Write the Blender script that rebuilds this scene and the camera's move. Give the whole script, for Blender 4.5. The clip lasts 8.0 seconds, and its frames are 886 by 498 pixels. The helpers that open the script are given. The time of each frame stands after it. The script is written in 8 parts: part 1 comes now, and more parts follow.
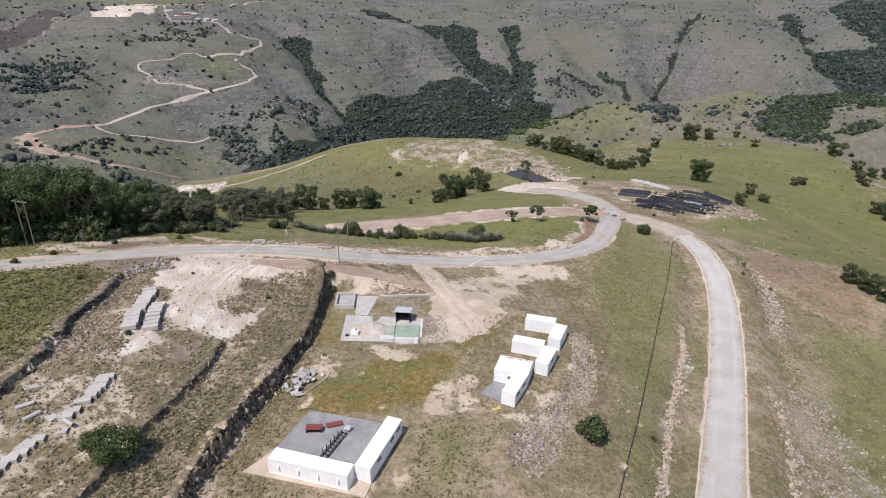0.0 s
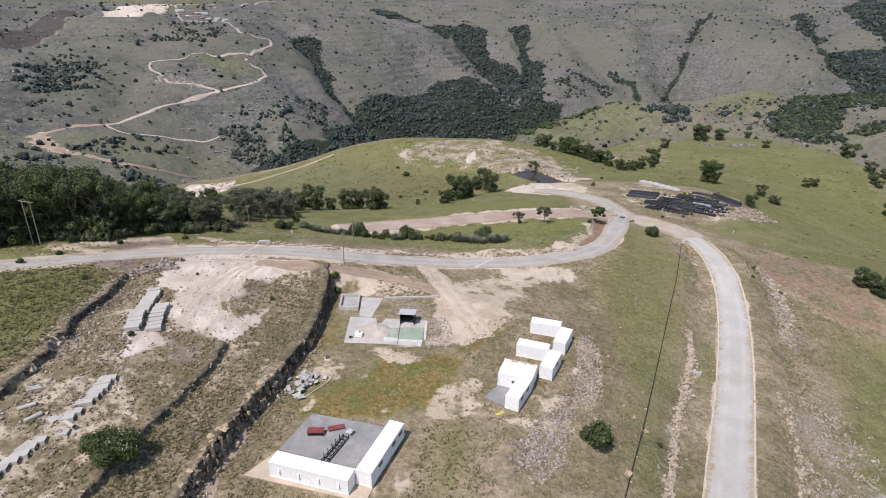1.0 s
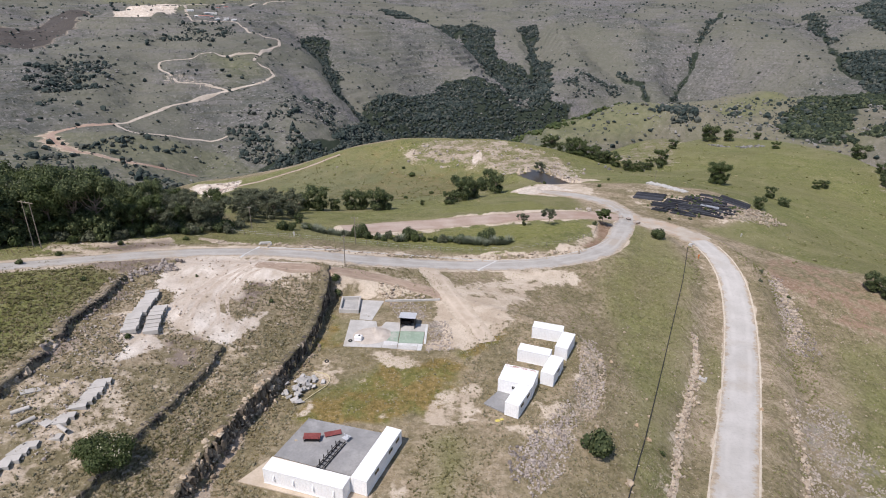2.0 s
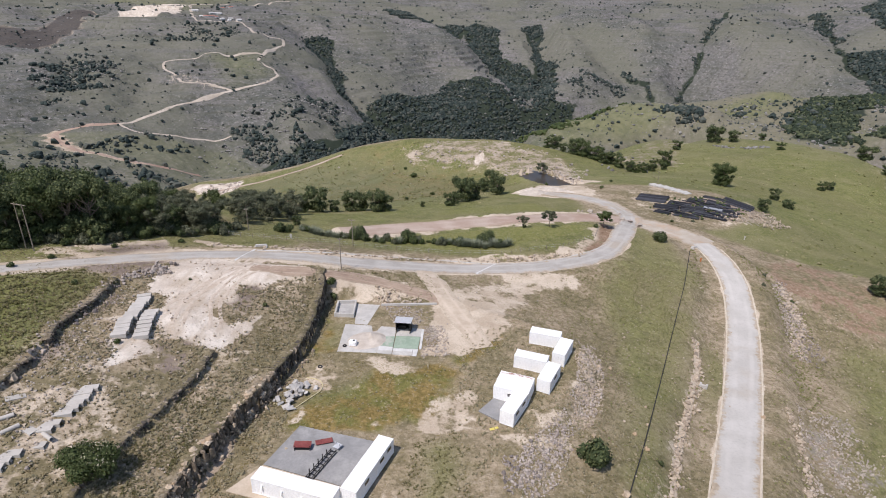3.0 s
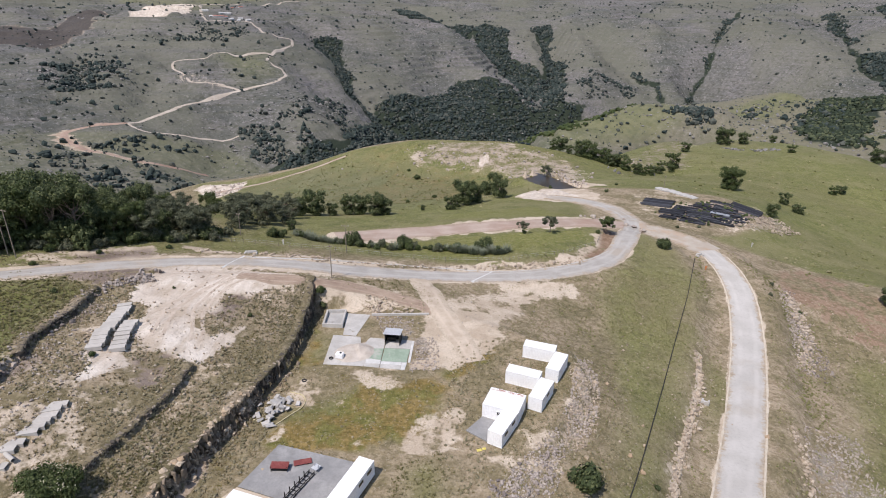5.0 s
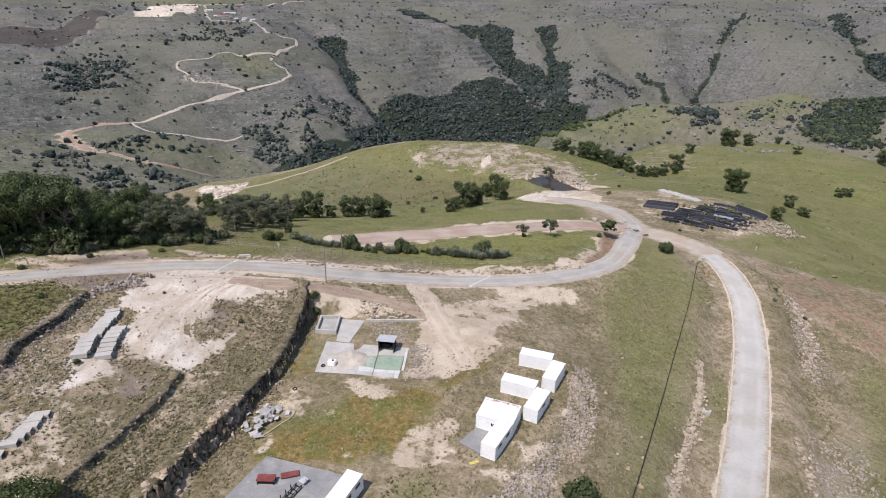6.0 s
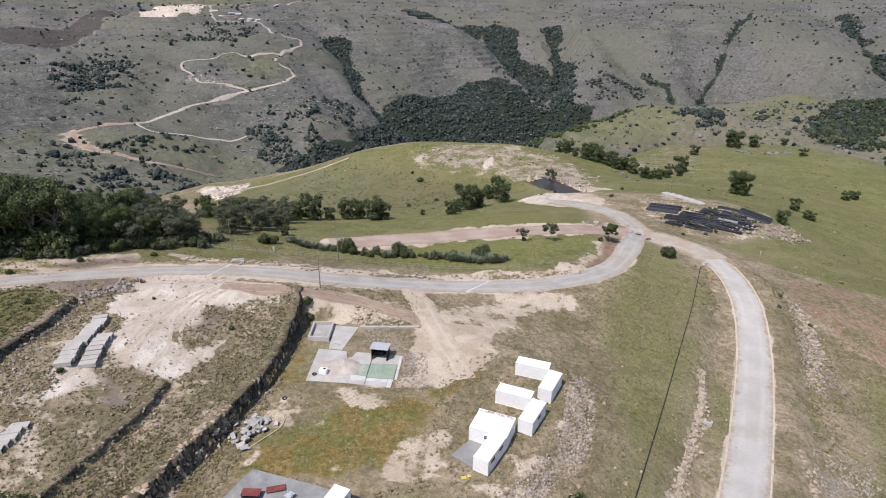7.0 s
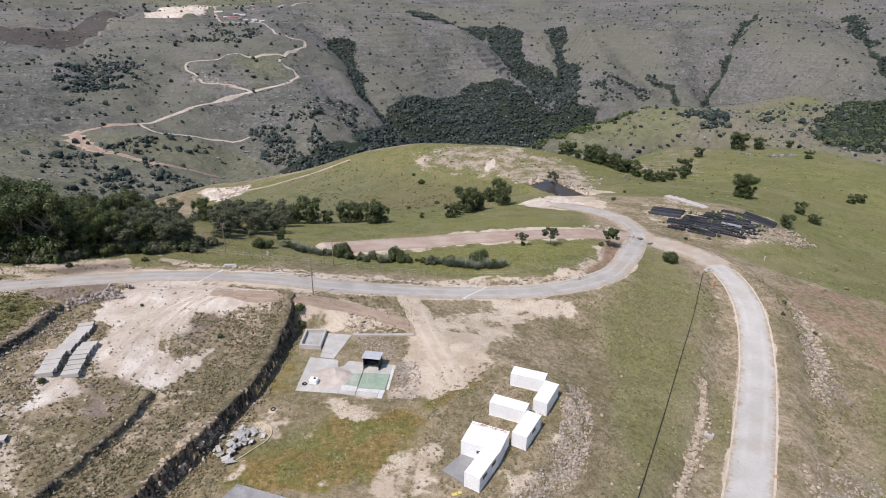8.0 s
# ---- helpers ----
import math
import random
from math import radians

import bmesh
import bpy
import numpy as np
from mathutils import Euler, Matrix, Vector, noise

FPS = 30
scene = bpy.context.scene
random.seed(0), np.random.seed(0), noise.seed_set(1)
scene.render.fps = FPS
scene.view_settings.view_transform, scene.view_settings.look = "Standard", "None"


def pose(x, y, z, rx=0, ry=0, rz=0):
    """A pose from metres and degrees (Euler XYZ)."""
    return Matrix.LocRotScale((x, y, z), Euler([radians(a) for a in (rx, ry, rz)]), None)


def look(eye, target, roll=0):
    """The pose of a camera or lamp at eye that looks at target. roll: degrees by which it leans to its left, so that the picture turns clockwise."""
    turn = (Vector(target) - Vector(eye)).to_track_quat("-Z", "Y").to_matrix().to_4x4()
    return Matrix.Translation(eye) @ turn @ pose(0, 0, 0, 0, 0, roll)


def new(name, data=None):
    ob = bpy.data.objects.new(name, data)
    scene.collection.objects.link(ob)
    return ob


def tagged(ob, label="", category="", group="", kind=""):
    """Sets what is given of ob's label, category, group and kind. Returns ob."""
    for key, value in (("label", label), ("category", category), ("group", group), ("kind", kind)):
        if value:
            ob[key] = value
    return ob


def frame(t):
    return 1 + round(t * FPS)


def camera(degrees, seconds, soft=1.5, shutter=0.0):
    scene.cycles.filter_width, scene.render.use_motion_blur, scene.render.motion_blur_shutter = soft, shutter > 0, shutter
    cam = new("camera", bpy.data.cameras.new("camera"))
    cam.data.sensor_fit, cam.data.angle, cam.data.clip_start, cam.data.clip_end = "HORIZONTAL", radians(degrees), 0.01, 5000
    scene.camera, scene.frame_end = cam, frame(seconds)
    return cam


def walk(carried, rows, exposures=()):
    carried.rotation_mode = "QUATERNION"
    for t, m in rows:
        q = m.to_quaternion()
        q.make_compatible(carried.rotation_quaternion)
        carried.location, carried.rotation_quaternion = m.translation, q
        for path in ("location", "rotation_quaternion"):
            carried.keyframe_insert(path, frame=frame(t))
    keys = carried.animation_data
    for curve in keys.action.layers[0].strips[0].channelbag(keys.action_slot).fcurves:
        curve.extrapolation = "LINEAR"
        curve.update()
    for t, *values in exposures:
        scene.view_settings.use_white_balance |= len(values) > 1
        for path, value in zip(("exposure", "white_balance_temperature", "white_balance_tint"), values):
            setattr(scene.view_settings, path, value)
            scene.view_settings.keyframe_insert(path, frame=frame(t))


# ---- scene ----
cam = camera(74.0, 8.0, soft=1.0)
PATH = [
    (0.0, -0.0, 0.0, 62.41, 67.31, -0.7, 0.04),
    (0.5, 0.3, 0.42, 62.51, 67.29, -0.68, 0.52),
    (1.0, 0.8, 1.02, 62.52, 67.27, -0.65, 0.93),
    (1.5, 1.4, 1.77, 62.53, 67.26, -0.63, 1.38),
    (3.0, 3.64, 4.67, 62.59, 67.24, -0.62, 2.15),
    (3.5, 4.4, 5.77, 62.62, 67.24, -0.63, 2.41),
    (4.0, 5.2, 6.97, 62.63, 67.23, -0.63, 2.66),
    (4.5, 6.05, 8.17, 62.66, 67.23, -0.62, 2.86),
    (6.0, 8.48, 12.17, 62.71, 67.23, -0.63, 3.5),
    (6.5, 9.26, 13.65, 62.69, 67.23, -0.65, 3.75),
    (7.0, 10.12, 15.1, 62.69, 67.26, -0.64, 3.98),
    (7.5, 10.93, 16.61, 62.75, 67.3, -0.64, 4.19),
    (8.0, 11.77, 18.11, 62.71, 67.34, -0.64, 4.41),
]
walk(cam, [(t, pose(x, y, z, rx, ry, rz)) for t, x, y, z, rx, ry, rz in PATH], [(0.0, -0.03, 6500, 16), (8.0, -0.03, 6500, 16)])

# ---- world, sun, exposure ----
SUN_ELEVATION, SUN_AZIMUTH = 58.0, 216.0  # degrees; the azimuth runs clockwise from the +y axis
world = bpy.data.worlds.new("world")
scene.world = world
world.use_nodes = True
sky = world.node_tree.nodes.new("ShaderNodeTexSky")
sky.sky_type = "NISHITA"
sky.sun_disc = False
sky.sun_elevation, sky.sun_rotation = radians(SUN_ELEVATION), radians(SUN_AZIMUTH)
sky.altitude, sky.dust_density = 900, 1.5
world.node_tree.nodes["Background"].inputs["Strength"].default_value = 0.138
world.node_tree.links.new(sky.outputs["Color"], world.node_tree.nodes["Background"].inputs["Color"])
sun = new("sun", bpy.data.lights.new("sun", "SUN"))
sun.data.energy, sun.data.angle, sun.data.color = 4.4, radians(0.53), (1.0, 0.955, 0.88)
_az, _el = radians(SUN_AZIMUTH), radians(SUN_ELEVATION)
sun.matrix_world = look((0, 0, 200), Vector((0, 0, 200)) - Vector((math.sin(_az) * math.cos(_el), math.cos(_az) * math.cos(_el), math.sin(_el))))


# ---- materials ----
class Nodes:
    """A short way to write node materials."""

    def __init__(self, name):
        self.mat = bpy.data.materials.new(name)
        self.mat.use_nodes = True
        self.tree = self.mat.node_tree
        self.bsdf = self.tree.nodes["Principled BSDF"]
        self.place = None

    def add(self, kind, **inputs):
        n = self.tree.nodes.new(kind)
        for key, value in inputs.items():
            self.put(n.inputs[key.replace("_", " ")], value)
        return n

    def put(self, socket, value):
        if isinstance(value, bpy.types.NodeSocket):
            self.tree.links.new(value, socket)
        elif isinstance(value, tuple) and len(value) == 3 and socket.type == "RGBA":
            socket.default_value = (*value, 1)
        else:
            socket.default_value = value

    def coords(self):
        if self.place is None:
            self.place = self.add("ShaderNodeNewGeometry").outputs["Position"]
        return self.place

    def noise(self, size, detail=3.0, rough=0.55, stretch=None):
        """Noise with lumps about size metres wide, 0 to 1."""
        vec = self.coords()
        if stretch:
            m = self.add("ShaderNodeMapping", Vector=vec)
            m.inputs["Scale"].default_value = stretch
            vec = m.outputs["Vector"]
        n = self.add("ShaderNodeTexNoise", Vector=vec, Scale=1.0 / size, Detail=detail, Roughness=rough)
        return n.outputs["Fac"]

    def step(self, value, lo, hi, to_lo=0.0, to_hi=1.0):
        n = self.add("ShaderNodeMapRange", Value=value)
        n.inputs["From Min"].default_value, n.inputs["From Max"].default_value = lo, hi
        n.inputs["To Min"].default_value, n.inputs["To Max"].default_value = to_lo, to_hi
        n.interpolation_type = "SMOOTHSTEP"
        return n.outputs["Result"]

    def math(self, op, a, b=0.0):
        n = self.add("ShaderNodeMath")
        n.operation = op
        self.put(n.inputs[0], a)
        self.put(n.inputs[1], b)
        return n.outputs[0]

    def mix(self, fac, a, b, how="MIX"):
        n = self.add("ShaderNodeMix")
        n.data_type, n.blend_type = "RGBA", how
        self.put(n.inputs["Factor"], fac)
        self.put(n.inputs["A"], a)
        self.put(n.inputs["B"], b)
        return n.outputs["Result"]

    def attr(self, name):
        a = self.add("ShaderNodeAttribute")
        a.attribute_name = name
        s = self.add("ShaderNodeSeparateColor", Color=a.outputs["Color"])
        return s.outputs["Red"], s.outputs["Green"], s.outputs["Blue"]

    def random(self):
        return self.add("ShaderNodeObjectInfo").outputs["Random"]

    def island(self):
        return self.add("ShaderNodeNewGeometry").outputs["Random Per Island"]

    def bump(self, height, distance=0.05, strength=0.6):
        b = self.add("ShaderNodeBump", Height=height, Strength=strength, Distance=distance)
        self.tree.links.new(b.outputs["Normal"], self.bsdf.inputs["Normal"])

    def done(self, color, rough=0.9, metal=0.0, spec=0.3):
        self.put(self.bsdf.inputs["Base Color"], color)
        self.put(self.bsdf.inputs["Roughness"], rough)
        self.put(self.bsdf.inputs["Metallic"], metal)
        self.put(self.bsdf.inputs["Specular IOR Level"], spec)
        return self.mat


def land_material():
    """Grass, soil and stone; what lies where comes from the sheet's own attributes."""
    n = Nodes("land")
    bare, chalk, green = n.attr("soil")
    gravel, dark, red = n.attr("stone")
    far, dry, wood = n.attr("growth")
    big, mid, small, fine = n.noise(45), n.noise(7, 4), n.noise(1.3, 4, 0.65), n.noise(0.28, 3, 0.7)
    huge = n.noise(260, 4)
    straw = n.mix(n.step(small, 0.38, 0.62), (0.265, 0.21, 0.138), (0.39, 0.318, 0.23))
    olive = n.mix(n.step(small, 0.38, 0.62), (0.152, 0.13, 0.073), (0.24, 0.2, 0.12))
    grass = n.mix(n.step(n.math("ADD", n.math("MULTIPLY", mid, 0.6), n.math("MULTIPLY", big, 0.4)), 0.4, 0.6), olive, straw)
    lush = n.mix(n.step(mid, 0.37, 0.63), (0.142, 0.157, 0.046), (0.214, 0.22, 0.079))
    lush = n.mix(n.step(fine, 0.4, 0.62, 0.0, 0.6), lush, (0.085, 0.09, 0.04))
    lush = n.mix(n.step(small, 0.45, 0.62, 0.0, 0.5), lush, (0.25, 0.234, 0.108))
    lush = n.mix(n.step(n.noise(3.0, 5, 0.7), 0.52, 0.66, 0.0, 0.55), lush, (0.075, 0.08, 0.036))
    lush = n.mix(n.step(big, 0.42, 0.64, 0.0, 0.5), lush, (0.19, 0.165, 0.085))
    lush = n.mix(n.step(n.noise(90, 4), 0.42, 0.62, 0.0, 0.35), lush, (0.11, 0.127, 0.043))
    lush = n.mix(n.step(n.noise(28, 5, 0.65), 0.47, 0.64, 0.0, 0.6), lush, (0.228, 0.208, 0.107))
    lush = n.mix(n.step(green, 0.92, 1.2, 0.0, 0.75), lush, n.mix(n.step(small, 0.38, 0.62), (0.15, 0.16, 0.048), (0.22, 0.215, 0.078)))
    grass = n.mix(n.step(n.math("ADD", green, n.math("MULTIPLY", n.math("SUBTRACT", mid, 0.5), 0.7)), 0.25, 0.75), grass, lush)
    brown = n.mix(n.step(n.noise(1.1, 5, 0.75), 0.38, 0.62), (0.15, 0.115, 0.04), (0.275, 0.198, 0.078))
    brown = n.mix(n.step(n.noise(5.0, 4, 0.6), 0.42, 0.6, 0.0, 0.85), brown, n.mix(n.step(small, 0.38, 0.62), (0.108, 0.115, 0.034), (0.19, 0.185, 0.062)))
    grass = n.mix(n.step(n.math("ADD", dry, n.math("MULTIPLY", n.math("SUBTRACT", mid, 0.5), 0.8)), 0.3, 0.75), grass, brown)
    # hill tones are greyed and blued: distance haze put into the colour
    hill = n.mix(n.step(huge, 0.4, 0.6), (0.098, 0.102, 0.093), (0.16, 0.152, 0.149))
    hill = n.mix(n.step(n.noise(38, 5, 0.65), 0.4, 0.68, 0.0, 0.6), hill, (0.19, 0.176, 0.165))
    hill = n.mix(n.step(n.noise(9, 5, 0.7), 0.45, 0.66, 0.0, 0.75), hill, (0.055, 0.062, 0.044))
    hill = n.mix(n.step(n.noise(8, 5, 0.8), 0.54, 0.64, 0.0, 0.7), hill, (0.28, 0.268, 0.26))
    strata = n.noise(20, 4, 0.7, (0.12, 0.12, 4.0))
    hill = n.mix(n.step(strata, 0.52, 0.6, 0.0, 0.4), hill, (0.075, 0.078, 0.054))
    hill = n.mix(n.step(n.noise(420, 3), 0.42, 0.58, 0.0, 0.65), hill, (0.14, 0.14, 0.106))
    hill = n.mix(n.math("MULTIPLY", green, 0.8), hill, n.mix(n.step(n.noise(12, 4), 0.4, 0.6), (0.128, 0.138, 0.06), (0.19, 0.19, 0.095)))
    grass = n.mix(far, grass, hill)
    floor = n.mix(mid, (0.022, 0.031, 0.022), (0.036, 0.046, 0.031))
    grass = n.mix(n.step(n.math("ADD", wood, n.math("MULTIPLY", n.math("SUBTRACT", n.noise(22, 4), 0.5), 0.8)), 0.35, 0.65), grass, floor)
    soil = n.mix(n.step(mid, 0.37, 0.63), (0.46, 0.378, 0.29), (0.60, 0.515, 0.415))
    soil = n.mix(n.step(fine, 0.35, 0.75, 0.0, 0.35), soil, (0.33, 0.265, 0.195))
    rust = n.mix(n.step(small, 0.38, 0.62), (0.20, 0.128, 0.083), (0.285, 0.20, 0.14))
    soil = n.mix(red, soil, rust)
    murk = n.mix(n.step(mid, 0.37, 0.63), (0.175, 0.138, 0.115), (0.275, 0.222, 0.185))
    # far away, near-black tones paint the cloud shadow on the plateau
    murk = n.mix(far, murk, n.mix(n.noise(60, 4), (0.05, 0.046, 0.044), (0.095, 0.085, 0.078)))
    soil = n.mix(dark, soil, murk)
    lime = n.mix(n.step(mid, 0.37, 0.63), (0.55, 0.475, 0.40), (0.70, 0.635, 0.56))
    lime = n.mix(n.step(n.noise(9, 4, 0.6), 0.45, 0.68, 0.0, 0.6), lime, (0.40, 0.335, 0.28))
    lime = n.mix(n.step(n.noise(2.2, 4, 0.6, (1.0, 0.25, 1.0)), 0.42, 0.66, 0.0, 0.7), lime, (0.44, 0.36, 0.275))
    soil = n.mix(n.step(n.math("ADD", chalk, n.math("MULTIPLY", n.math("SUBTRACT", mid, 0.5), 0.5)), 0.3, 0.7), soil, lime)
    soil = n.mix(n.step(n.noise(3.2, 5, 0.7), 0.5, 0.7, 0.0, 0.55), soil, n.mix(0.5, soil, (0.28, 0.225, 0.16)))
    edge = n.math("ADD", n.math("MULTIPLY", n.math("SUBTRACT", mid, 0.5), 1.0), n.math("MULTIPLY", n.math("SUBTRACT", small, 0.5), 1.1))
    ground_color = n.mix(n.step(n.math("ADD", bare, edge), 0.34, 0.66), grass, soil)
    cells = n.add("ShaderNodeTexVoronoi", Vector=n.coords(), Scale=2.2)
    grit = n.mix(n.step(cells.outputs["Distance"], 0.15, 0.45), (0.44, 0.40, 0.35), (0.24, 0.215, 0.18))
    ground_color = n.mix(n.step(n.math("ADD", gravel, edge), 0.4, 0.7), ground_color, grit)
    near = n.math("SUBTRACT", 1.0, far)
    ground_color = n.mix(n.math("MULTIPLY", n.step(n.noise(0.5, 5, 0.8), 0.5, 0.62, 0.0, 0.75), n.math("SUBTRACT", near, n.math("MULTIPLY", bare, 0.6))), ground_color, n.mix(1.0, ground_color, (0.5, 0.5, 0.46), "MULTIPLY"))
    ground_color = n.mix(n.math("MULTIPLY", n.step(n.noise(0.7, 5, 0.85), 0.56, 0.65, 0.0, 0.65), near), ground_color, (0.43, 0.375, 0.295))
    spurs = n.math("MULTIPLY", n.math("POWER", far, 5.0), n.math("ADD", n.math("MULTIPLY", n.noise(120, 5, 0.6), 70.0), n.math("MULTIPLY", n.noise(24, 4, 0.6), 10.0)))
    n.bump(n.math("ADD", n.math("ADD", small, n.math("MULTIPLY", fine, 0.4)), spurs), 0.3, 0.8)
    return n.done(ground_color, 0.95, 0, 0.15)


def plain(name, dark, light, size, rough=0.85, metal=0.0, grit=0.0, spec=0.3, stain=None):
    """Two-tone surface with grain at two scales; stain adds a third tone in patches."""
    n = Nodes(name)
    c = n.mix(n.step(n.noise(size, 4), 0.3, 0.7), dark, light)
    c = n.mix(n.step(n.noise(size / 9, 3, 0.65), 0.35, 0.75, 0.0, 0.4), c, tuple(v * 0.72 for v in dark))
    if stain:
        c = n.mix(n.step(n.noise(size * 1.7, 5, 0.7), 0.52, 0.68, 0.0, 0.85), c, stain)
    if grit:
        n.bump(n.noise(size / 6, 4, 0.65), grit, 0.7)
    return n.done(c, rough, metal, spec)


def varied(name, tones, size=1.0, rough=0.85, per="object", grit=0.0, spread=0.5, thin=0.0):
    """Pieces or leaves that differ from one another."""
    n = Nodes(name)
    pick = n.random() if per == "object" else n.island()
    c = n.mix(pick, tones[0], tones[1])
    if len(tones) > 2:
        c = n.mix(n.step(pick, 0.72, 0.8), c, tones[2])
    c = n.mix(n.step(n.noise(size, 4, 0.65), 0.3, 0.75, 0.0, spread), c, tuple(v * 0.55 for v in tones[0]))
    if grit:
        n.bump(n.noise(size / 3, 4), grit, 0.7)
    mat = n.done(c, rough, 0, 0.25)
    if thin:
        # light shines through leaves and blades
        through_light = n.add("ShaderNodeBsdfTranslucent", Color=c)
        both = n.add("ShaderNodeMixShader", Fac=thin)
        n.tree.links.new(n.bsdf.outputs["BSDF"], both.inputs[1])
        n.tree.links.new(through_light.outputs["BSDF"], both.inputs[2])
        n.tree.links.new(both.outputs["Shader"], n.tree.nodes["Material Output"].inputs["Surface"])
    return mat


def road_material(name, dark, light, shoulder, worn, size=5.0, tracks=0.5):
    """Gravel with paler wheel tracks and loose soil towards its ragged edges."""
    n = Nodes(name)
    across, _, _ = n.attr("across")
    c = n.mix(n.step(n.noise(size, 4), 0.3, 0.7), dark, light)
    c = n.mix(n.step(n.noise(size * 2.4, 4, 0.65), 0.5, 0.66, 0.0, 0.7), c, worn)
    c = n.mix(n.step(n.noise(0.5, 4, 0.7), 0.45, 0.75, 0.0, 0.35), c, tuple(v * 0.7 for v in dark))
    wheel = n.step(n.math("ABSOLUTE", n.math("SUBTRACT", across, 0.42)), 0.03, 0.2, tracks, 0.0)
    c = n.mix(n.math("MULTIPLY", wheel, n.step(n.noise(7, 3), 0.35, 0.6)), c, tuple(min(v * 1.14, 0.75) for v in light))
    rim = n.math("ADD", across, n.math("ADD", n.math("MULTIPLY", n.math("SUBTRACT", n.noise(2.6, 4), 0.5), 0.75), n.math("MULTIPLY", n.math("SUBTRACT", n.noise(0.7, 4, 0.7), 0.5), 0.7)))
    c = n.mix(n.step(rim, 0.66, 0.98), c, n.mix(n.step(n.noise(0.9, 4, 0.7), 0.35, 0.65), shoulder, tuple(v * 0.72 for v in shoulder)))
    n.bump(n.noise(0.6, 4, 0.7), 0.04, 0.7)
    return n.done(c, 0.95, 0, 0.15)


LAND = land_material()
ROAD = road_material("gravel road", (0.345, 0.325, 0.295), (0.43, 0.408, 0.378), (0.45, 0.375, 0.29), (0.40, 0.345, 0.28))
EAST_GRAVEL = road_material("pale gravel road", (0.43, 0.41, 0.38), (0.50, 0.48, 0.45), (0.44, 0.365, 0.275), (0.42, 0.38, 0.33), 6.0, 0.4)
PINK_SOIL = road_material("pink soil", (0.35, 0.265, 0.215), (0.43, 0.35, 0.295), (0.38, 0.30, 0.23), (0.33, 0.225, 0.175), 7.0, 0.3)
DIRT = road_material("dirt track", (0.28, 0.205, 0.155), (0.38, 0.295, 0.225), (0.42, 0.34, 0.26), (0.33, 0.25, 0.19), 3.0, 0.6)
TRACK_SAND = road_material("trampled pale soil", (0.45, 0.372, 0.29), (0.54, 0.46, 0.37), (0.52, 0.44, 0.345), (0.42, 0.34, 0.265), 2.6, 0.4)
BERM = plain("loose tan grit", (0.50, 0.43, 0.34), (0.62, 0.555, 0.46), 1.0, 0.95, grit=0.03)
CHALK_RUT = plain("wheel mark in chalky soil", (0.45, 0.37, 0.295), (0.58, 0.50, 0.42), 1.6, 0.95, grit=0.04)
RUT = plain("wheel rut", (0.31, 0.235, 0.18), (0.43, 0.345, 0.275), 2.0, 0.95, grit=0.04)
SAND = plain("tan building sand", (0.42, 0.345, 0.265), (0.52, 0.445, 0.355), 1.5, 0.95, grit=0.03)
JUNCTION_SOIL = road_material("orange-tan soil", (0.385, 0.33, 0.27), (0.45, 0.405, 0.345), (0.36, 0.29, 0.20), (0.42, 0.30, 0.205), 4.0, 0.3)
CHALK_TRACK = plain("chalky far track", (0.38, 0.325, 0.265), (0.50, 0.44, 0.375), 30.0, 0.95)
RUST_TRACK = plain("reddish far track", (0.30, 0.205, 0.155), (0.40, 0.30, 0.24), 30.0, 0.95)
WHITE_PAINT = plain("white container paint", (0.84, 0.84, 0.835), (0.90, 0.90, 0.895), 2.5, 0.45, spec=0.4)


def rusted_paint():
    """White paint, rusting along one long edge of the roof."""
    n = Nodes("white paint with rust")
    side = n.add("ShaderNodeSeparateXYZ", Vector=n.add("ShaderNodeTexCoord").outputs["Object"]).outputs["Y"]
    c = n.mix(n.noise(1.5, 4), (0.80, 0.79, 0.77), (0.87, 0.86, 0.85))
    rust = n.math("MULTIPLY", n.step(n.noise(0.8, 5, 0.75), 0.42, 0.56, 0.0, 0.9), n.step(side, 0.35, 0.95))
    return n.done(n.mix(rust, c, (0.30, 0.115, 0.07)), 0.6)


RUSTED_PAINT = rusted_paint()
CONCRETE = plain("grey concrete", (0.34, 0.335, 0.325), (0.45, 0.44, 0.425), 3.0, 0.9, grit=0.01, stain=(0.27, 0.26, 0.25))
PAD_CONCRETE = plain("worn dark concrete", (0.24, 0.24, 0.24), (0.34, 0.335, 0.33), 3.5, 0.9, grit=0.01, stain=(0.20, 0.195, 0.19))
PALE_CONCRETE = plain("pale concrete", (0.42, 0.405, 0.38), (0.53, 0.515, 0.49), 2.5, 0.9, grit=0.01, stain=(0.41, 0.375, 0.33))
WHITE_STRIP = plain("whitish concrete", (0.52, 0.515, 0.50), (0.64, 0.635, 0.62), 1.5, 0.9)
HEAP_SAND = plain("pinkish builders sand", (0.44, 0.385, 0.33), (0.55, 0.495, 0.435), 1.2, 0.95, grit=0.05)
TAN_CONCRETE = plain("soiled concrete", (0.46, 0.38, 0.29), (0.56, 0.475, 0.375), 3.0, 0.95, grit=0.01)
GREEN_FLOOR = plain("worn green floor paint", (0.25, 0.325, 0.25), (0.32, 0.395, 0.315), 1.8, 0.8, stain=(0.44, 0.43, 0.385))
MAROON = plain("maroon sheet metal", (0.20, 0.052, 0.048), (0.27, 0.085, 0.075), 1.2, 0.6, grit=0.004)
BLACK_STEEL = plain("dark steel", (0.025, 0.025, 0.027), (0.05, 0.048, 0.047), 0.8, 0.55, 0.6)
GREY_SHEET = plain("grey roof sheeting", (0.50, 0.51, 0.53), (0.60, 0.61, 0.63), 1.5, 0.5, 0.15)
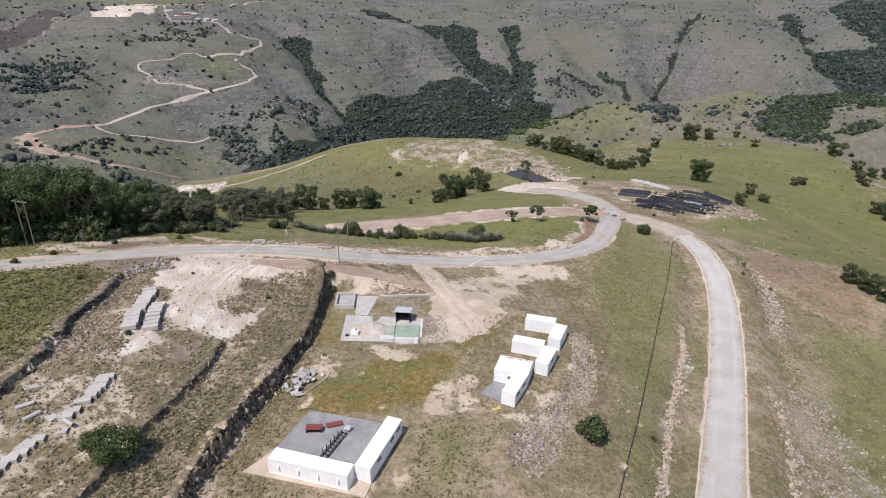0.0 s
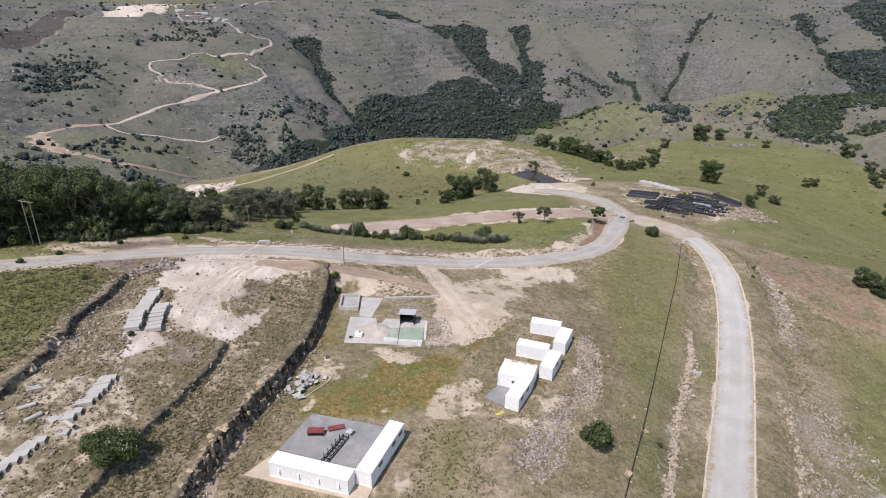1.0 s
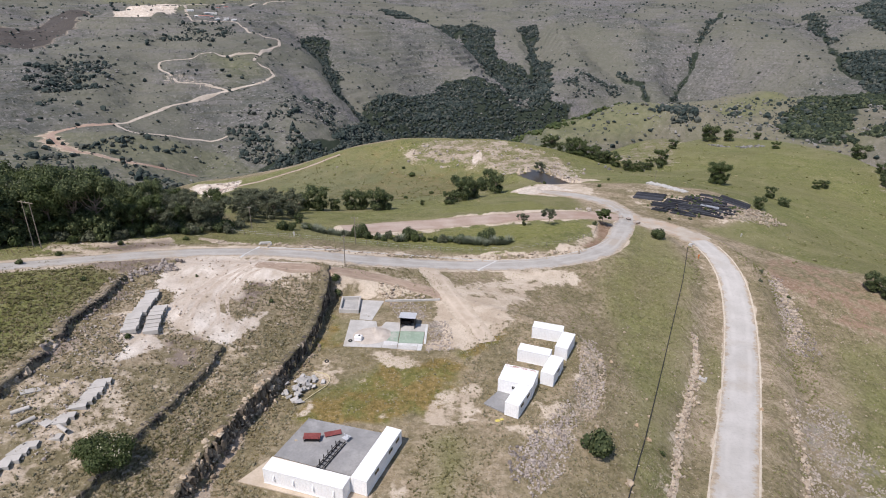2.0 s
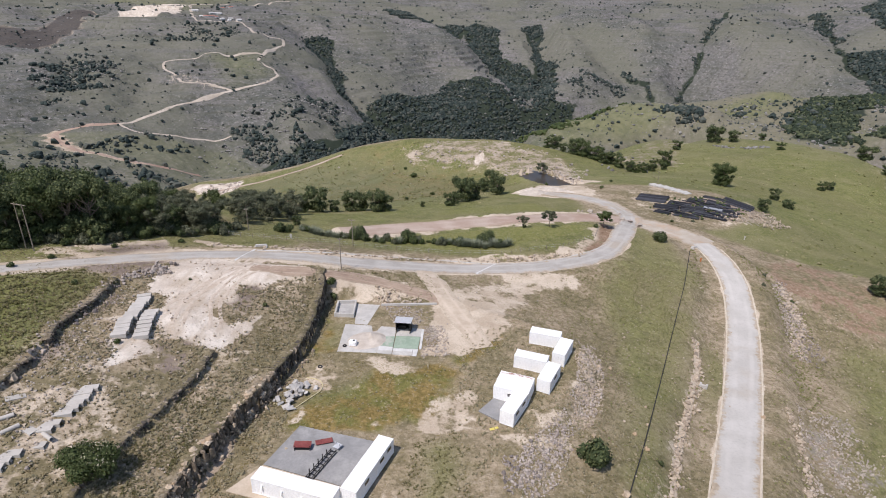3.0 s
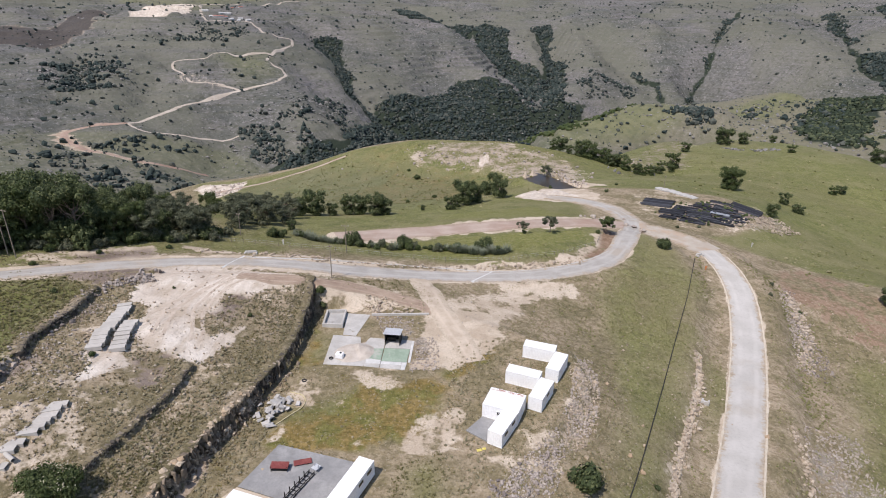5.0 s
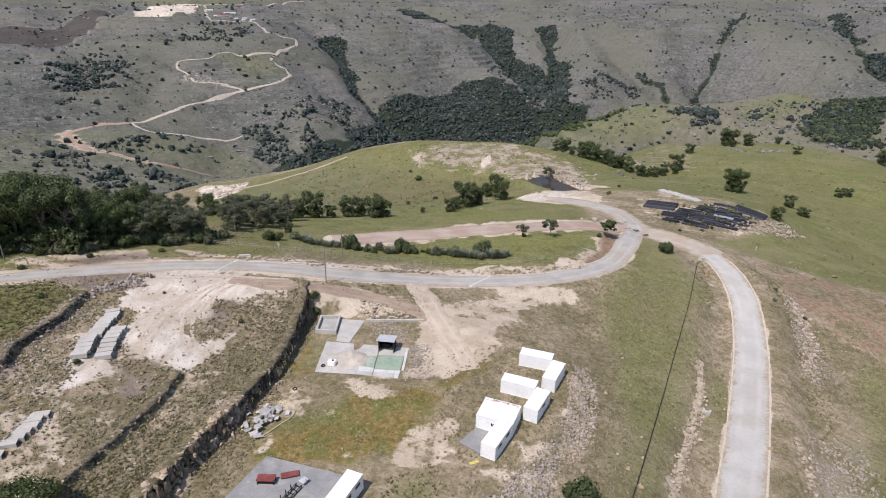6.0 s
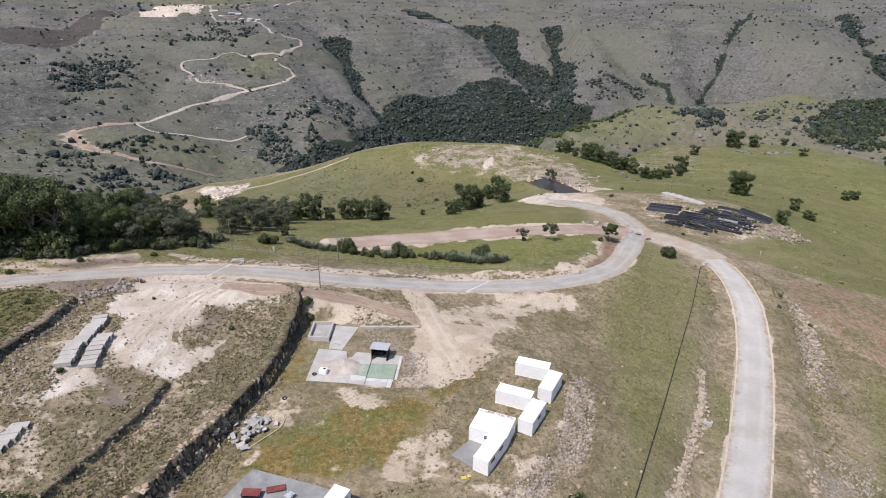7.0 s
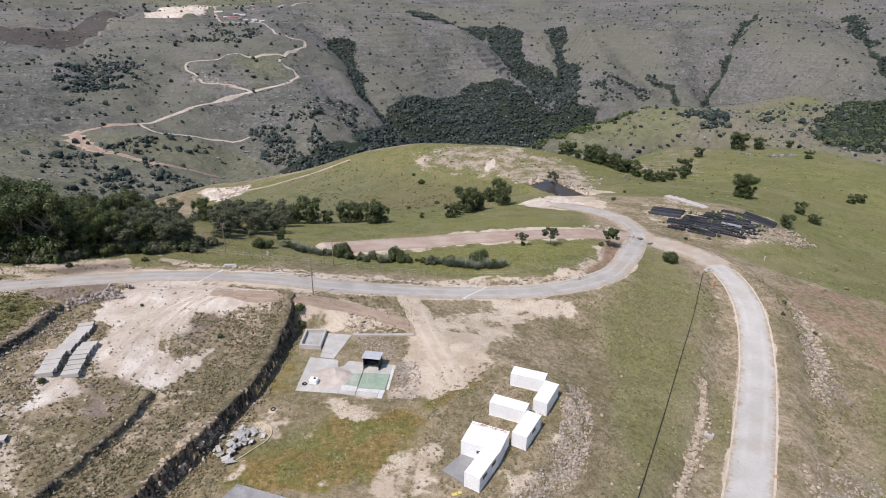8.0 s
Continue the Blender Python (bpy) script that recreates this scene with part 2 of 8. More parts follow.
TARP = plain("faded blue-grey tarpaulin", (0.22, 0.24, 0.27), (0.32, 0.34, 0.37), 1.0, 0.7)
BLACK_PLASTIC = varied("black plastic pipe", [(0.018, 0.019, 0.023), (0.04, 0.042, 0.05), (0.075, 0.078, 0.09)], 1.5, 0.45, "object")
PIPE_CONCRETE = varied("cast concrete pipe", [(0.47, 0.445, 0.41), (0.53, 0.505, 0.47), (0.45, 0.425, 0.39)], 1.6, 0.92, "object", 0.01, 0.35)
STONE = varied("weathered stone", [(0.40, 0.315, 0.225), (0.56, 0.465, 0.355), (0.42, 0.31, 0.205)], 0.7, 0.95, "object", 0.04)
# the darkest tone also paints the shade in the rock's clefts
WALL_STONE = varied("split rock", [(0.17, 0.138, 0.105), (0.36, 0.29, 0.215), (0.58, 0.485, 0.37)], 0.45, 0.95, "object", 0.1, 0.85)
# same rock, darkened: the shade on east-facing steps put into its colour
SHADED_STONE = varied("rock in shade-dark tones", [(0.095, 0.082, 0.069), (0.21, 0.178, 0.145), (0.42, 0.355, 0.28)], 0.45, 0.95, "object", 0.1, 0.85)
FACE_STONE = varied("broken rock", [(0.24, 0.19, 0.135), (0.50, 0.405, 0.295), (0.60, 0.50, 0.385)], 0.4, 0.95, "island", 0.05, 0.6)
LOOSE_STONE = varied("loose stone", [(0.38, 0.33, 0.285), (0.54, 0.48, 0.42), (0.33, 0.28, 0.25)], 0.4, 0.95, "island", 0.02)
SPILL_STONE = varied("quarry spill", [(0.285, 0.245, 0.22), (0.51, 0.45, 0.40), (0.18, 0.155, 0.145)], 0.4, 0.95, "island", 0.02)
TAN_STONE = varied("tan stone", [(0.40, 0.325, 0.245), (0.57, 0.49, 0.395), (0.31, 0.255, 0.20)], 0.4, 0.95, "island", 0.02)
FAR_STONE = varied("grey hillside rock", [(0.20, 0.192, 0.18), (0.36, 0.348, 0.33), (0.13, 0.125, 0.118)], 4.0, 0.95, "island")
BROKEN_CONCRETE = varied("broken concrete", [(0.42, 0.405, 0.385), (0.56, 0.54, 0.515), (0.36, 0.35, 0.335)], 0.6, 0.92, "object", 0.02)
TIMBER = plain("weathered pole timber", (0.20, 0.17, 0.135), (0.30, 0.26, 0.21), 0.8, 0.9)
YELLOW = plain("yellow plastic", (0.55, 0.45, 0.10), (0.66, 0.56, 0.18), 0.5, 0.6)
HOSE = plain("sun-bleached hose", (0.50, 0.43, 0.25), (0.60, 0.53, 0.34), 0.6, 0.7)
ORANGE = plain("orange paint", (0.50, 0.17, 0.05), (0.60, 0.24, 0.09), 0.4, 0.6)
RUBBER = plain("old tyre rubber", (0.022, 0.022, 0.024), (0.045, 0.044, 0.044), 0.4, 0.8)
GLASS = plain("dark window glass", (0.02, 0.022, 0.026), (0.03, 0.032, 0.036), 0.5, 0.12, 0.0, spec=0.6)
BARK = plain("grey-brown bark", (0.14, 0.11, 0.085), (0.23, 0.19, 0.155), 0.5, 0.95, grit=0.02)
LEAF = varied("dark evergreen leaves", [(0.053, 0.075, 0.031), (0.105, 0.133, 0.056), (0.18, 0.205, 0.09)], 2.5, 0.6, "island", 0, 0.25, thin=0.35)
LEAF_GREY = varied("grey-green wattle leaves", [(0.085, 0.098, 0.058), (0.138, 0.15, 0.092), (0.19, 0.198, 0.13)], 2.5, 0.65, "island", 0, 0.25, thin=0.35)
LEAF_GREEN = varied("mid-green leaves", [(0.06, 0.086, 0.028), (0.10, 0.13, 0.047), (0.13, 0.155, 0.062)], 2.5, 0.6, "island", 0, 0.25, thin=0.35)
LEAF_AGAVE = varied("blue-grey agave leaves", [(0.15, 0.175, 0.12), (0.24, 0.26, 0.19)], 1.5, 0.55, "island", 0, 0.2)
BLOSSOM = varied("pale seed heads", [(0.34, 0.33, 0.22), (0.46, 0.44, 0.32)], 0.5, 0.8, "island", 0, 0.2)
# bluish cast of distance haze mixed into the leaf colour
HAZY_WOOD = varied("distant woodland with haze in its colour", [(0.025, 0.038, 0.035), (0.052, 0.069, 0.06), (0.092, 0.10, 0.084)], 6.0, 0.8, "island", 0, 0.35)
EAST_WOOD = varied("hollow thicket leaves", [(0.02, 0.031, 0.018), (0.046, 0.062, 0.033), (0.085, 0.10, 0.052)], 5.0, 0.8, "island", 0, 0.35)
TUFT = varied("dry grass tufts", [(0.28, 0.235, 0.13), (0.41, 0.34, 0.21), (0.48, 0.41, 0.28)], 9.0, 0.95, "island", 0, 0.4, thin=0.45)
GREEN_TUFT = varied("green grass tufts", [(0.23, 0.235, 0.10), (0.34, 0.325, 0.16), (0.41, 0.37, 0.215)], 9.0, 0.95, "island", 0, 0.4, thin=0.45)
DEEP_TUFT = varied("thick green grass", [(0.15, 0.15, 0.062), (0.27, 0.25, 0.12), (0.36, 0.315, 0.18)], 5.0, 0.95, "island", 0, 0.4, thin=0.45)
MAT_GRASS = varied("matted platform grass", [(0.20, 0.16, 0.048), (0.32, 0.25, 0.085), (0.24, 0.25, 0.08)], 2.0, 0.95, "island", 0, 0.3, thin=0.45)
HUMMOCK = varied("olive tussock grass", [(0.30, 0.272, 0.165), (0.45, 0.402, 0.268), (0.54, 0.465, 0.33)], 0.3, 0.95, "island", 0.0, 0.45, thin=0.45)
PLASTER = varied("painted plaster", [(0.62, 0.60, 0.56), (0.78, 0.77, 0.74)], 3.0, 0.85, "object", 0, 0.1)
ROOFING = varied("roof sheet", [(0.55, 0.54, 0.52), (0.66, 0.65, 0.63), (0.36, 0.16, 0.12)], 3.0, 0.6, "object", 0, 0.1)


def water_material():
    n = Nodes("still brown water")
    n.bump(n.noise(0.7, 3), 0.01, 0.15)
    return n.done(n.mix(n.step(n.noise(6, 3), 0.3, 0.7), (0.035, 0.026, 0.016), (0.055, 0.042, 0.027)), 0.3, 0, 0.25)


WATER = water_material()
# spot heights of the land (x, y, z), landform by landform
PLATFORM = [
    (0, 20, -2), (10, 45, -2), (-20, 64, 0), (-5, 64, 0), (25.4, 76.4, -1.9), (-5, 85, 0), (-20, 85, 0), (10, 85, 0), (17.6, 90.6, -1.1), (-20, 103,
    0), (-4, 103, 0), (20, 103, 0), (8, 112, 0), (-15, 118, 0.6), (0, 122, 0.2), (11.2, 148.2, -3.3), (20.2, 155.8, -2.9),
]
TERRACES = [
    (-40, 10, 4), (-70, 40, 11), (-50, 50, 7), (-35, 55, 3.5), (-80, 60, 15), (-120, 60, 21), (-50, 75, 9.3), (-63, 83, 12.2), (-30, 84, 3.6), (-40,
    88, 6), (-95, 90, 17), (-46, 97, 8.5), (-56, 100, 9.8), (-110, 110, 16), (-84, 122, 12.5), (-31.1, 125.2, 6.9), (-105, 128, 13), (-47.5, 137.9,
    5.6), (-82.9, 139.6, 10.5),
]
SADDLE = [
    (-200, 0, 20), (-200, 130, 5), (84, 163, -12), (84, 174, -11), (-25, 176, -4), (53, 180, -7), (86, 184, -11), (4, 191, -6), (84, 197, -12), (-300,
    200, -20), (34, 202, -7), (53, 205, -7), (46, 207, -9), (65, 211, -11), (-150, 220, -18), (-450, 250, -40), (79, 258, -16), (-4, 263, -22), (-200,
    280, -45), (-260, 300, -60),
]
KNOLL = [
    (36, 308, -26), (-80, 361, -46), (-143, 374, -57), (7, 380, -39), (84, 391, -37), (-55, 396, -44), (-181, 401, -66), (-29, 406, -36), (60, 416,
    -32), (-193, 417, -65), (-75, 423, -39), (-118, 424, -52), (-154, 428, -62), (-35, 439, -32), (29, 439, -31), (-10, 450, -33), (-350, 500, -130),
    (-60, 560, -95), (60, 560, -95), (-200, 600, -130), (-30, 700, -170),
]
EAST_SLOPE = [
    (60, 20, -12), (110, 60, -24), (160, 60, -40), (43.9, 70.3, -9), (51.5, 85.4, -10.5), (72.4, 89.5, -16.5), (89.4, 93.7, -20), (61.3, 105.3,
    -12.3), (72.8, 106.6, -14.9), (38.5, 107.9, -6.5), (98.4, 122.6, -20.5), (70.7, 125.6, -13.3), (74.9, 126.9, -15), (36.4, 133.8, -6), (94.5,
    143.5, -18.2), (78, 143.5, -13.3), (49.3, 166.1, -5.7),
]
EAST_RISE = [
    (200, 0, -50), (140, 120, -32), (141, 169, -18), (125, 193, -19), (138, 204, -21), (140, 243, -22), (121, 253, -16), (217, 287, -42), (231, 351,
    -43), (165, 372, -36), (218, 391, -41), (119, 403, -44), (311, 401, -48), (316, 448, -49), (321, 493, -51), (385, 380, -88), (375, 450, -82), (385, 520, -80), (313, 523, -51), (249, 529, -53), (142, 542, -63),
    (277, 555, -52), (201, 565, -58), (205, 566, -61), (246, 569, -55),
]
WEST_HILLSIDE = [
    (-1500, 0, 0), (-500, 550, -150), (-400, 650, -170), (-549, 713, -135), (-260, 760, -195), (-478, 833, -166), (-619, 885, -138), (-422, 907,
    -190), (-725, 981, -95), (-587, 989, -122), (-120, 1000, -260), (-388, 1051, -171), (-241, 1125, -174), (-749, 1183, -72), (-322, 1208, -124),
    (-469, 1213, -102), (-657, 1326, -65), (-184, 1337, -231), (-408, 1339, -90), (-117, 1475, -239), (-1070, 1509, -18), (-495, 1679, -48), (-256,
    1681, -149), (-136, 1745, -187), (-398, 1858, -90), (-944, 1876, 29), (-767, 1933, 23), (-353, 2121, -37), (-1460, 2152, 47), (-174, 2293, -43),
]
FAR_RIM = [
    (-2000, -2000, 50), (2000, -2000, 50), (0, -800, 20), (-500, -300, 30), (500, -300, -120), (0, -100, -5), (-3000, 1000, 80), (3000, 1000, 80),
    (-1800, 2200, 110), (1305, 2364, 12), (1670, 2492, 75), (1060, 2538, 4), (-871, 2556, 58), (-567, 2844, 60), (1581, 2897, 77), (1259, 3050, 73),
    (325, 3183, 61), (-184, 3195, 55), (2500, 3200, 160), (-1000, 3600, 130), (-3500, 4000, 200), (3500, 4000, 200), (0, 4200, 150), (1200, 4200,
    160), (0, 5000, 210), (-2000, 5000, 210), (2000, 5000, 210),
]
VALLEY = [
    (180, 700, -120), (60, 760, -185), (183, 1135, -158), (254, 1224, -157), (122, 1073, -162), (86, 1030, -172), (-60, 1180, -285), (40, 1420, -290), (146, 1553, -251), (27, 1560, -254), (300, 1700, -280), (290, 1726, -219),
    (29, 1850, -183), (400, 1980, -178), (295, 2029, -167), (136, 2246, -114), (469, 2405, -40), (260, 2486, -46), (-10, 2500, -50),
]
EAST_DIP = [
    (1500, 0, -150), (1000, 500, -130), (700, 700, -150), (420, 800, -130), (620, 800, -150), (634, 837, -104), (500, 850, -140), (1300, 900, -90),
    (624, 906, -110), (473, 948, -129), (300, 950, -190), (350, 1000, -190), (272, 1014, -145), (360, 1018, -140), (584, 1048, -138), (510, 1141,
    -141), (721, 1142, -112), (890, 1207, -98),
]
EAST_RIDGE = [
    (760, 1318, -100),
    (309, 1263, -154), (458, 1270, -152), (869, 1296, -97), (414, 1337, -147), (798, 1340, -103), (541, 1378, -136), (707, 1379, -116), (900, 1450,
    -190), (1062, 1635, -127), (950, 1750, -230), (1252, 1809, -66), (1038, 1826, -102), (584, 1860, -212), (668, 1885, -201), (700, 1900, -260),
    (886, 2068, -109), (1354, 2102, 2), (718, 2132, -117), (552, 2181, -104),
]
SPOTS = np.array(PLATFORM + TERRACES + SADDLE + KNOLL + EAST_SLOPE + EAST_RISE + WEST_HILLSIDE + FAR_RIM + VALLEY + EAST_DIP + EAST_RIDGE, float)


# ---- the lie of the land ----
def value_noise(x, y, size, seed=0):
    """Smooth noise between 0 and 1 whose lumps are about size metres wide."""
    gx, gy = np.floor(x / size), np.floor(y / size)
    fx, fy = x / size - gx, y / size - gy
    fx, fy = fx * fx * (3 - 2 * fx), fy * fy * (3 - 2 * fy)

    def cell(a, b):
        h = np.sin(a * 127.1 + b * 311.7 + seed * 74.7) * 43758.5453
        return h - np.floor(h)

    top = cell(gx, gy) * (1 - fx) + cell(gx + 1, gy) * fx
    low = cell(gx, gy + 1) * (1 - fx) + cell(gx + 1, gy + 1) * fx
    return top * (1 - fy) + low * fy


def fractal(x, y, size, octaves=3, seed=0):
    total, gain, norm = 0.0, 1.0, 0.0
    for k in range(octaves):
        total = total + gain * value_noise(x, y, size / 2 ** k, seed + 13 * k)
        norm, gain = norm + gain, gain * 0.55
    return total / norm


def ease(a, b, v):
    s = np.clip((v - a) / (b - a), 0, 1)
    return s * s * (3 - 2 * s)


def line_distance(x, y, line, closed=False):
    """Distance to a line of points, the share of its length at the nearest place, and the side (left is positive)."""
    pts = np.array(line, float)[:, :2]
    if closed:
        pts = np.vstack([pts, pts[:1]])
    best, along, side, run = np.full(x.shape, 1e9), np.zeros(x.shape), np.zeros(x.shape), 0.0
    for a, b in zip(pts[:-1], pts[1:]):
        d = b - a
        length = np.hypot(*d)
        s = np.clip(((x - a[0]) * d[0] + (y - a[1]) * d[1]) / length ** 2, 0, 1)
        dist = np.hypot(x - a[0] - s * d[0], y - a[1] - s * d[1])
        near = dist < best
        best = np.where(near, dist, best)
        along = np.where(near, run + s * length, along)
        side = np.where(near, np.sign(d[0] * (y - a[1]) - d[1] * (x - a[0])), side)
        run += length
    return best, along / run, side


def inside(x, y, area):
    """Metres inside the area's edge (negative outside)."""
    pts = np.array(area, float)
    odd = np.zeros(x.shape, bool)
    for (x0, y0), (x1, y1) in zip(pts, np.roll(pts, -1, 0)):
        if y0 != y1:
            odd ^= ((y0 > y) != (y1 > y)) & (x < (x1 - x0) * (y - y0) / (y1 - y0) + x0)
    dist = line_distance(x, y, area, True)[0]
    return np.where(odd, dist, -dist)


def cover(x, y, area, soft, ragged=0.0, size=6.0, seed=0):
    """How far a ragged area covers each place, 0 to 1."""
    out = np.zeros(x.shape)
    pts = np.array(area, float)
    m = soft + ragged + 1
    box = (x > pts[:, 0].min() - m) & (x < pts[:, 0].max() + m) & (y > pts[:, 1].min() - m) & (y < pts[:, 1].max() + m)
    bx, by = x[box], y[box]
    out[box] = ease(-soft, soft, inside(bx, by, area) + ragged * (2 * fractal(bx, by, size, 3, seed) - 1))
    return out


def thin_plate(spots):
    p = spots[:, :2] / 1000
    n = len(p)
    r = np.linalg.norm(p[:, None] - p[None], axis=2)
    a = np.zeros((n + 3, n + 3))
    a[:n, :n] = r * r * np.log(r + 1e-9) + np.diag(2e-6 + 3e-5 * np.minimum((p ** 2).sum(1), 4))
    a[:n, n], a[n, :n], a[:n, n + 1:], a[n + 1:, :n] = 1, 1, p, p.T
    w = np.linalg.solve(a, np.r_[spots[:, 2], 0, 0, 0])

    def height(x, y):
        shape = x.shape
        x, y = x.ravel() / 1000, y.ravel() / 1000
        z = w[n] + w[n + 1] * x + w[n + 2] * y
        for k in range(n):
            r2 = (x - p[k, 0]) ** 2 + (y - p[k, 1]) ** 2
            z = z + w[k] * 0.5 * r2 * np.log(r2 + 1e-12)
        return z.reshape(shape)

    return height


lie = thin_plate(SPOTS)

# gullies (negative) and spurs (positive) in the far hillsides: line, height, half width
FOLDS = [
    ([(-517, 1983), (-461, 1921), (-400, 1830), (-339, 1637), (-270, 1500), (-200, 1440)], -20, 75),
    ([(-300, 2900), (-192, 2800), (-84, 2640), (35, 2443), (136, 2229), (181, 1900), (200, 1712), (140, 1560)], -30, 130),
    ([(276, 2538), (298, 2376), (292, 2196), (248, 2027), (200, 1850)], -24, 85),
    ([(448, 2344), (490, 2170), (528, 2063), (566, 1907), (599, 1802)], -15, 75),
    ([(1112, 2782), (871, 2276), (803, 2151), (760, 2079), (715, 2012), (650, 1830)], -20, 75),
    ([(1400, 2700), (1325, 2515), (1219, 2126), (1151, 1899), (1111, 1726), (1096, 1646)], -26, 110),
    ([(-850, 1290), (-806, 1213), (-760, 1159), (-715, 1097)], -8, 45),
    ([(-760, 2017), (-693, 2017), (-612, 2041), (-537, 2031)], -12, 60),
    ([(-100, 2330), (-20, 2100), (40, 1960), (60, 1870)], 18, 110),
    ([(215, 2400), (222, 2250), (215, 2080), (208, 1960)], 14, 60),
    ([(380, 2500), (390, 2250), (400, 2000), (390, 1900)], 16, 90),
    ([(660, 2500), (650, 2280), (655, 2100), (640, 1960)], 16, 100),
    ([(1010, 2560), (985, 2250), (940, 2000), (900, 1850)], 18, 140),
    ([(-360, 1480), (-290, 1370), (-235, 1300), (-200, 1250)], 14, 70),
    ([(-330, 1150), (-290, 1050), (-280, 980)], 10, 70),
    ([(-470, 1130), (-430, 1010), (-420, 930)], -10, 60),
    ([(-640, 1180), (-600, 1080), (-585, 1010)], -9, 60),
    ([(-1300, 1900), (-1110, 1640), (-1000, 1480)], -14, 90),
]

# lines and areas of the plan
MAIN_ROAD = [(-135, 62), (-110, 82), (-85.2, 103.7), (-78.7, 110.3), (-70.5, 116.4), (-61.7, 123.3), (-46, 130.2), (-25.2, 134.6), (-8, 141.5), (11, 147.8), (27, 151.4),
             (41.5, 160.5), (50.5, 172), (55.5, 184), (60, 197), (66, 212)]
EAST_ROAD = [(26, 30), (44.8, 70.3), (52.2, 85.4), (61.9, 105.3), (71.1, 125.6), (78.3, 143.5), (84.2, 163), (86, 182), (84, 196), (77, 207), (66, 212)]
POND_ROAD = [(66, 212), (68, 228), (66, 244), (57, 258), (46, 268), (38, 276)]
LOWER_ROAD = [(-33, 172), (-15, 182), (4, 190), (28, 199), (50, 207), (66, 212)]
PLATFORM_TRACK = [(4.2, 112), (2.6, 120.3), (-3, 125.1), (-9.8, 127.6), (-16.4, 128.3), (-22.7, 127), (-28.4, 124), (-35.2, 121.6), (-42.6, 121.4)]
ENTRY_TRACK = [(-6.5, 141.5), (-5.0, 138.5), (-2.9, 134.4), (-0.6, 127.5), (2.2, 120), (6.4, 110), (8.5, 104)]
WALL_LINE = [(-27.5, 126), (-26.3, 118.9), (-25.9, 107.4), (-26, 98.7), (-28.3, 90), (-29.2, 83.4), (-30.9, 77.3), (-32.2, 70.7), (-33, 63.9), (-33.5, 58), (-35, 46)]
LEDGE_LINE = [(-38.8, 90.5), (-38.6, 82.2), (-39.5, 76.4), (-40.6, 70.8), (-41.5, 66.5), (-43, 58), (-46, 46)]
BANK_LINE = [(-64.4, 107.4), (-63.1, 97.7), (-62.9, 86.9), (-60.8, 76.7), (-61.5, 68.4), (-63, 58), (-66, 46)]
PLATFORM_EDGE = [(-34.5, 44), (-33, 63.9), (-32.2, 70.7), (-30.9, 77.3), (-29.2, 83.4), (-28.3, 90), (-26, 98.7), (-25.9, 107.4), (-26.3, 121), (-12, 122.5),
                 (4, 121), (14, 117), (27, 110), (28.5, 100), (20, 84), (13, 74), (6, 60), (2, 44)]
POND = [(35.5, 321), (45, 330), (54, 321), (62.5, 303), (52, 301.5), (42.5, 311)]


def road_profile(line, step=6.0):
    pts = np.array(line, float)
    seg = np.r_[0, np.cumsum(np.hypot(*np.diff(pts, axis=0).T))]
    s = np.linspace(0, seg[-1], int(seg[-1] / step) + 2)
    x, y = np.interp(s, seg, pts[:, 0]), np.interp(s, seg, pts[:, 1])
    for _ in range(2):
        x[1:-1], y[1:-1] = (x[:-2] + 2 * x[1:-1] + x[2:]) / 4, (y[:-2] + 2 * y[1:-1] + y[2:]) / 4
    z = lie(x, y)
    for _ in range(6):
        z[1:-1] = (z[:-2] + 2 * z[1:-1] + z[2:]) / 4
    return np.stack([x, y, z], 1)


ROADS = [(road_profile(MAIN_ROAD), 4.2, 3.5), (road_profile(EAST_ROAD), 5.0, 8.0), (road_profile(POND_ROAD), 4.5, 6.0), (road_profile(LOWER_ROAD), 6.0, 5.0)]
POND_LEVEL = -25.5


def strata(x, y, z):
    """Share of the height within one bed of rock, 0 to 1."""
    level = (z + 16 * (fractal(x, y, 320, 2, 77) - 0.5)) / 15
    return level - np.floor(level)


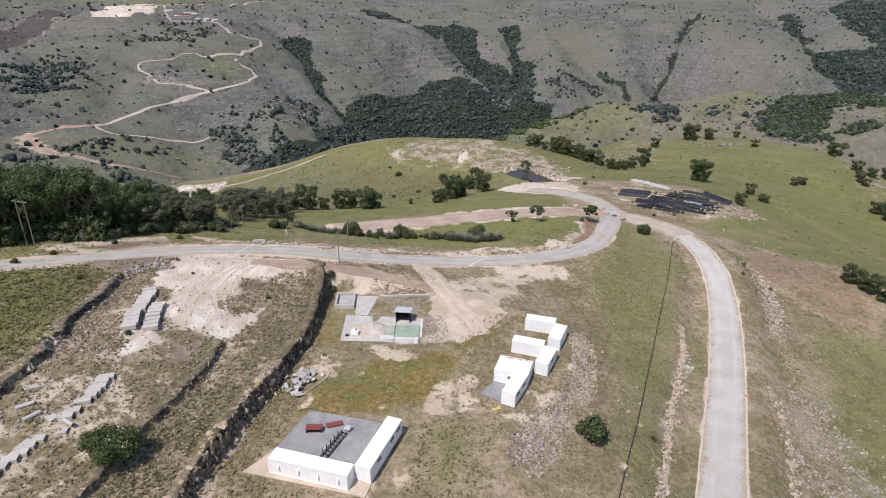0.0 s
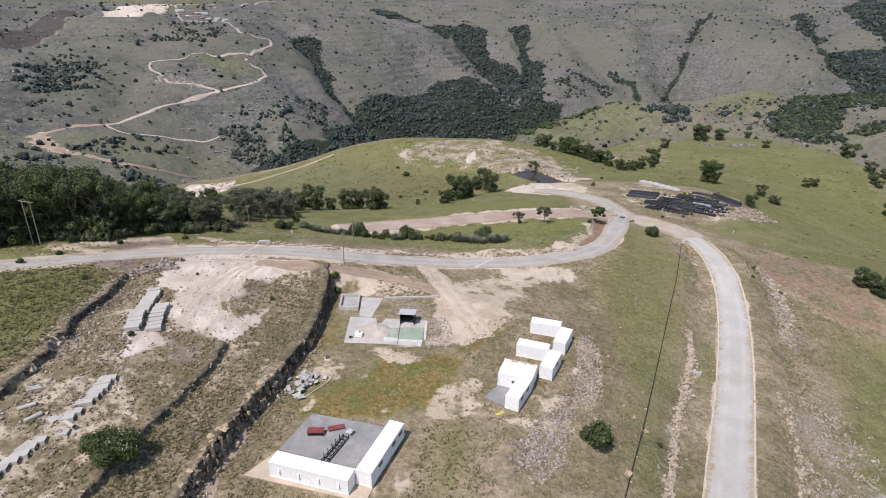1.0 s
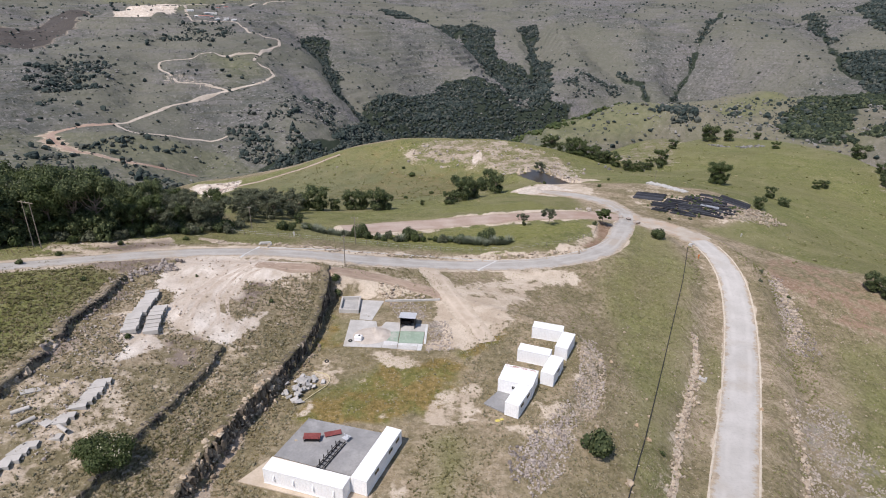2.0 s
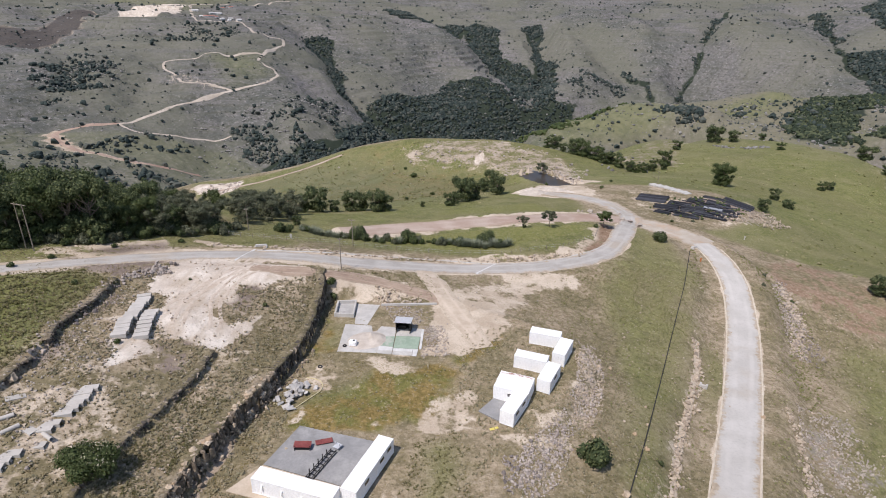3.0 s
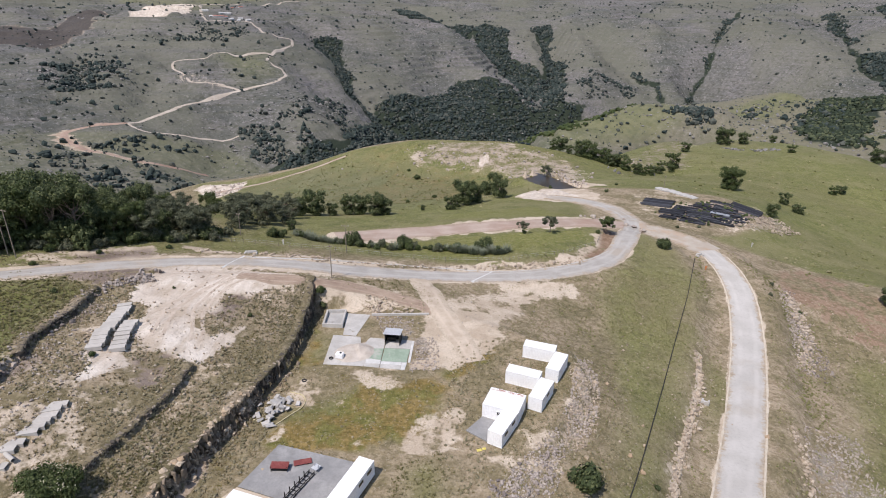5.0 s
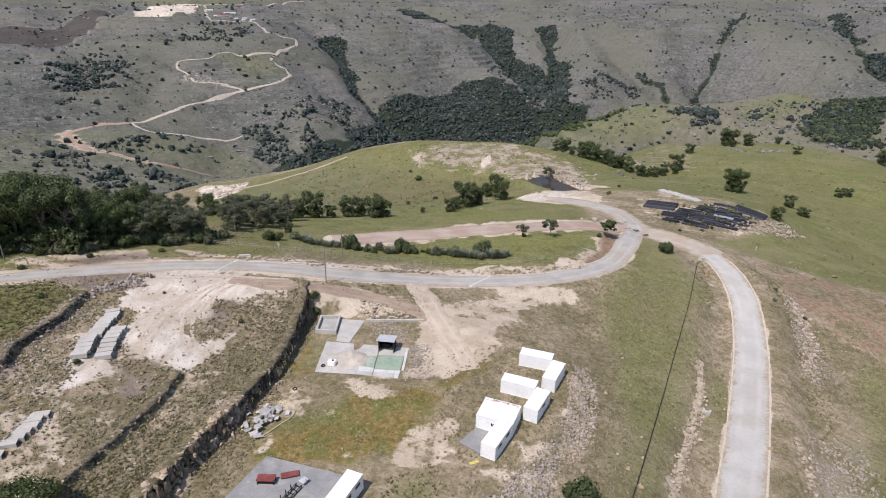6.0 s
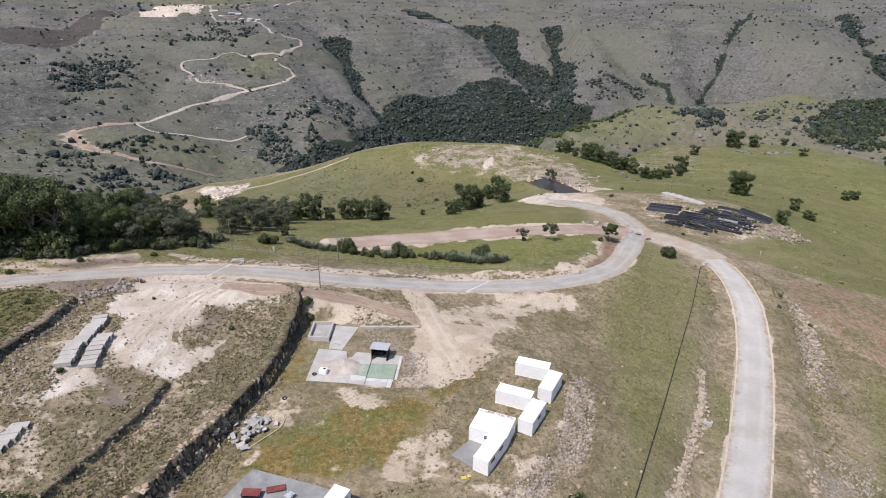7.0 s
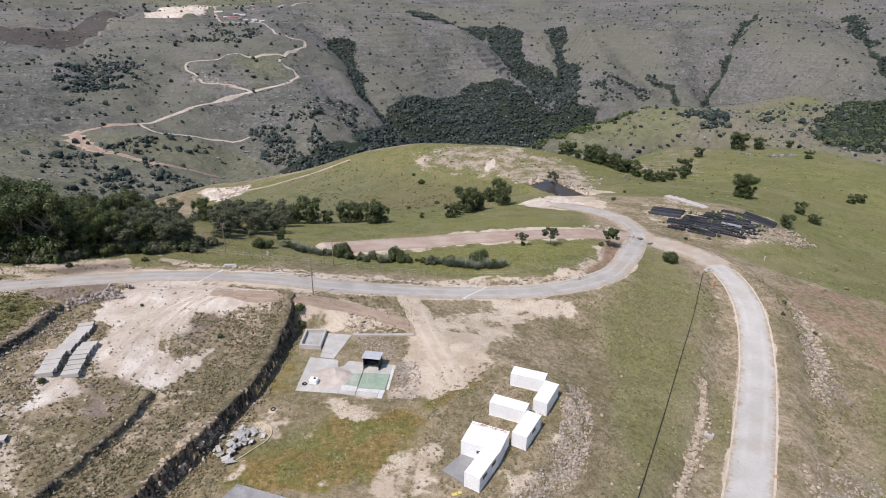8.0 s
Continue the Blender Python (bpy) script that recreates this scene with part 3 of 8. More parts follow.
def relief(x, y):
    """Height of the land."""
    z = lie(x, y)
    dist = np.hypot(x, y)
    near = dist < 420
    rough = (fractal(x, y, 60, 3, 3) - 0.5) * ease(250, 900, dist) * 14 + (fractal(x, y, 260, 3, 5) - 0.5) * ease(900, 1600, dist) * 62
    rough = rough + (fractal(x, y, 7, 3, 8) - 0.5) * 0.5
    z = z + rough
    for line, lift, wide in FOLDS:
        pts = np.array(line)
        lo, hi = pts.min(0) - wide, pts.max(0) + wide
        hit = (x > lo[0]) & (x < hi[0]) & (y > lo[1]) & (y < hi[1])
        d = line_distance(x[hit], y[hit], line)[0] + 0.35 * wide * (fractal(x[hit], y[hit], wide, 2, 91) - 0.5)
        z[hit] = z[hit] + 1.5 * lift * np.clip(1 - d / wide, 0, 1) ** 1.2
    # beds of harder rock stand out as ledges
    bed = strata(x, y, z)
    z = z + ease(620, 900, dist) * ease(0.38, 0.6, fractal(x, y, 190, 3, 78)) * 10 * (ease(0.36, 0.6, bed) - bed)
    nx, ny, nz = x[near], y[near], z[near]
    # the levelled platform under the containers
    level = ease(-3.0, 0.6, inside(nx, ny, PLATFORM_EDGE))
    west = line_distance(nx, ny, WALL_LINE)
    behind = (west[2] < 0) & (nx < -20) & (ny < 127) & (ny > 44)
    level = np.where(behind, 0, level)
    nz = nz * (1 - level) + level * ((fractal(nx, ny, 9, 2, 4) - 0.5) * 0.25)
    # the ground held by the stone wall stays high right up to it
    hold = behind & (west[0] < 7)
    nz = np.where(hold, np.maximum(nz, 3.0 - 0.4 * np.clip((60 - ny) / 20, 0, 1) + 0.25 * west[0]), nz)
    nz = np.where(behind & (west[0] < 0.5), 0.2, nz)
    # eroded soil banked against the foot of the wall
    bank = np.clip(1 - west[0] / 2.4, 0, 1) * ease(80, 72, ny) * (0.5 + fractal(nx, ny, 3, 2, 14))
    nz = np.where(~behind & (west[2] > 0) & (nx < -20) & (ny > 40), nz + 1.1 * bank, nz)
    # two lower steps in the slope
    for line, rise, reach in ((LEDGE_LINE, 0.42, 6.0), (BANK_LINE, 0.6, 7.0)):
        d, s, side = line_distance(nx, ny, line)
        nz = nz + np.where((s > 0.001) & (s < 0.999), -side * rise * np.clip(1 - d / reach, 0, 1), 0)
    # pond
    shore = inside(nx, ny, POND)
    bed = POND_LEVEL + 1.0 - 3.0 * ease(-3, 3, shore)
    front = np.where(ny < 300 + 0.9 * (62 - nx), 1.0, 0.0)
    round_pond = 1 - ease(2, 10, -shore)
    nz = np.where(front > 0, nz * (1 - round_pond) + bed * round_pond, np.where(shore > -2.5, bed, np.maximum(nz, POND_LEVEL + 3.6 * round_pond - 20 * (1 - round_pond))))
    # roads are cut and filled to a level cross-section
    for profile, half, bank in ROADS:
        d, s, _ = line_distance(nx, ny, profile)
        grade = np.interp(s, np.linspace(0, 1, len(profile)), profile[:, 2])
        keep = 1 - ease(half + 0.5, half + bank + 0.5, d)
        nz = nz * (1 - keep) + keep * (grade + (fractal(nx, ny, 3, 2, 9) - 0.5) * 0.12)
    z = z.copy()
    z[near] = nz
    return z


def graded(lo, hi, a, b, step, ratio, widest, out_to):
    """Coordinates that are step apart from a to b and spread out towards lo and hi, up to widest as far as out_to."""
    mid = list(np.arange(a, b + step / 2, step))
    for end, sign in ((lo, -1), (hi, 1)):
        out, s, v = [], step, mid[0] if sign < 0 else mid[-1]
        while (v - end) * sign < 0:
            s = min(s * ratio, widest if abs(v) < out_to else 60)
            v += sign * s
            out.append(v)
        mid = out[::-1] + mid if sign < 0 else mid + out
    return np.array(mid)


GX = graded(-4200, 4200, -100, 115, 0.7, 1.045, 13, 1950)
GY = graded(-900, 4900, 48, 170, 0.7, 1.024, 9, 2700)
XX, YY = np.meshgrid(GX, GY)
ZZ = relief(XX, YY)


def ground(x, y):
    """Height of the ground sheet, by its own triangles."""
    x, y = np.asarray(x, float), np.asarray(y, float)
    i = np.clip(np.searchsorted(GX, x) - 1, 0, len(GX) - 2)
    j = np.clip(np.searchsorted(GY, y) - 1, 0, len(GY) - 2)
    u, v = (x - GX[i]) / (GX[i + 1] - GX[i]), (y - GY[j]) / (GY[j + 1] - GY[j])
    a, b, c, d = ZZ[j, i], ZZ[j, i + 1], ZZ[j + 1, i + 1], ZZ[j + 1, i]
    return np.where(u > v, a + (b - a) * u + (c - b) * v, a + (c - d) * u + (d - a) * v)


# ---- areas of the plan ----
GREEN_FIELDS = []
GREEN_FIELDS.append(([(-33, 56), (-29.8, 78), (-25, 91), (-10, 97), (-3, 92), (-4, 82), (-20, 80.5), (-25, 68)], 0.9))
GREEN_FIELDS.append(([(62, 128), (56, 112), (50, 98), (44, 86), (38, 72), (30, 56), (36, 56), (46, 76), (56, 98), (66, 120)], 0.7))
GREEN_FIELDS.append(([(30, 60), (42, 80), (52, 104), (60, 128), (76, 160), (75, 190), (60, 200), (52, 176), (36, 146), (34, 110), (28, 80)], 0.62))
GREEN_FIELDS.append(([(-60, 150), (30, 158), (46, 176), (55, 230), (40, 330), (90, 420), (60, 450), (-80, 440), (-200, 430), (-140, 300), (-90, 200)], 0.85))
GREEN_FIELDS.append(([(92, 212), (110, 196), (150, 170), (260, 220), (360, 420), (380, 540), (300, 590), (120, 580), (70, 420), (60, 300), (80, 285), (115, 270), (140, 240)], 0.9))
GREEN_FIELDS.append(([(-150, 130), (-88, 114), (-60, 138), (-60, 160), (-90, 240), (-260, 330), (-300, 240)], 0.7))
GREEN_FIELDS.append(([(-90, 98), (-81, 109.2), (-73.6, 109.7), (-64, 107.5), (-63, 94), (-61.9, 81.2), (-63.6, 70), (-68, 46), (-110, 46), (-110, 80)], 1.1))
GREEN_FIELDS.append(([(-104, 92), (-90, 107), (-80, 116), (-68, 124), (-58, 132), (-46, 138), (-38, 150), (-58, 154), (-74, 135), (-88, 122), (-104, 108)], 0.85))
GREEN_FIELDS.append(([(-26.3, 109.2), (-26, 117.6), (-23.2, 115.8), (-16.7, 113.8), (-19.2, 102.6), (-20.5, 98.7), (-23, 94.9), (-25.3, 102.4)], 0.75))
GREEN_FIELDS.append(([(-5, 60), (-3, 76), (3, 80), (8, 72), (4, 58)], 0.75))
GREEN_FIELDS.append(([(-30, 52), (-8, 54), (-10, 60), (-29, 65)], 0.6))
GREEN_FIELDS.append(([(30, 60), (36, 66), (44, 86), (52, 104), (40, 110), (33, 84)], 0.7))
GREEN_FIELDS.append(([(90, 1030), (230, 1250), (420, 1350), (720, 1400), (880, 1300), (700, 1000), (420, 820), (220, 900)], 0.3))
GREEN_FIELDS.append(([(100, 990), (140, 1150), (230, 1220), (330, 1160), (415, 1110), (360, 1040), (250, 985), (160, 930)], 0.75))
GREEN_FIELDS.append(([(415, 1110), (560, 1330), (700, 1330), (760, 1300), (640, 1240), (520, 1130)], 0.8))
GREEN_FIELDS.append(([(560, 880), (760, 860), (900, 1000), (860, 1150), (700, 1020), (560, 980)], 0.6))
GREEN_FIELDS.append(([(-700, 640), (-680, 880), (-540, 960), (-430, 1010), (-330, 960), (-200, 800), (-260, 560)], 0.4))
GREEN_FIELDS.append(([(-480, 1230), (-560, 1380), (-490, 1460), (-430, 1330)], 0.6))
GREEN_FIELDS.append(([(-900, 1900), (-1300, 2300), (-1500, 2900), (-900, 2700)], 0.6))
GREEN_FIELDS.append(([(-40, 154), (-5, 157), (20, 160), (36, 170), (46, 184), (48, 198), (30, 192), (4, 183), (-20, 170)], 1.25))
GREEN_FIELDS.append(([(-20, 196), (10, 203), (40, 214), (52, 226), (36, 260), (10, 244), (-10, 226)], 1.15))
GREEN_FIELDS.append(([(150, 190), (260, 240), (340, 420), (300, 560), (160, 540), (130, 420), (150, 280)], 1.0))
GREEN_FIELDS.append(([(60, 56), (120, 56), (132, 150), (108, 148), (90, 128), (76, 100)], 0.62))
EAST_RIDGE_GRASS = [(120, 1080), (230, 1250), (420, 1350), (720, 1400), (900, 1320), (980, 1100), (760, 760), (420, 800), (220, 900)]
BARE_GROUND = []
BARE_GROUND.append(([(49, 191), (51.5, 181.5), (45, 170), (39, 163.5), (36.5, 167), (43, 179)], 0.9))
BARE_GROUND.append(([(-62, 110), (-57, 122), (-28, 124), (-27, 98), (-30, 84), (-34, 60), (-36, 46), (-66, 46), (-62, 78)], 0.47))
BARE_GROUND.append(([(-26, 122), (-28, 90), (-33, 62), (-34, 46), (20, 46), (26, 84), (30, 100), (24, 112)], 0.2))
BARE_GROUND.append(([(-4.9, 122.8), (17.8, 147.3), (36.5, 148.5), (33, 141), (20, 133.7), (14.6, 120.4), (13.5, 108.4), (7.4, 103.7), (0.6, 99), (-2.5, 102), (-3.2, 112)], 0.82))
BARE_GROUND.append(([(-62, 135), (-46, 135.5), (-25, 139.5), (-9, 146.5), (11, 152.8), (27, 156.5), (40, 166), (38, 169), (25, 159.5), (9, 156), (-11, 150), (-27, 142.5), (-47, 138.5), (-63, 138)], 1.0))
BARE_GROUND.append(([(-3.5, 122), (3, 128), (12, 127), (14.5, 119), (13.5, 108.4), (7.4, 103.7), (0.6, 99), (-2.5, 102), (-3.2, 112)], 0.96))
BARE_GROUND.append(([(-4, 82), (1.7, 89), (6.2, 88.6), (5.6, 83.5), (1.7, 79), (-3.8, 77.5)], 0.85))
BARE_GROUND.append(([(-23, 97.5), (-17.2, 93.5), (-18.6, 89), (-23, 90)], 0.9))
BARE_GROUND.append(([(-15, 99.3), (-4.9, 99.3), (-4.2, 95.8), (-14.4, 95.4)], 0.7))
BARE_GROUND.append(([(-24, 84.2), (-21.5, 86.2), (-20.9, 81.6), (-23, 79.8)], 0.8))
BARE_GROUND.append(([(-31, 58), (-25.5, 62), (-22.5, 60), (-24, 54), (-33, 54)], 0.7))
BARE_GROUND.append(([(-60, 71), (-57, 81), (-51.2, 80), (-46, 74), (-45, 67), (-48, 60), (-50, 52), (-58, 50), (-60, 62)], 0.62))
BARE_GROUND.append(([(-55, 57), (-49.9, 61), (-44.6, 59), (-44, 52), (-54, 50)], 0.35))
BARE_GROUND.append(([(-26.4, 125.5), (-19.7, 127), (-9, 126), (-4.5, 122.5), (-12.8, 121.5), (-25.4, 120.8)], 0.9))
BARE_GROUND.append(([(10.8, 79), (13, 83), (18, 87), (22, 89), (26, 97), (29.2, 99), (27, 87), (20, 77), (13.3, 74)], 0.6))
BARE_GROUND.append(([(-46, 126), (-40, 127.5), (-28, 131), (-10, 137.5), (0, 141), (-2, 131), (-11, 126.8), (-20, 127), (-31, 122.5), (-42, 120)], 0.58))
BARE_GROUND.append(([(60, 128), (57, 115), (50, 100), (44, 89), (40.5, 80), (35, 66), (31, 66), (37, 79), (43, 90), (48, 102.5), (55.5, 118)], 0.5))
BARE_GROUND.append(([(76.5, 172), (69, 151.6), (61, 132), (57.5, 124), (60.5, 124), (64, 132), (71.5, 151), (79.5, 171)], 0.5))
BARE_GROUND.append(([(30, 322), (45, 340), (62, 328), (76, 300), (64, 297), (55, 321), (45, 331), (36, 322)], 1.0))
BARE_GROUND.append(([(-69.9, 135.9), (-66.9, 135.3), (-62, 126), (-67.3, 121), (-74, 120.5), (-69, 127)], 0.9))
BARE_GROUND.append(([(-88, 118.5), (-81, 124.5), (-70, 131.5), (-60, 129), (-62, 122), (-74, 117), (-84, 111)], 0.85))
BARE_GROUND.append(([(26, 104), (30.5, 109), (31, 98), (28, 87.5), (23.5, 80), (19, 76), (18, 80), (22.5, 86), (25, 95)], 0.6))
BARE_GROUND.append(([(-612, 1245), (-570, 1262), (-505, 1230), (-490, 1200), (-540, 1188), (-600, 1198)], 0.38))
BARE_GROUND.append(([(-14, 62), (-6, 70), (-4, 62), (-9, 56)], 0.5))
BARE_GROUND.append(([(78, 268), (94, 285), (106, 262), (99, 254), (136, 262), (134, 236), (112, 222), (84, 219), (74, 232)], 0.4))
BARE_GROUND.append(([(-36, 396), (-42, 420), (-9, 436), (32, 430), (70, 403), (82, 361), (66, 318), (50, 330), (41, 353), (7, 380), (-16, 387)], 0.4))
BARE_GROUND.append(([(28, 276), (36, 292), (52, 298), (64, 285), (66, 262), (56, 258), (38, 262)], 0.95))
BARE_GROUND.append(([(-33, 169), (-28, 178), (-6, 192), (28, 208), (52, 213), (50, 203), (28, 193), (4, 184), (-14, 175), (-26, 167)], 1.0))
BARE_GROUND.append(([(-50, 117), (-44.7, 126), (-29, 126.5), (-18, 129), (-9, 129), (-8.7, 124), (-19.6, 123.8), (-27, 121.2), (-33, 117.5), (-36.5, 114), (-40, 110)], 0.98))
BARE_GROUND.append(([(-10, 88.5), (-7.5, 90), (-6.5, 88.8), (-9, 87.4)], 0.8))
BARE_GROUND.append(([(-16, 90.5), (-14, 91.5), (-13, 89.5), (-15.5, 88.8)], 0.65))
BARE_GROUND.append(([(-12, 83.5), (-9.5, 82.5), (-8, 80), (-11, 80.5)], 0.55))
CHALK_GROUND = []
CHALK_GROUND.append([(-44, 112), (-45, 126), (-36, 125.5), (-33.5, 120.5), (-38, 114)])
CHALK_GROUND.append([(-58.9, 106.9), (-60, 119), (-54, 125), (-42.2, 127.5), (-41, 114), (-42.6, 102), (-39.7, 99.6), (-35.6, 103.8), (-35.8, 93.9), (-37.8, 90.5), (-43.9, 91.4), (-47.2, 90), (-51, 94.3), (-53.7, 102.7)])
CHALK_GROUND.append([(-55.4, 88.3), (-49.5, 90.9), (-46.6, 86.5), (-48.3, 82.1), (-51.9, 80.5)])
CHALK_GROUND.append([(10, 400), (18, 407), (17, 393), (12.7, 390)])
CHALK_GROUND.append([(28, 276), (36, 290), (50, 290), (56, 268), (46, 262)])
CHALK_GROUND.append([(-195, 410), (-192, 421), (-160, 425), (-156, 400), (-168, 388)])
CHALK_GROUND.append([(-1068, 2002), (-1045, 2161), (-964, 2172), (-854, 1858), (-880, 1710), (-957, 1714)])
DARK_SOIL_AND_SHADOW = []
DARK_SOIL_AND_SHADOW.append([(-79, 118), (-73, 127), (-67, 131), (-63, 128.5), (-72, 119.5)])
DARK_SOIL_AND_SHADOW.append([(-79.7, 114.4), (-70.3, 116.7), (-61.1, 120), (-58.2, 112.6), (-66.4, 108.9), (-72.4, 109.5)])
DARK_SOIL_AND_SHADOW.append([(-48.5, 89.6), (-43, 92), (-40, 84), (-44, 79)])
DARK_SOIL_AND_SHADOW.append([(-44.8, 114), (-39.5, 115.7), (-36.3, 112.8), (-38, 107.7), (-35.8, 105.8), (-38.7, 103.4), (-42.3, 105.8)])
DARK_SOIL_AND_SHADOW.append([(-63.5, 106), (-60.5, 103), (-59.5, 92), (-58.5, 84), (-59.5, 74), (-61, 74), (-62, 88)])
# far plateau: a cloud shadow, painted into the ground colour
DARK_SOIL_AND_SHADOW.append([(-1142, 1619), (-1192, 1845), (-1069, 1801), (-1013, 1620), (-1024, 1435), (-1250, 1400), (-1500, 1600)])
DARK_SOIL_AND_SHADOW.append([(80, 236), (84, 229), (96, 225), (110, 229), (118, 238), (131, 247), (127, 257), (112, 256), (100, 250), (88, 243)])
GRAVEL_GROUND = []
GRAVEL_GROUND.append([(29, 113), (33, 112.5), (32, 101.5), (29, 91), (26, 84), (22, 78), (18, 69), (13, 64), (12, 72.7), (16.5, 80), (21.4, 86), (25, 94.3)])
GRAVEL_GROUND.append([(97, 167), (101, 161), (97.5, 148), (89, 131), (85, 131), (91, 146.5)])
GRAVEL_GROUND.append([(75, 109), (86.5, 109), (86, 95), (82, 80), (76, 62), (52, 62), (61, 77), (68.3, 93)])
GRAVEL_GROUND.append([(-13, 120.3), (-4.5, 119.5), (-4.5, 112), (-10, 112)])
GRAVEL_GROUND.append([(-3.6, 99.5), (2, 101), (1, 112), (-3.4, 112)])
GRAVEL_GROUND.append([(102, 228), (118, 239), (137, 251), (138, 235), (125.4, 226), (114, 228)])
RED_GROUND = []
RED_GROUND.append([(-32.2, 76), (-31.4, 72), (-32.4, 66), (-32.6, 58), (-33.2, 46), (-31.6, 46), (-31.0, 58), (-30.6, 66), (-30.0, 72), (-30.4, 76)])
RED_GROUND.append([(103, 186), (120, 196), (128.5, 181), (133, 158), (126, 142), (111, 146), (104, 158), (97, 164)])
RED_GROUND.append([(50, 195), (54.5, 200), (55.5, 188), (53.5, 180), (47.5, 172), (42, 165.5), (40, 168), (46, 178), (48.5, 186)])
RED_GROUND.append([(68, 224), (76, 214), (72, 208), (64, 216)])
RED_GROUND.append([(-640, 915), (-600, 880), (-540, 852), (-480, 855), (-484, 838), (-550, 835), (-625, 862), (-655, 900)])
BROWN_GRASS = [
    [(-120, 300), (-140, 430), (-60, 450), (60, 450), (90, 400), (60, 330), (0, 300), (-60, 280)],
    [(-20, 86), (-12, 96), (-2.5, 97), (5, 98), (8, 95), (1, 90), (-3, 84), (-6, 80), (-15, 79), (-23, 79.5), (-24, 88)],
    [(-0.4, 93), (8.3, 99), (17, 111), (10, 113.5), (-0.4, 96)],
    [(-26, 100), (-20.5, 101), (-20.5, 114), (-26, 116)],
    [(-75, 350), (-65, 372), (-46, 392), (-18, 382), (2, 340), (-6, 290), (-17, 256), (-32, 240), (-52, 300)],
]
SCRUBBY_GROUND = [
    [(-37, 412), (-18, 434), (28, 434), (66, 401), (74, 358), (58, 318), (40, 350), (14, 385), (-18, 386), (-36, 398)],
    [(117, 430), (132, 412), (158, 418), (176, 470), (205, 545), (180, 560), (140, 500)],
    [(255, 330), (300, 372), (318, 430), (300, 420), (262, 360)],
]
GRASS_OVER = [
    [(-19.6, 131.4), (-13.5, 136.2), (-7.6, 138.8), (-4.1, 136.7), (-1.4, 129.4), (-4.2, 128.5), (-9.4, 130.6), (-16.8, 131)],
    [(-36, 111.5), (-32.8, 116), (-28, 119.2), (-26.3, 119.8), (-26.3, 98), (-28.5, 92), (-34.5, 98.2), (-34.2, 106), (-36.5, 109.7)],
    [(-43, 48), (-41, 70), (-38.5, 80), (-32, 80), (-33.5, 60), (-36, 46)],
]
KNOLL_FLANK = [(-150, 330), (-170, 400), (-100, 425), (-30, 395), (10, 330), (0, 270), (-60, 250), (-110, 270)]
GREEN_LEFT = [(-90, 98), (-81, 109.2), (-73.6, 109.7), (-64, 107.5), (-63, 94), (-61.9, 81.2), (-63.6, 70), (-68, 50), (-100, 50), (-100, 84)]
VALLEY_WOOD = [(-257, 1406), (-206, 1650), (-74, 1828), (-42, 1924), (30, 1907), (115, 1852), (159, 1748), (258, 1749), (336, 1756), (219, 1600), (115, 1440), (0, 1300), (-100, 1200), (-185, 1300), (-238, 1364)]
WOODS = []
WOODS.append(VALLEY_WOOD)
WOODS.append([(-11, 2665), (132, 2626), (140, 2319), (195, 2204), (237, 2106), (196, 1795), (160, 1761), (125, 2023), (74, 2228), (13, 2328)])
WOODS.append([(245, 2581), (307, 2619), (287, 2311), (331, 2242), (315, 2102), (262, 1749), (202, 1766), (239, 2130), (259, 2338)])
WOODS.append([(-343, 2660), (-207, 2736), (-11, 2699), (-10, 2547), (-123, 2525), (-278, 2499)])
WOODS.append([(-505, 2004), (-419, 1973), (-371, 1764), (-330, 1671), (-322, 1554), (-258, 1447), (-283, 1379), (-316, 1459), (-348, 1518), (-381, 1712), (-441, 1832), (-512, 1960)])
WOODS.append([(-270, 1058), (-240, 1110), (-189, 1290), (-130, 1100), (-150, 900), (-230, 850), (-330, 960)])
WOODS.append([(1403, 2647), (1399, 2551), (1179, 1966), (1208, 1905), (1087, 1629), (1117, 1740), (1123, 1841), (1182, 2020), (1294, 2388)])
WOODS.append([(1172, 1969), (1343, 1880), (1107, 1505), (1083, 1621)])
WOODS.append([(1567, 2572), (1801, 2767), (1843, 2659), (1343, 1880), (1351, 2098)])
WOODS.append([(700, 1235), (780, 1345), (869, 1300), (930, 1240), (838, 1131), (750, 1136), (695, 1078), (576, 895), (549, 873), (528, 898), (512, 936), (576, 1055), (644, 1163)])
WOODS.append([(683, 1009), (689, 958), (640, 872), (610, 885)])
WOODS.append([(1172, 2868), (880, 2288), (800, 2115), (735, 2042), (650, 1825), (630, 1825), (717, 2042), (780, 2115), (860, 2288), (1155, 2868)])
WOODS.append([(540, 2095), (592, 1985), (585, 1850), (640, 1826), (636, 1806), (568, 1835), (578, 1975), (530, 2080)])
SCRUB = []
SCRUB.append([(-425, 1142), (-378, 1166), (-310, 1251), (-284, 1330), (-247, 1156), (-299, 1104), (-364, 1112), (-414, 1107)])
SCRUB.append([(-789, 1640), (-662, 1777), (-588, 1607), (-606, 1466), (-733, 1542)])
SCRUB.append([(-821, 1217), (-814, 1281), (-715, 1243), (-670, 1079), (-695, 976), (-728, 986), (-760, 1039)])
SCRUB.append([(-619, 890), (-561, 925), (-505, 985), (-409, 1065), (-386, 1035), (-460, 975), (-535, 870), (-582, 875)])
SCRUB.append([(316, 1083), (409, 1061), (410, 1029), (354, 1036)])
SCRUB.append([(560, 1298), (593, 1236), (574, 1190), (548, 1233)])
SCRUB.append([(-600, 690), (-570, 830), (-450, 850), (-370, 790), (-400, 700), (-480, 660)])
SCRUB.append([(332, 1963), (495, 1953), (491, 1875), (313, 1784)])
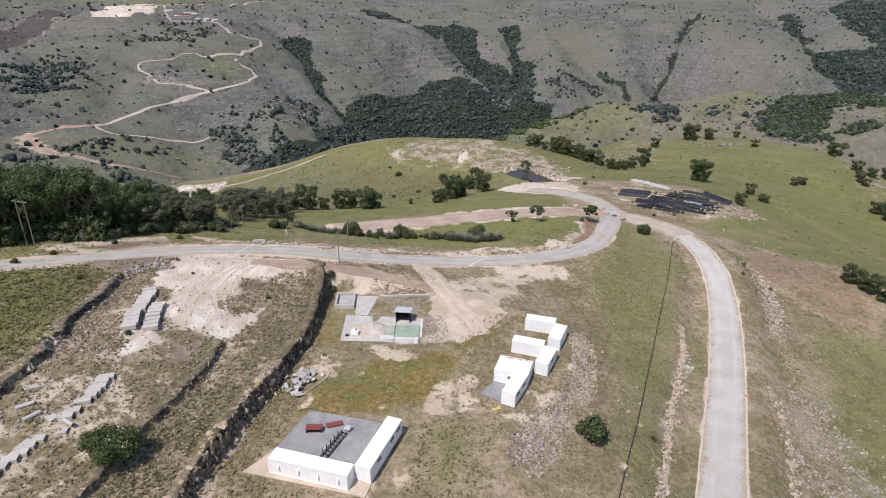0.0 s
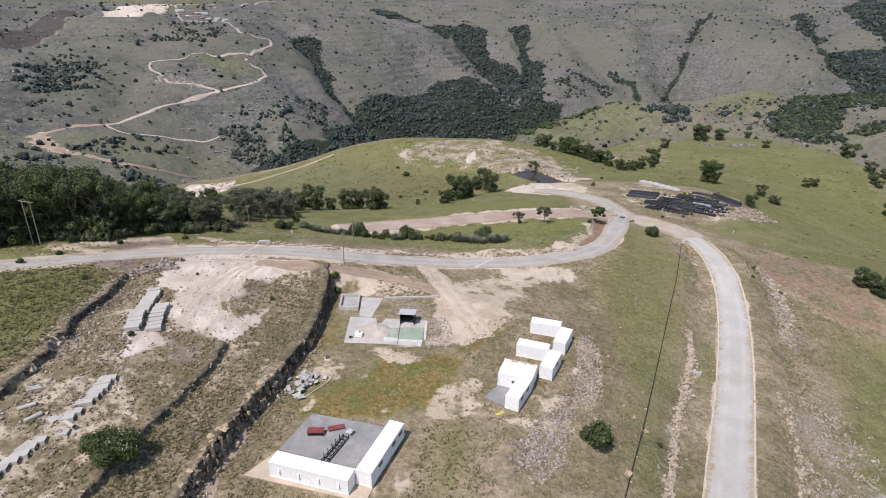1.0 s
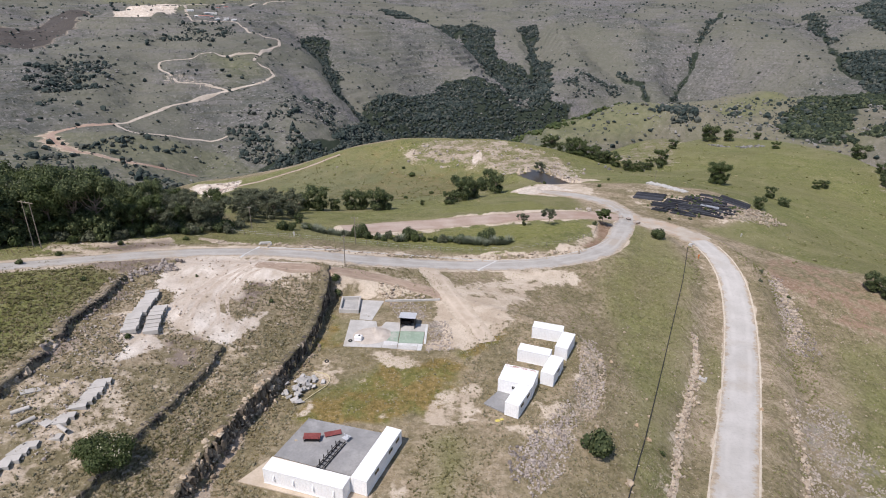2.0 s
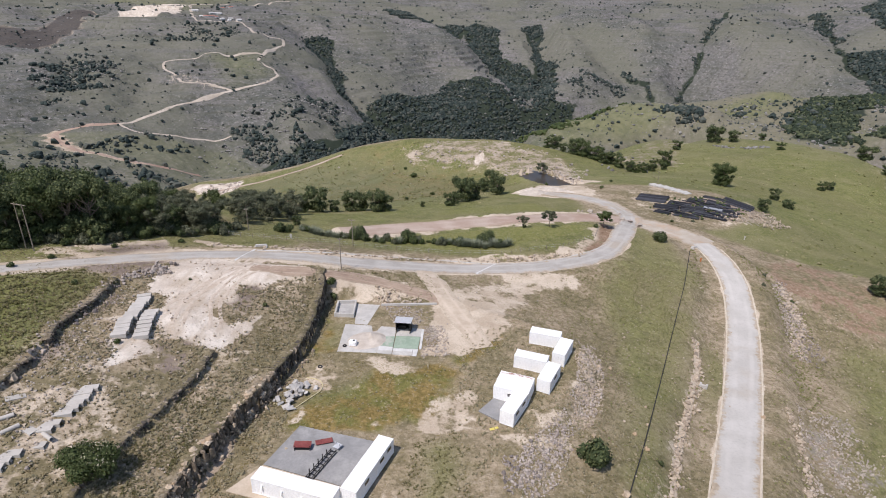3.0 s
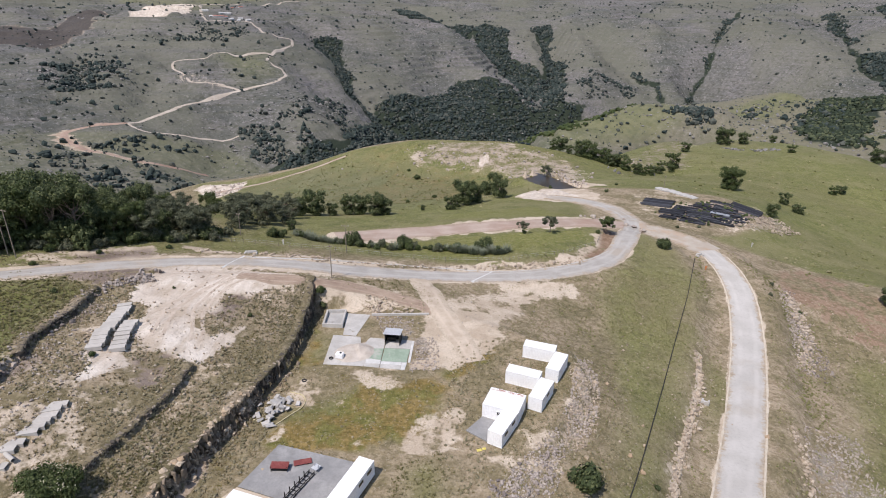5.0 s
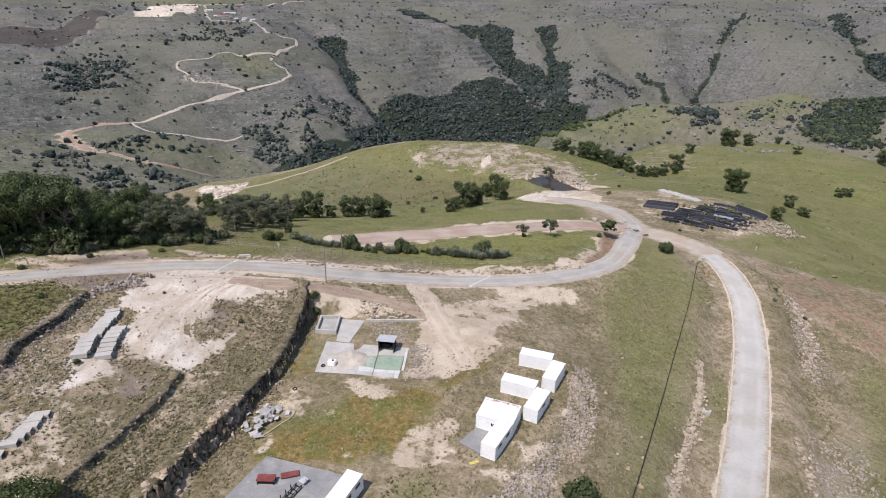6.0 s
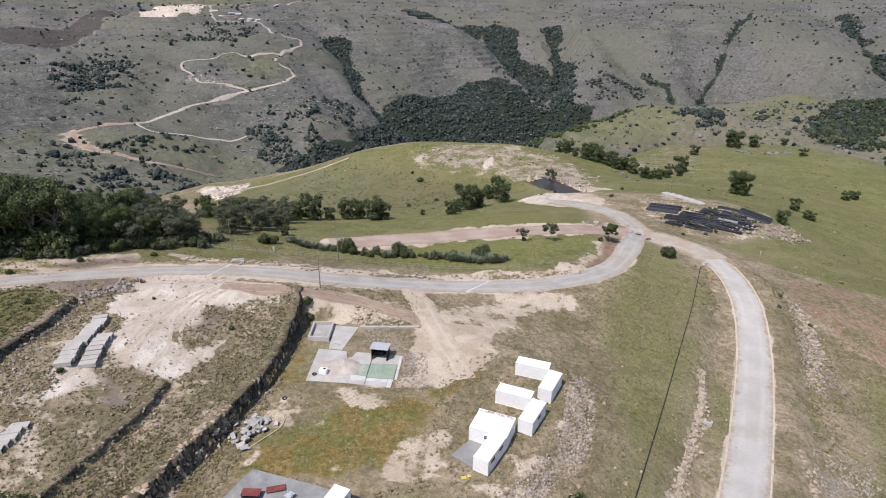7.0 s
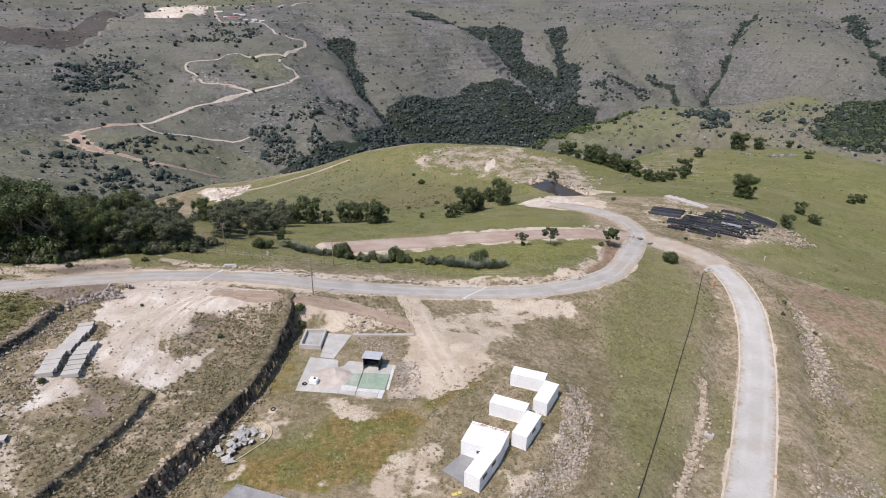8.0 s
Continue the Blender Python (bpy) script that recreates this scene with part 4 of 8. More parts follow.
SCRUB.append([(-838, 1160), (-751, 1248), (-667, 1213), (-659, 1095), (-748, 1018)])
SCRUB.append([(600, 1010), (680, 1140), (760, 1250), (700, 1270), (600, 1190), (560, 1090)])
SCRUB.append([(-410, 800), (-300, 930), (-240, 1010), (-210, 940), (-330, 740)])
SCRUB.append([(-420, 1080), (-300, 1090), (-250, 1030), (-330, 980), (-430, 1010)])


# ---- ground sheet ----
def sheet_mesh(name, co, tris, material, smooth=True):
    me = bpy.data.meshes.new(name)
    co, tris = np.asarray(co, np.float32), np.asarray(tris, np.int32)
    me.vertices.add(len(co))
    me.vertices.foreach_set("co", co.ravel())
    me.loops.add(tris.size)
    me.loops.foreach_set("vertex_index", tris.ravel())
    me.polygons.add(len(tris))
    k = tris.shape[1]
    me.polygons.foreach_set("loop_start", np.arange(0, tris.size, k, dtype=np.int32))
    me.polygons.foreach_set("loop_total", np.full(len(tris), k, np.int32))
    me.polygons.foreach_set("use_smooth", np.full(len(tris), smooth))
    me.update(calc_edges=True)
    me.materials.append(material)
    return me


def paint(me, name, r, g, b):
    col = np.stack([r.ravel(), g.ravel(), b.ravel(), np.ones(r.size)], 1).astype(np.float32)
    me.color_attributes.new(name, "FLOAT_COLOR", "POINT").data.foreach_set("color", np.clip(col, 0, 1.5).ravel())


def land_cover():
    x, y = XX, YY
    zero = np.zeros(x.shape)
    dist = np.hypot(x, y)
    bare, chalk, green, gravel, dark, red, dry, wood = (zero.copy() for _ in range(8))
    near = dist < 330

    def lay(target, area, value=1.0, soft=2.0, ragged=2.0, size=6.0, seed=1):
        np.maximum(target, value * cover(x, y, area, soft, ragged, size, seed), out=target)

    # share of the haze-tinted hill tones grows with distance
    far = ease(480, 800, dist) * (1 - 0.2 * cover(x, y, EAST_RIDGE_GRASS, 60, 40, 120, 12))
    for area, value in GREEN_FIELDS:
        wide = 1 if min(p[1] for p in area) < 600 else 6
        lay(green, area, value, 8 * wide, 8 * wide, 30 * wide, 2)
    for area, value in BARE_GROUND:
        wide = 1 if area[0][1] < 600 else 8
        lay(bare, area, value, 2.2 * wide, 3.2 * wide, 5 * wide, 3)
    for area in CHALK_GROUND:
        lay(chalk, area, 1.0, 2.5, 2.0, 6, 4)
        lay(bare, area, 1.0, 1.5, 2.0, 6, 4)
    for area in DARK_SOIL_AND_SHADOW:
        lay(dark, area, 1.0, 1.5, 1.5, 5, 5)
        lay(bare, area, 0.8, 1.5, 1.5, 5, 5)
    for area in GRAVEL_GROUND:
        lay(gravel, area, 0.44, 2.0, 3.0, 6, 6)
    for area in RED_GROUND:
        lay(red, area, 1.0 if area[0][0] == 50 else 0.95 if area[0][0] > 0 else 0.5, 3.0 if area[0][0] > 60 else 1.0, 3.0 if area[0][0] > 60 else 0.8, 9, 7)
        lay(bare, area, 0.62 if area[0][0] > 60 else 1.0, 3.0 if area[0][0] > 0 else 0.7, 3.0 if area[0][0] > 0 else 0.7, 9, 7)
    for area in SCRUBBY_GROUND:
        lay(dark, area, 0.62 if area[0][0] < 0 else 0.9, 8.0, 10.0, 18, 17)
        lay(bare, area, 0.52 if area[0][0] < 0 else 0.44, 6.0, 10.0, 18, 18)
    for k, area in enumerate(BROWN_GRASS):
        wide = 1 if area[0][1] < 200 else 4
        lay(dry, area, 0.9 if k else 0.4, 5.0 * wide, 7.0 * wide if k else 20.0, 5 * wide if k else 50, 8)
    for profile, half, bank in ROADS:
        d = line_distance(x[near], y[near], profile)[0]
        bare[near] = np.maximum(bare[near], 1 - ease(half - (2.6 if half > 5.5 else 1.6 if half == 5.0 else 0.9), half + (-1.2 if half > 5.5 else -0.5 if half == 5.0 else 0.5), d + 1.6 * (fractal(x[near], y[near], 5, 2, 11) - 0.5)))
    worn = ease(0.44, 0.66, fractal(x, y, 2.6, 3, 19)) * (dist < 260)
    bare -= 0.34 * worn * (bare < 0.93) * (bare > 0.15)
    for area in GRASS_OVER:
        bare *= 1 - 0.5 * cover(x, y, area, 1.5, 1.5, 4, 10)
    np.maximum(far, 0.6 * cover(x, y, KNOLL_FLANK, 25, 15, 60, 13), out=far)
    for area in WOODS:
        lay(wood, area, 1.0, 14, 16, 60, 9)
    return bare, chalk, green, gravel, dark, red, far, dry, wood


COVER = land_cover()
rows, cols = XX.shape
index = np.arange(rows * cols).reshape(rows, cols)
a, b, c, d = index[:-1, :-1].ravel(), index[:-1, 1:].ravel(), index[1:, 1:].ravel(), index[1:, :-1].ravel()
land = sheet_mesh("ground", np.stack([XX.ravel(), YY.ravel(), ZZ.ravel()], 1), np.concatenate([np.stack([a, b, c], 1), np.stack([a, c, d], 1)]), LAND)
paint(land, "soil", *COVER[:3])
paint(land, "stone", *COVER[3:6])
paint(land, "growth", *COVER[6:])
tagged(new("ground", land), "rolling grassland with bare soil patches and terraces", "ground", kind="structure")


def ribbon(name, line, half, lift, material, label, category="road", rag=0.5, step=1.2, across=6):
    """A road draped on the ground, with ragged edges."""
    pts = np.array(line, float)[:, :2]
    seg = np.r_[0, np.cumsum(np.hypot(*np.diff(pts, axis=0).T))]
    s = np.linspace(0, seg[-1], int(seg[-1] / step) + 2)
    x, y = np.interp(s, seg, pts[:, 0]), np.interp(s, seg, pts[:, 1])
    for _ in range(4):
        x[1:-1], y[1:-1] = (x[:-2] + 2 * x[1:-1] + x[2:]) / 4, (y[:-2] + 2 * y[1:-1] + y[2:]) / 4
    tx, ty = np.gradient(x), np.gradient(y)
    length = np.hypot(tx, ty) + 1e-9
    nx, ny = -ty / length, tx / length
    half = np.interp(x, half[0], half[1]) if isinstance(half, tuple) else half + 0 * x
    curl = max(half.max(), 1.0) * 2.2
    left = half * (1 + rag * (fractal(s, s * 0 + 3, curl, 3, 21) - 0.5))
    right = half * (1 + rag * (fractal(s, s * 0 + 9, curl, 3, 22) - 0.5))
    k = np.linspace(-1, 1, across + 1)
    off = np.where(k[None] > 0, k[None] * left[:, None], k[None] * right[:, None])
    px, py = x[:, None] + nx[:, None] * off, y[:, None] + ny[:, None] * off
    pz = ground(px, py) + lift * (1 - 0.9 * (np.abs(k[None]) > 0.99))
    n, m = px.shape
    idx = np.arange(n * m).reshape(n, m)
    quads = np.stack([idx[:-1, :-1], idx[:-1, 1:], idx[1:, 1:], idx[1:, :-1]], -1).reshape(-1, 4)[:, ::-1]
    me = sheet_mesh(name, np.stack([px, py, pz], -1).reshape(-1, 3), quads, material)
    share = np.broadcast_to(np.abs(k)[None], px.shape)
    paint(me, "across", share, share, share)
    return tagged(new(name, me), label, category, kind="structure")


ribbon("road", np.concatenate([ROADS[0][0][:-1], ROADS[2][0][1:-1]]), ((-60, -42, -24, 60), (2.5, 2.5, 3.5, 3.6)), 0.14, ROAD, "grey gravel road curving past the platform")
ribbon("road", [p for p in ROADS[1][0] if p[1] < 194 or p[0] > 83], 3.85, 0.09, EAST_GRAVEL, "pale grey gravel road running down the slope", rag=0.35)
ribbon("road", [p for p in ROADS[1][0] if p[1] > 188], 6.0, 0.07, JUNCTION_SOIL, "orange-tan earth where the roads meet", rag=0.6)
ribbon("road", ROADS[2][0], 5.0, 0.09, JUNCTION_SOIL, "tan gravel shoulders of the pond road")
ribbon("road", ROADS[3][0], 4.6, 0.10, PINK_SOIL, "pinkish bare earth road below the embankment")
ribbon("road", [(0.6, 122.6)] + PLATFORM_TRACK[2:], 2.1, 0.05, DIRT, "brown dirt track climbing from the platform", rag=0.6)
ribbon("road", ENTRY_TRACK, 2.6, 0.1, TRACK_SAND, "pale dirt track leading from the gravel road to the platform", rag=0.6)


def beside(line, off):
    """The line moved sideways."""
    p = np.array(line, float)
    d = np.gradient(p, axis=0)
    d /= np.hypot(d[:, 0], d[:, 1])[:, None]
    return [(x - off * ty, y + off * tx) for (x, y), (tx, ty) in zip(p, d)]


for line, shift in ((PLATFORM_TRACK[2:], 0.0),):
    for off in (-0.85, 0.85):
        ribbon("wheel_rut", beside(line, off + shift), 0.26, 0.10, RUT, "brown wheel rut pressed into the dirt track", "wheel rut", 0.8, 0.8, 2)
ribbon("gully", [(60.5, 128), (56, 115.5), (49, 100.5), (43, 88.5), (39, 79), (33, 65), (28, 54)], 0.6, 0.05, SAND, "narrow eroded gully of bare tan earth beside the road", "gully", 1.3, 0.7, 3)
for off in (-3.75, 3.75):
    ribbon("road_edge", beside([tuple(p[:2]) for p in ROADS[1][0] if p[1] < 190], off), 0.2, 0.17, BERM, "thin pale ridge of loose grit along the road edge", "road edge", 1.4, 0.9, 2)
for line in ([(-44, 128.5), (-45.5, 119), (-48, 109), (-51, 100)], [(-34, 129.5), (-39, 124), (-43.5, 116), (-44.5, 106), (-41, 97)], [(-40, 129), (-43, 122), (-47.5, 114), (-49, 104), (-47, 95)], [(-37, 122.5), (-43, 121), (-50, 121.5), (-56, 119)]):
    for off in (-0.85, 0.85):
        ribbon("wheel_rut", beside(line, off), 0.3, 0.05, CHALK_RUT, "faint wheel mark across the chalky ground", "wheel rut", 1.2, 0.8, 2)
KERB = [(-45.3, 133.1), (-39, 134.9), (-26.6, 139.9), (-13.3, 146.4), (1.5, 149.9), (9.1, 150.6), (16.8, 151.9), (24.7, 154.6), (33.1, 159.1), (42.9, 168), (50, 177.1), (53.7, 185.4)]
ribbon("road_edge", KERB, 0.3, 0.16, PALE_CONCRETE, "thin pale gravel ridge along the edge of the road", "road edge", 0.9, 0.9, 2)
HILL_TRACK = [(-678, 1847), (-672, 1828), (-618, 1784), (-555, 1638), (-491, 1670), (-472, 1614), (-484, 1473), (-471, 1389), (-402, 1319), (-400, 1289), (-413, 1253), (-466, 1205), (-528, 1137), (-571, 1029),
              (-583, 988)]
RED_TRACK = [(-583, 988), (-630, 927), (-641, 902), (-616, 873), (-546, 845), (-484, 847), (-450, 875), (-423, 917)]
LOOP_TRACK = [(-484, 1473), (-578, 1389), (-657, 1353), (-663, 1329), (-583, 1222), (-555, 1206), (-491, 1214), (-466, 1205)]
SPUR_TRACK = [(-583, 990), (-572, 976), (-543, 969), (-496, 1004), (-461, 1035), (-421, 1061)]
PLATEAU_ROAD = [(-727, 2604), (-914, 2262), (-954, 2171), (-850, 1940), (-788, 1815), (-678, 1847)]
KNOLL_TRACK = [(-176, 404), (-155, 409), (-142, 407), (-127, 413), (-106, 414), (-85, 424)]
ribbon("track", HILL_TRACK, 3.6, 1.0, CHALK_TRACK, "pale winding dirt track on the far hillside", "dirt track", 0.5, 8.0, 2)
ribbon("track", RED_TRACK, 4.6, 1.0, RUST_TRACK, "reddish dirt track at the foot of the hill", "dirt track", 0.5, 8.0, 2)
ribbon("track", LOOP_TRACK, 2.8, 1.0, CHALK_TRACK, "pale looping dirt track on the far hillside", "dirt track", 0.6, 8.0, 2)
ribbon("track", SPUR_TRACK, 2.4, 1.0, CHALK_TRACK, "faint dirt track along the hillside", "dirt track", 0.6, 8.0, 2)
ribbon("track", PLATEAU_ROAD, 4.6, 1.2, CHALK_TRACK, "pale road on the far plateau", "dirt track", 0.4, 10.0, 2)
ribbon("track", KNOLL_TRACK, 1.7, 0.4, PINK_SOIL, "pale track along the flank of the knoll", "dirt track", 0.5, 3.0, 3)

# pond
bm = bmesh.new()
bm.faces.new([bm.verts.new((x + (x - 48) * 0.35, y + (y - 314) * 0.25, POND_LEVEL)) for x, y in POND][::-1])
me = bpy.data.meshes.new("water")
bm.to_mesh(me)
me.materials.append(WATER)
tagged(new("water", me), "still brown pond water below a rock cutting", "water", kind="structure")


# ---- building blocks for things ----
rng = np.random.default_rng(7)


def mesh_of(name, bm, material, smooth=False):
    me = bpy.data.meshes.new(name)
    bm.to_mesh(me)
    bm.free()
    me.materials.append(material)
    if smooth:
        me.polygons.foreach_set("use_smooth", np.ones(len(me.polygons), bool))
    return me


def part(name, bm, material, parent, label="", smooth=False):
    ob = new(name, bm if isinstance(bm, bpy.types.Mesh) else mesh_of(name, bm, material, smooth))
    ob.parent = parent
    return tagged(ob, label)


def thing(name, m, label, category, group="", kind=""):
    ob = tagged(new(name), label, category, group, kind)
    ob.empty_display_size = 0.2
    ob.matrix_world = m
    return ob


def box(bm, x0, y0, z0, x1, y1, z1, bevel=0.0):
    geo = bmesh.ops.create_cube(bm, size=1.0, matrix=Matrix.Translation(((x0 + x1) / 2, (y0 + y1) / 2, (z0 + z1) / 2)) @ Matrix.Diagonal((x1 - x0, y1 - y0, z1 - z0, 1)))
    if bevel:
        edges = list({e for v in geo["verts"] for e in v.link_edges})
        bmesh.ops.bevel(bm, geom=edges, offset=bevel, segments=1, affect="EDGES")
    return bm


def boxes(*sizes, bevel=0.0):
    bm = bmesh.new()
    for s in sizes:
        box(bm, *s, bevel=bevel)
    return bm


def rod(bm, a, b, r0, r1=None, sides=8):
    a, b = Vector(a), Vector(b)
    d = b - a
    m = Matrix.Translation((a + b) / 2) @ d.to_track_quat("Z", "Y").to_matrix().to_4x4()
    bmesh.ops.create_cone(bm, cap_ends=True, segments=sides, radius1=r0, radius2=r0 if r1 is None else r1, depth=d.length, matrix=m)
    return bm


def prism(area, z0, z1, bevel=0.0):
    bm = bmesh.new()
    low = [bm.verts.new((x, y, z0)) for x, y in area]
    face = bm.faces.new(low)
    if face.normal.z > 0 or sum((x1 - x0) * (y1 + y0) for (x0, y0), (x1, y1) in zip(area, area[1:] + area[:1])) < 0:
        face.normal_flip()
    top = bmesh.ops.extrude_face_region(bm, geom=[face])
    bmesh.ops.translate(bm, verts=[v for v in top["geom"] if isinstance(v, bmesh.types.BMVert)], vec=(0, 0, z1 - z0))
    bmesh.ops.recalc_face_normals(bm, faces=bm.faces)
    if bevel:
        bmesh.ops.bevel(bm, geom=[e for e in bm.edges if all(v.co.z > z1 - 1e-4 for v in e.verts)], offset=bevel, segments=1, affect="EDGES")
    return bm


def corrugated(length, height, pitch=0.28, depth=0.01):
    """A wall of pressed steel in the xz plane, ribs upright, centred on x."""
    bm = bmesh.new()
    xs = []
    n = int(length / pitch)
    for k in range(n):
        x = -length / 2 + (k + 0.5) * length / n - pitch / 2
        xs += [(x, 0), (x + pitch * 0.28, 0), (x + pitch * 0.42, depth), (x + pitch * 0.78, depth), (x + pitch * 0.92, 0)]
    xs = [(-length / 2, 0)] + xs + [(length / 2, 0)]
    lo, hi, lo2, hi2 = ([bm.verts.new((x, y + dy, z)) for x, y in xs] for dy, z in ((0, 0), (0, height), (-0.02, 0), (-0.02, height)))
    for k in range(len(xs) - 1):
        bm.faces.new((lo[k + 1], lo[k], hi[k], hi[k + 1]))
        bm.faces.new((lo2[k], lo2[k + 1], hi2[k + 1], hi2[k]))
        bm.faces.new((hi[k], hi2[k], hi2[k + 1], hi[k + 1]))
        bm.faces.new((lo[k], lo[k + 1], lo2[k + 1], lo2[k]))
    for k in (0, -1):
        bm.faces.new((lo[k], lo2[k], hi2[k], hi[k]))
    bmesh.ops.recalc_face_normals(bm, faces=bm.faces)
    return bm


def turned(bm, m):
    bmesh.ops.transform(bm, matrix=m, verts=bm.verts)
    return bm


# ---- shipping containers ----
def shipping_container(length, m, label, roof=WHITE_PAINT, height=2.59, vents=0, windows=0):
    c = thing("shipping_container", m, label, "container", "white shipping containers")
    h, w = length / 2, 1.22
    rails = boxes((-h, -w, 0.02, h, -w + 0.12, 0.16), (-h, w - 0.12, 0.02, h, w, 0.16), (-h, -w, height - 0.10, h, -w + 0.08, height), (-h, w - 0.08, height - 0.10, h, w, height),
                  (-h, -w + 0.12, 0.02, -h + 0.12, w - 0.12, 0.16), (h - 0.12, -w + 0.12, 0.02, h, w - 0.12, 0.16),
                  (-h, -w + 0.08, height - 0.10, -h + 0.08, w - 0.08, height), (h - 0.08, -w + 0.08, height - 0.10, h, w - 0.08, height))
    part("frame", rails, WHITE_PAINT, c)
    for sx in (-1, 1):
        for sy in (-1, 1):
            x, y = sx * (h - 0.075), sy * (w - 0.075)
            post = part("corner_post", boxes((x - 0.072, y - 0.072, 0.16, x + 0.072, y + 0.072, height - 0.10)), WHITE_PAINT, c)
            part("corner_casting", boxes((x - 0.09, y - 0.09, height - 0.1, x + 0.09, y + 0.09, height + 0.012), bevel=0.012), WHITE_PAINT, post)
            part("corner_casting", boxes((x - 0.09, y - 0.09, 0, x + 0.09, y + 0.09, 0.118), bevel=0.012), WHITE_PAINT, post)
    part("side_wall", turned(corrugated(length - 0.3, height - 0.26), pose(0, w - 0.045, 0.16)), WHITE_PAINT, c)
    part("side_wall", turned(corrugated(length - 0.3, height - 0.26), pose(0, -w + 0.045, 0.16, 0, 0, 180)), WHITE_PAINT, c)
    part("end_wall", turned(corrugated(2 * w - 0.3, height - 0.26), pose(h - 0.045, 0, 0.16, 0, 0, -90)), WHITE_PAINT, c)
    part("roof", turned(corrugated(length - 0.16, 2 * w - 0.16, 0.42, 0.02), pose(0, w - 0.08, height - 0.03, 90, 0, 0)), roof, c)
    part("floor", boxes((-h + 0.13, -w + 0.13, 0.1, h - 0.13, w - 0.13, 0.15)), BLACK_STEEL, c)
    for s in (-1, 1):
        leaf = part("door", boxes((-h + 0.02, min(0, s * (w - 0.16)) + 0.005, 0.18, -h + 0.07, max(0, s * (w - 0.16)) - 0.005, height - 0.12), bevel=0.01), WHITE_PAINT, c)
        for k in (0.3, 0.75):
            y = s * k * (w - 0.16)
            part("locking_bar", rod(bmesh.new(), (-h, y, 0.2), (-h, y, height - 0.15), 0.02), WHITE_PAINT, leaf)
    for k in range(vents):
        x = -h + length * (k + 0.55) / vents
        bm = prism([(x - 0.14, -w - 0.02), (x + 0.14, -w - 0.02), (x + 0.10, -w - 0.34), (x - 0.10, -w - 0.34)], 1.25, 1.85)
        for v in bm.verts:
            if v.co.z > 1.8:
                v.co.y += 0.26 if v.co.y < -w - 0.2 else 0.0
        part("wall_vent", bm, WHITE_PAINT, c, "white sloping vent cowl on the wall")
    for k in range(windows):
        x = -h + length * (k + 0.6) / (windows + 0.2)
        pane = part("window", boxes((x - 0.6, -w - 0.012, 1.5, x + 0.6, -w + 0.03, 2.0), bevel=0.01), BLACK_STEEL, c, "dark framed window")
        part("pane", boxes((x - 0.54, -w - 0.018, 1.55, x + 0.54, -w - 0.011, 1.95)), GLASS, pane)
    return c


PAD = 0.16
plainbox, rustbox = "white painted corrugated steel shipping container", "white shipping container with a rust-stained roof edge"
shipping_container(12.19, pose(-17.95, 64.75, PAD, 0, 0, -15.6), "long white steel container with four wall vents", vents=4)
shipping_container(6.06, pose(-9.55, 66.6, PAD, 0, 0, 70.8), "white steel container on the edge of the concrete pad", windows=1)
shipping_container(5.2, pose(-7.68, 71.95, PAD, 0, 0, 70.8), "shorter white steel container end to end with another", windows=2)
def wall_sign(m):
    b = thing("wall_sign", m, "small square sign with a dark emblem on a container wall", "sign")
    part("plate", boxes((-0.45, -0.02, -0.4, 0.45, 0.02, 0.4), bevel=0.01), WHITE_PAINT, b)
    part("emblem", boxes((-0.3, -0.03, -0.28, 0.32, -0.022, 0.26)), BLACK_STEEL, b, "dark emblem")
    part("bar", boxes((-0.12, -0.036, -0.02, 0.2, -0.031, 0.1)), WHITE_STRIP, b)


wall_sign(pose(13.0, 88.2, 1.5, 0, 0, -19) @ pose(-0.2, -1.25, 0))
shipping_container(6.06, pose(12.95, 83.9, 0.02, 0, 0, 63.5), "white container office with dark windows along one side", windows=2)
shipping_container(6.06, pose(13.0, 88.2, 0.02, 0, 0, -19), "white container joined side by side with another")
shipping_container(6.06, pose(13.8, 90.56, 0.02, 0, 0, -19), rustbox, roof=RUSTED_PAINT)
shipping_container(6.06, pose(19.8, 92.85, 0.02, 0, 0, 64.5), "white container with a ribbed end door", windows=1)
shipping_container(6.06, pose(17.2, 97.8, 0.02, 0, 0, -19.5), plainbox)
shipping_container(6.06, pose(23.5, 101.4, 0.0, 0, 0, 66), plainbox)
shipping_container(6.06, pose(20.9, 106.5, 0.0, 0, 0, -17), plainbox)

# ---- concrete pad with its red shelters and the steel race ----
pad = thing("concrete_pad", pose(0, 0, 0), "grey concrete slab on the levelled ground", "concrete slab", kind="structure")
part("slab", prism([(-21.3, 79.3), (-6.1, 75.6), (-8.6, 66.0), (-24.4, 70.6)], -0.1, PAD, 0.02), PAD_CONCRETE, pad)
part("slab", prism([(-24.45, 70.5), (-8.65, 65.9), (-9.9, 60.9), (-28.0, 65.4)], -0.1, PAD - 0.02, 0.02), TAN_CONCRETE, pad, "soil-stained concrete apron")
pad2 = thing("concrete_pad", pose(0, 0, 0), "small grey concrete slab beside a container", "concrete slab", kind="structure")
part("slab", prism([(7.2, 84.4), (9.9, 88.0), (13.5, 86.4), (11.0, 81.7)], -0.1, 0.2, 0.02), PAD_CONCRETE, pad2)


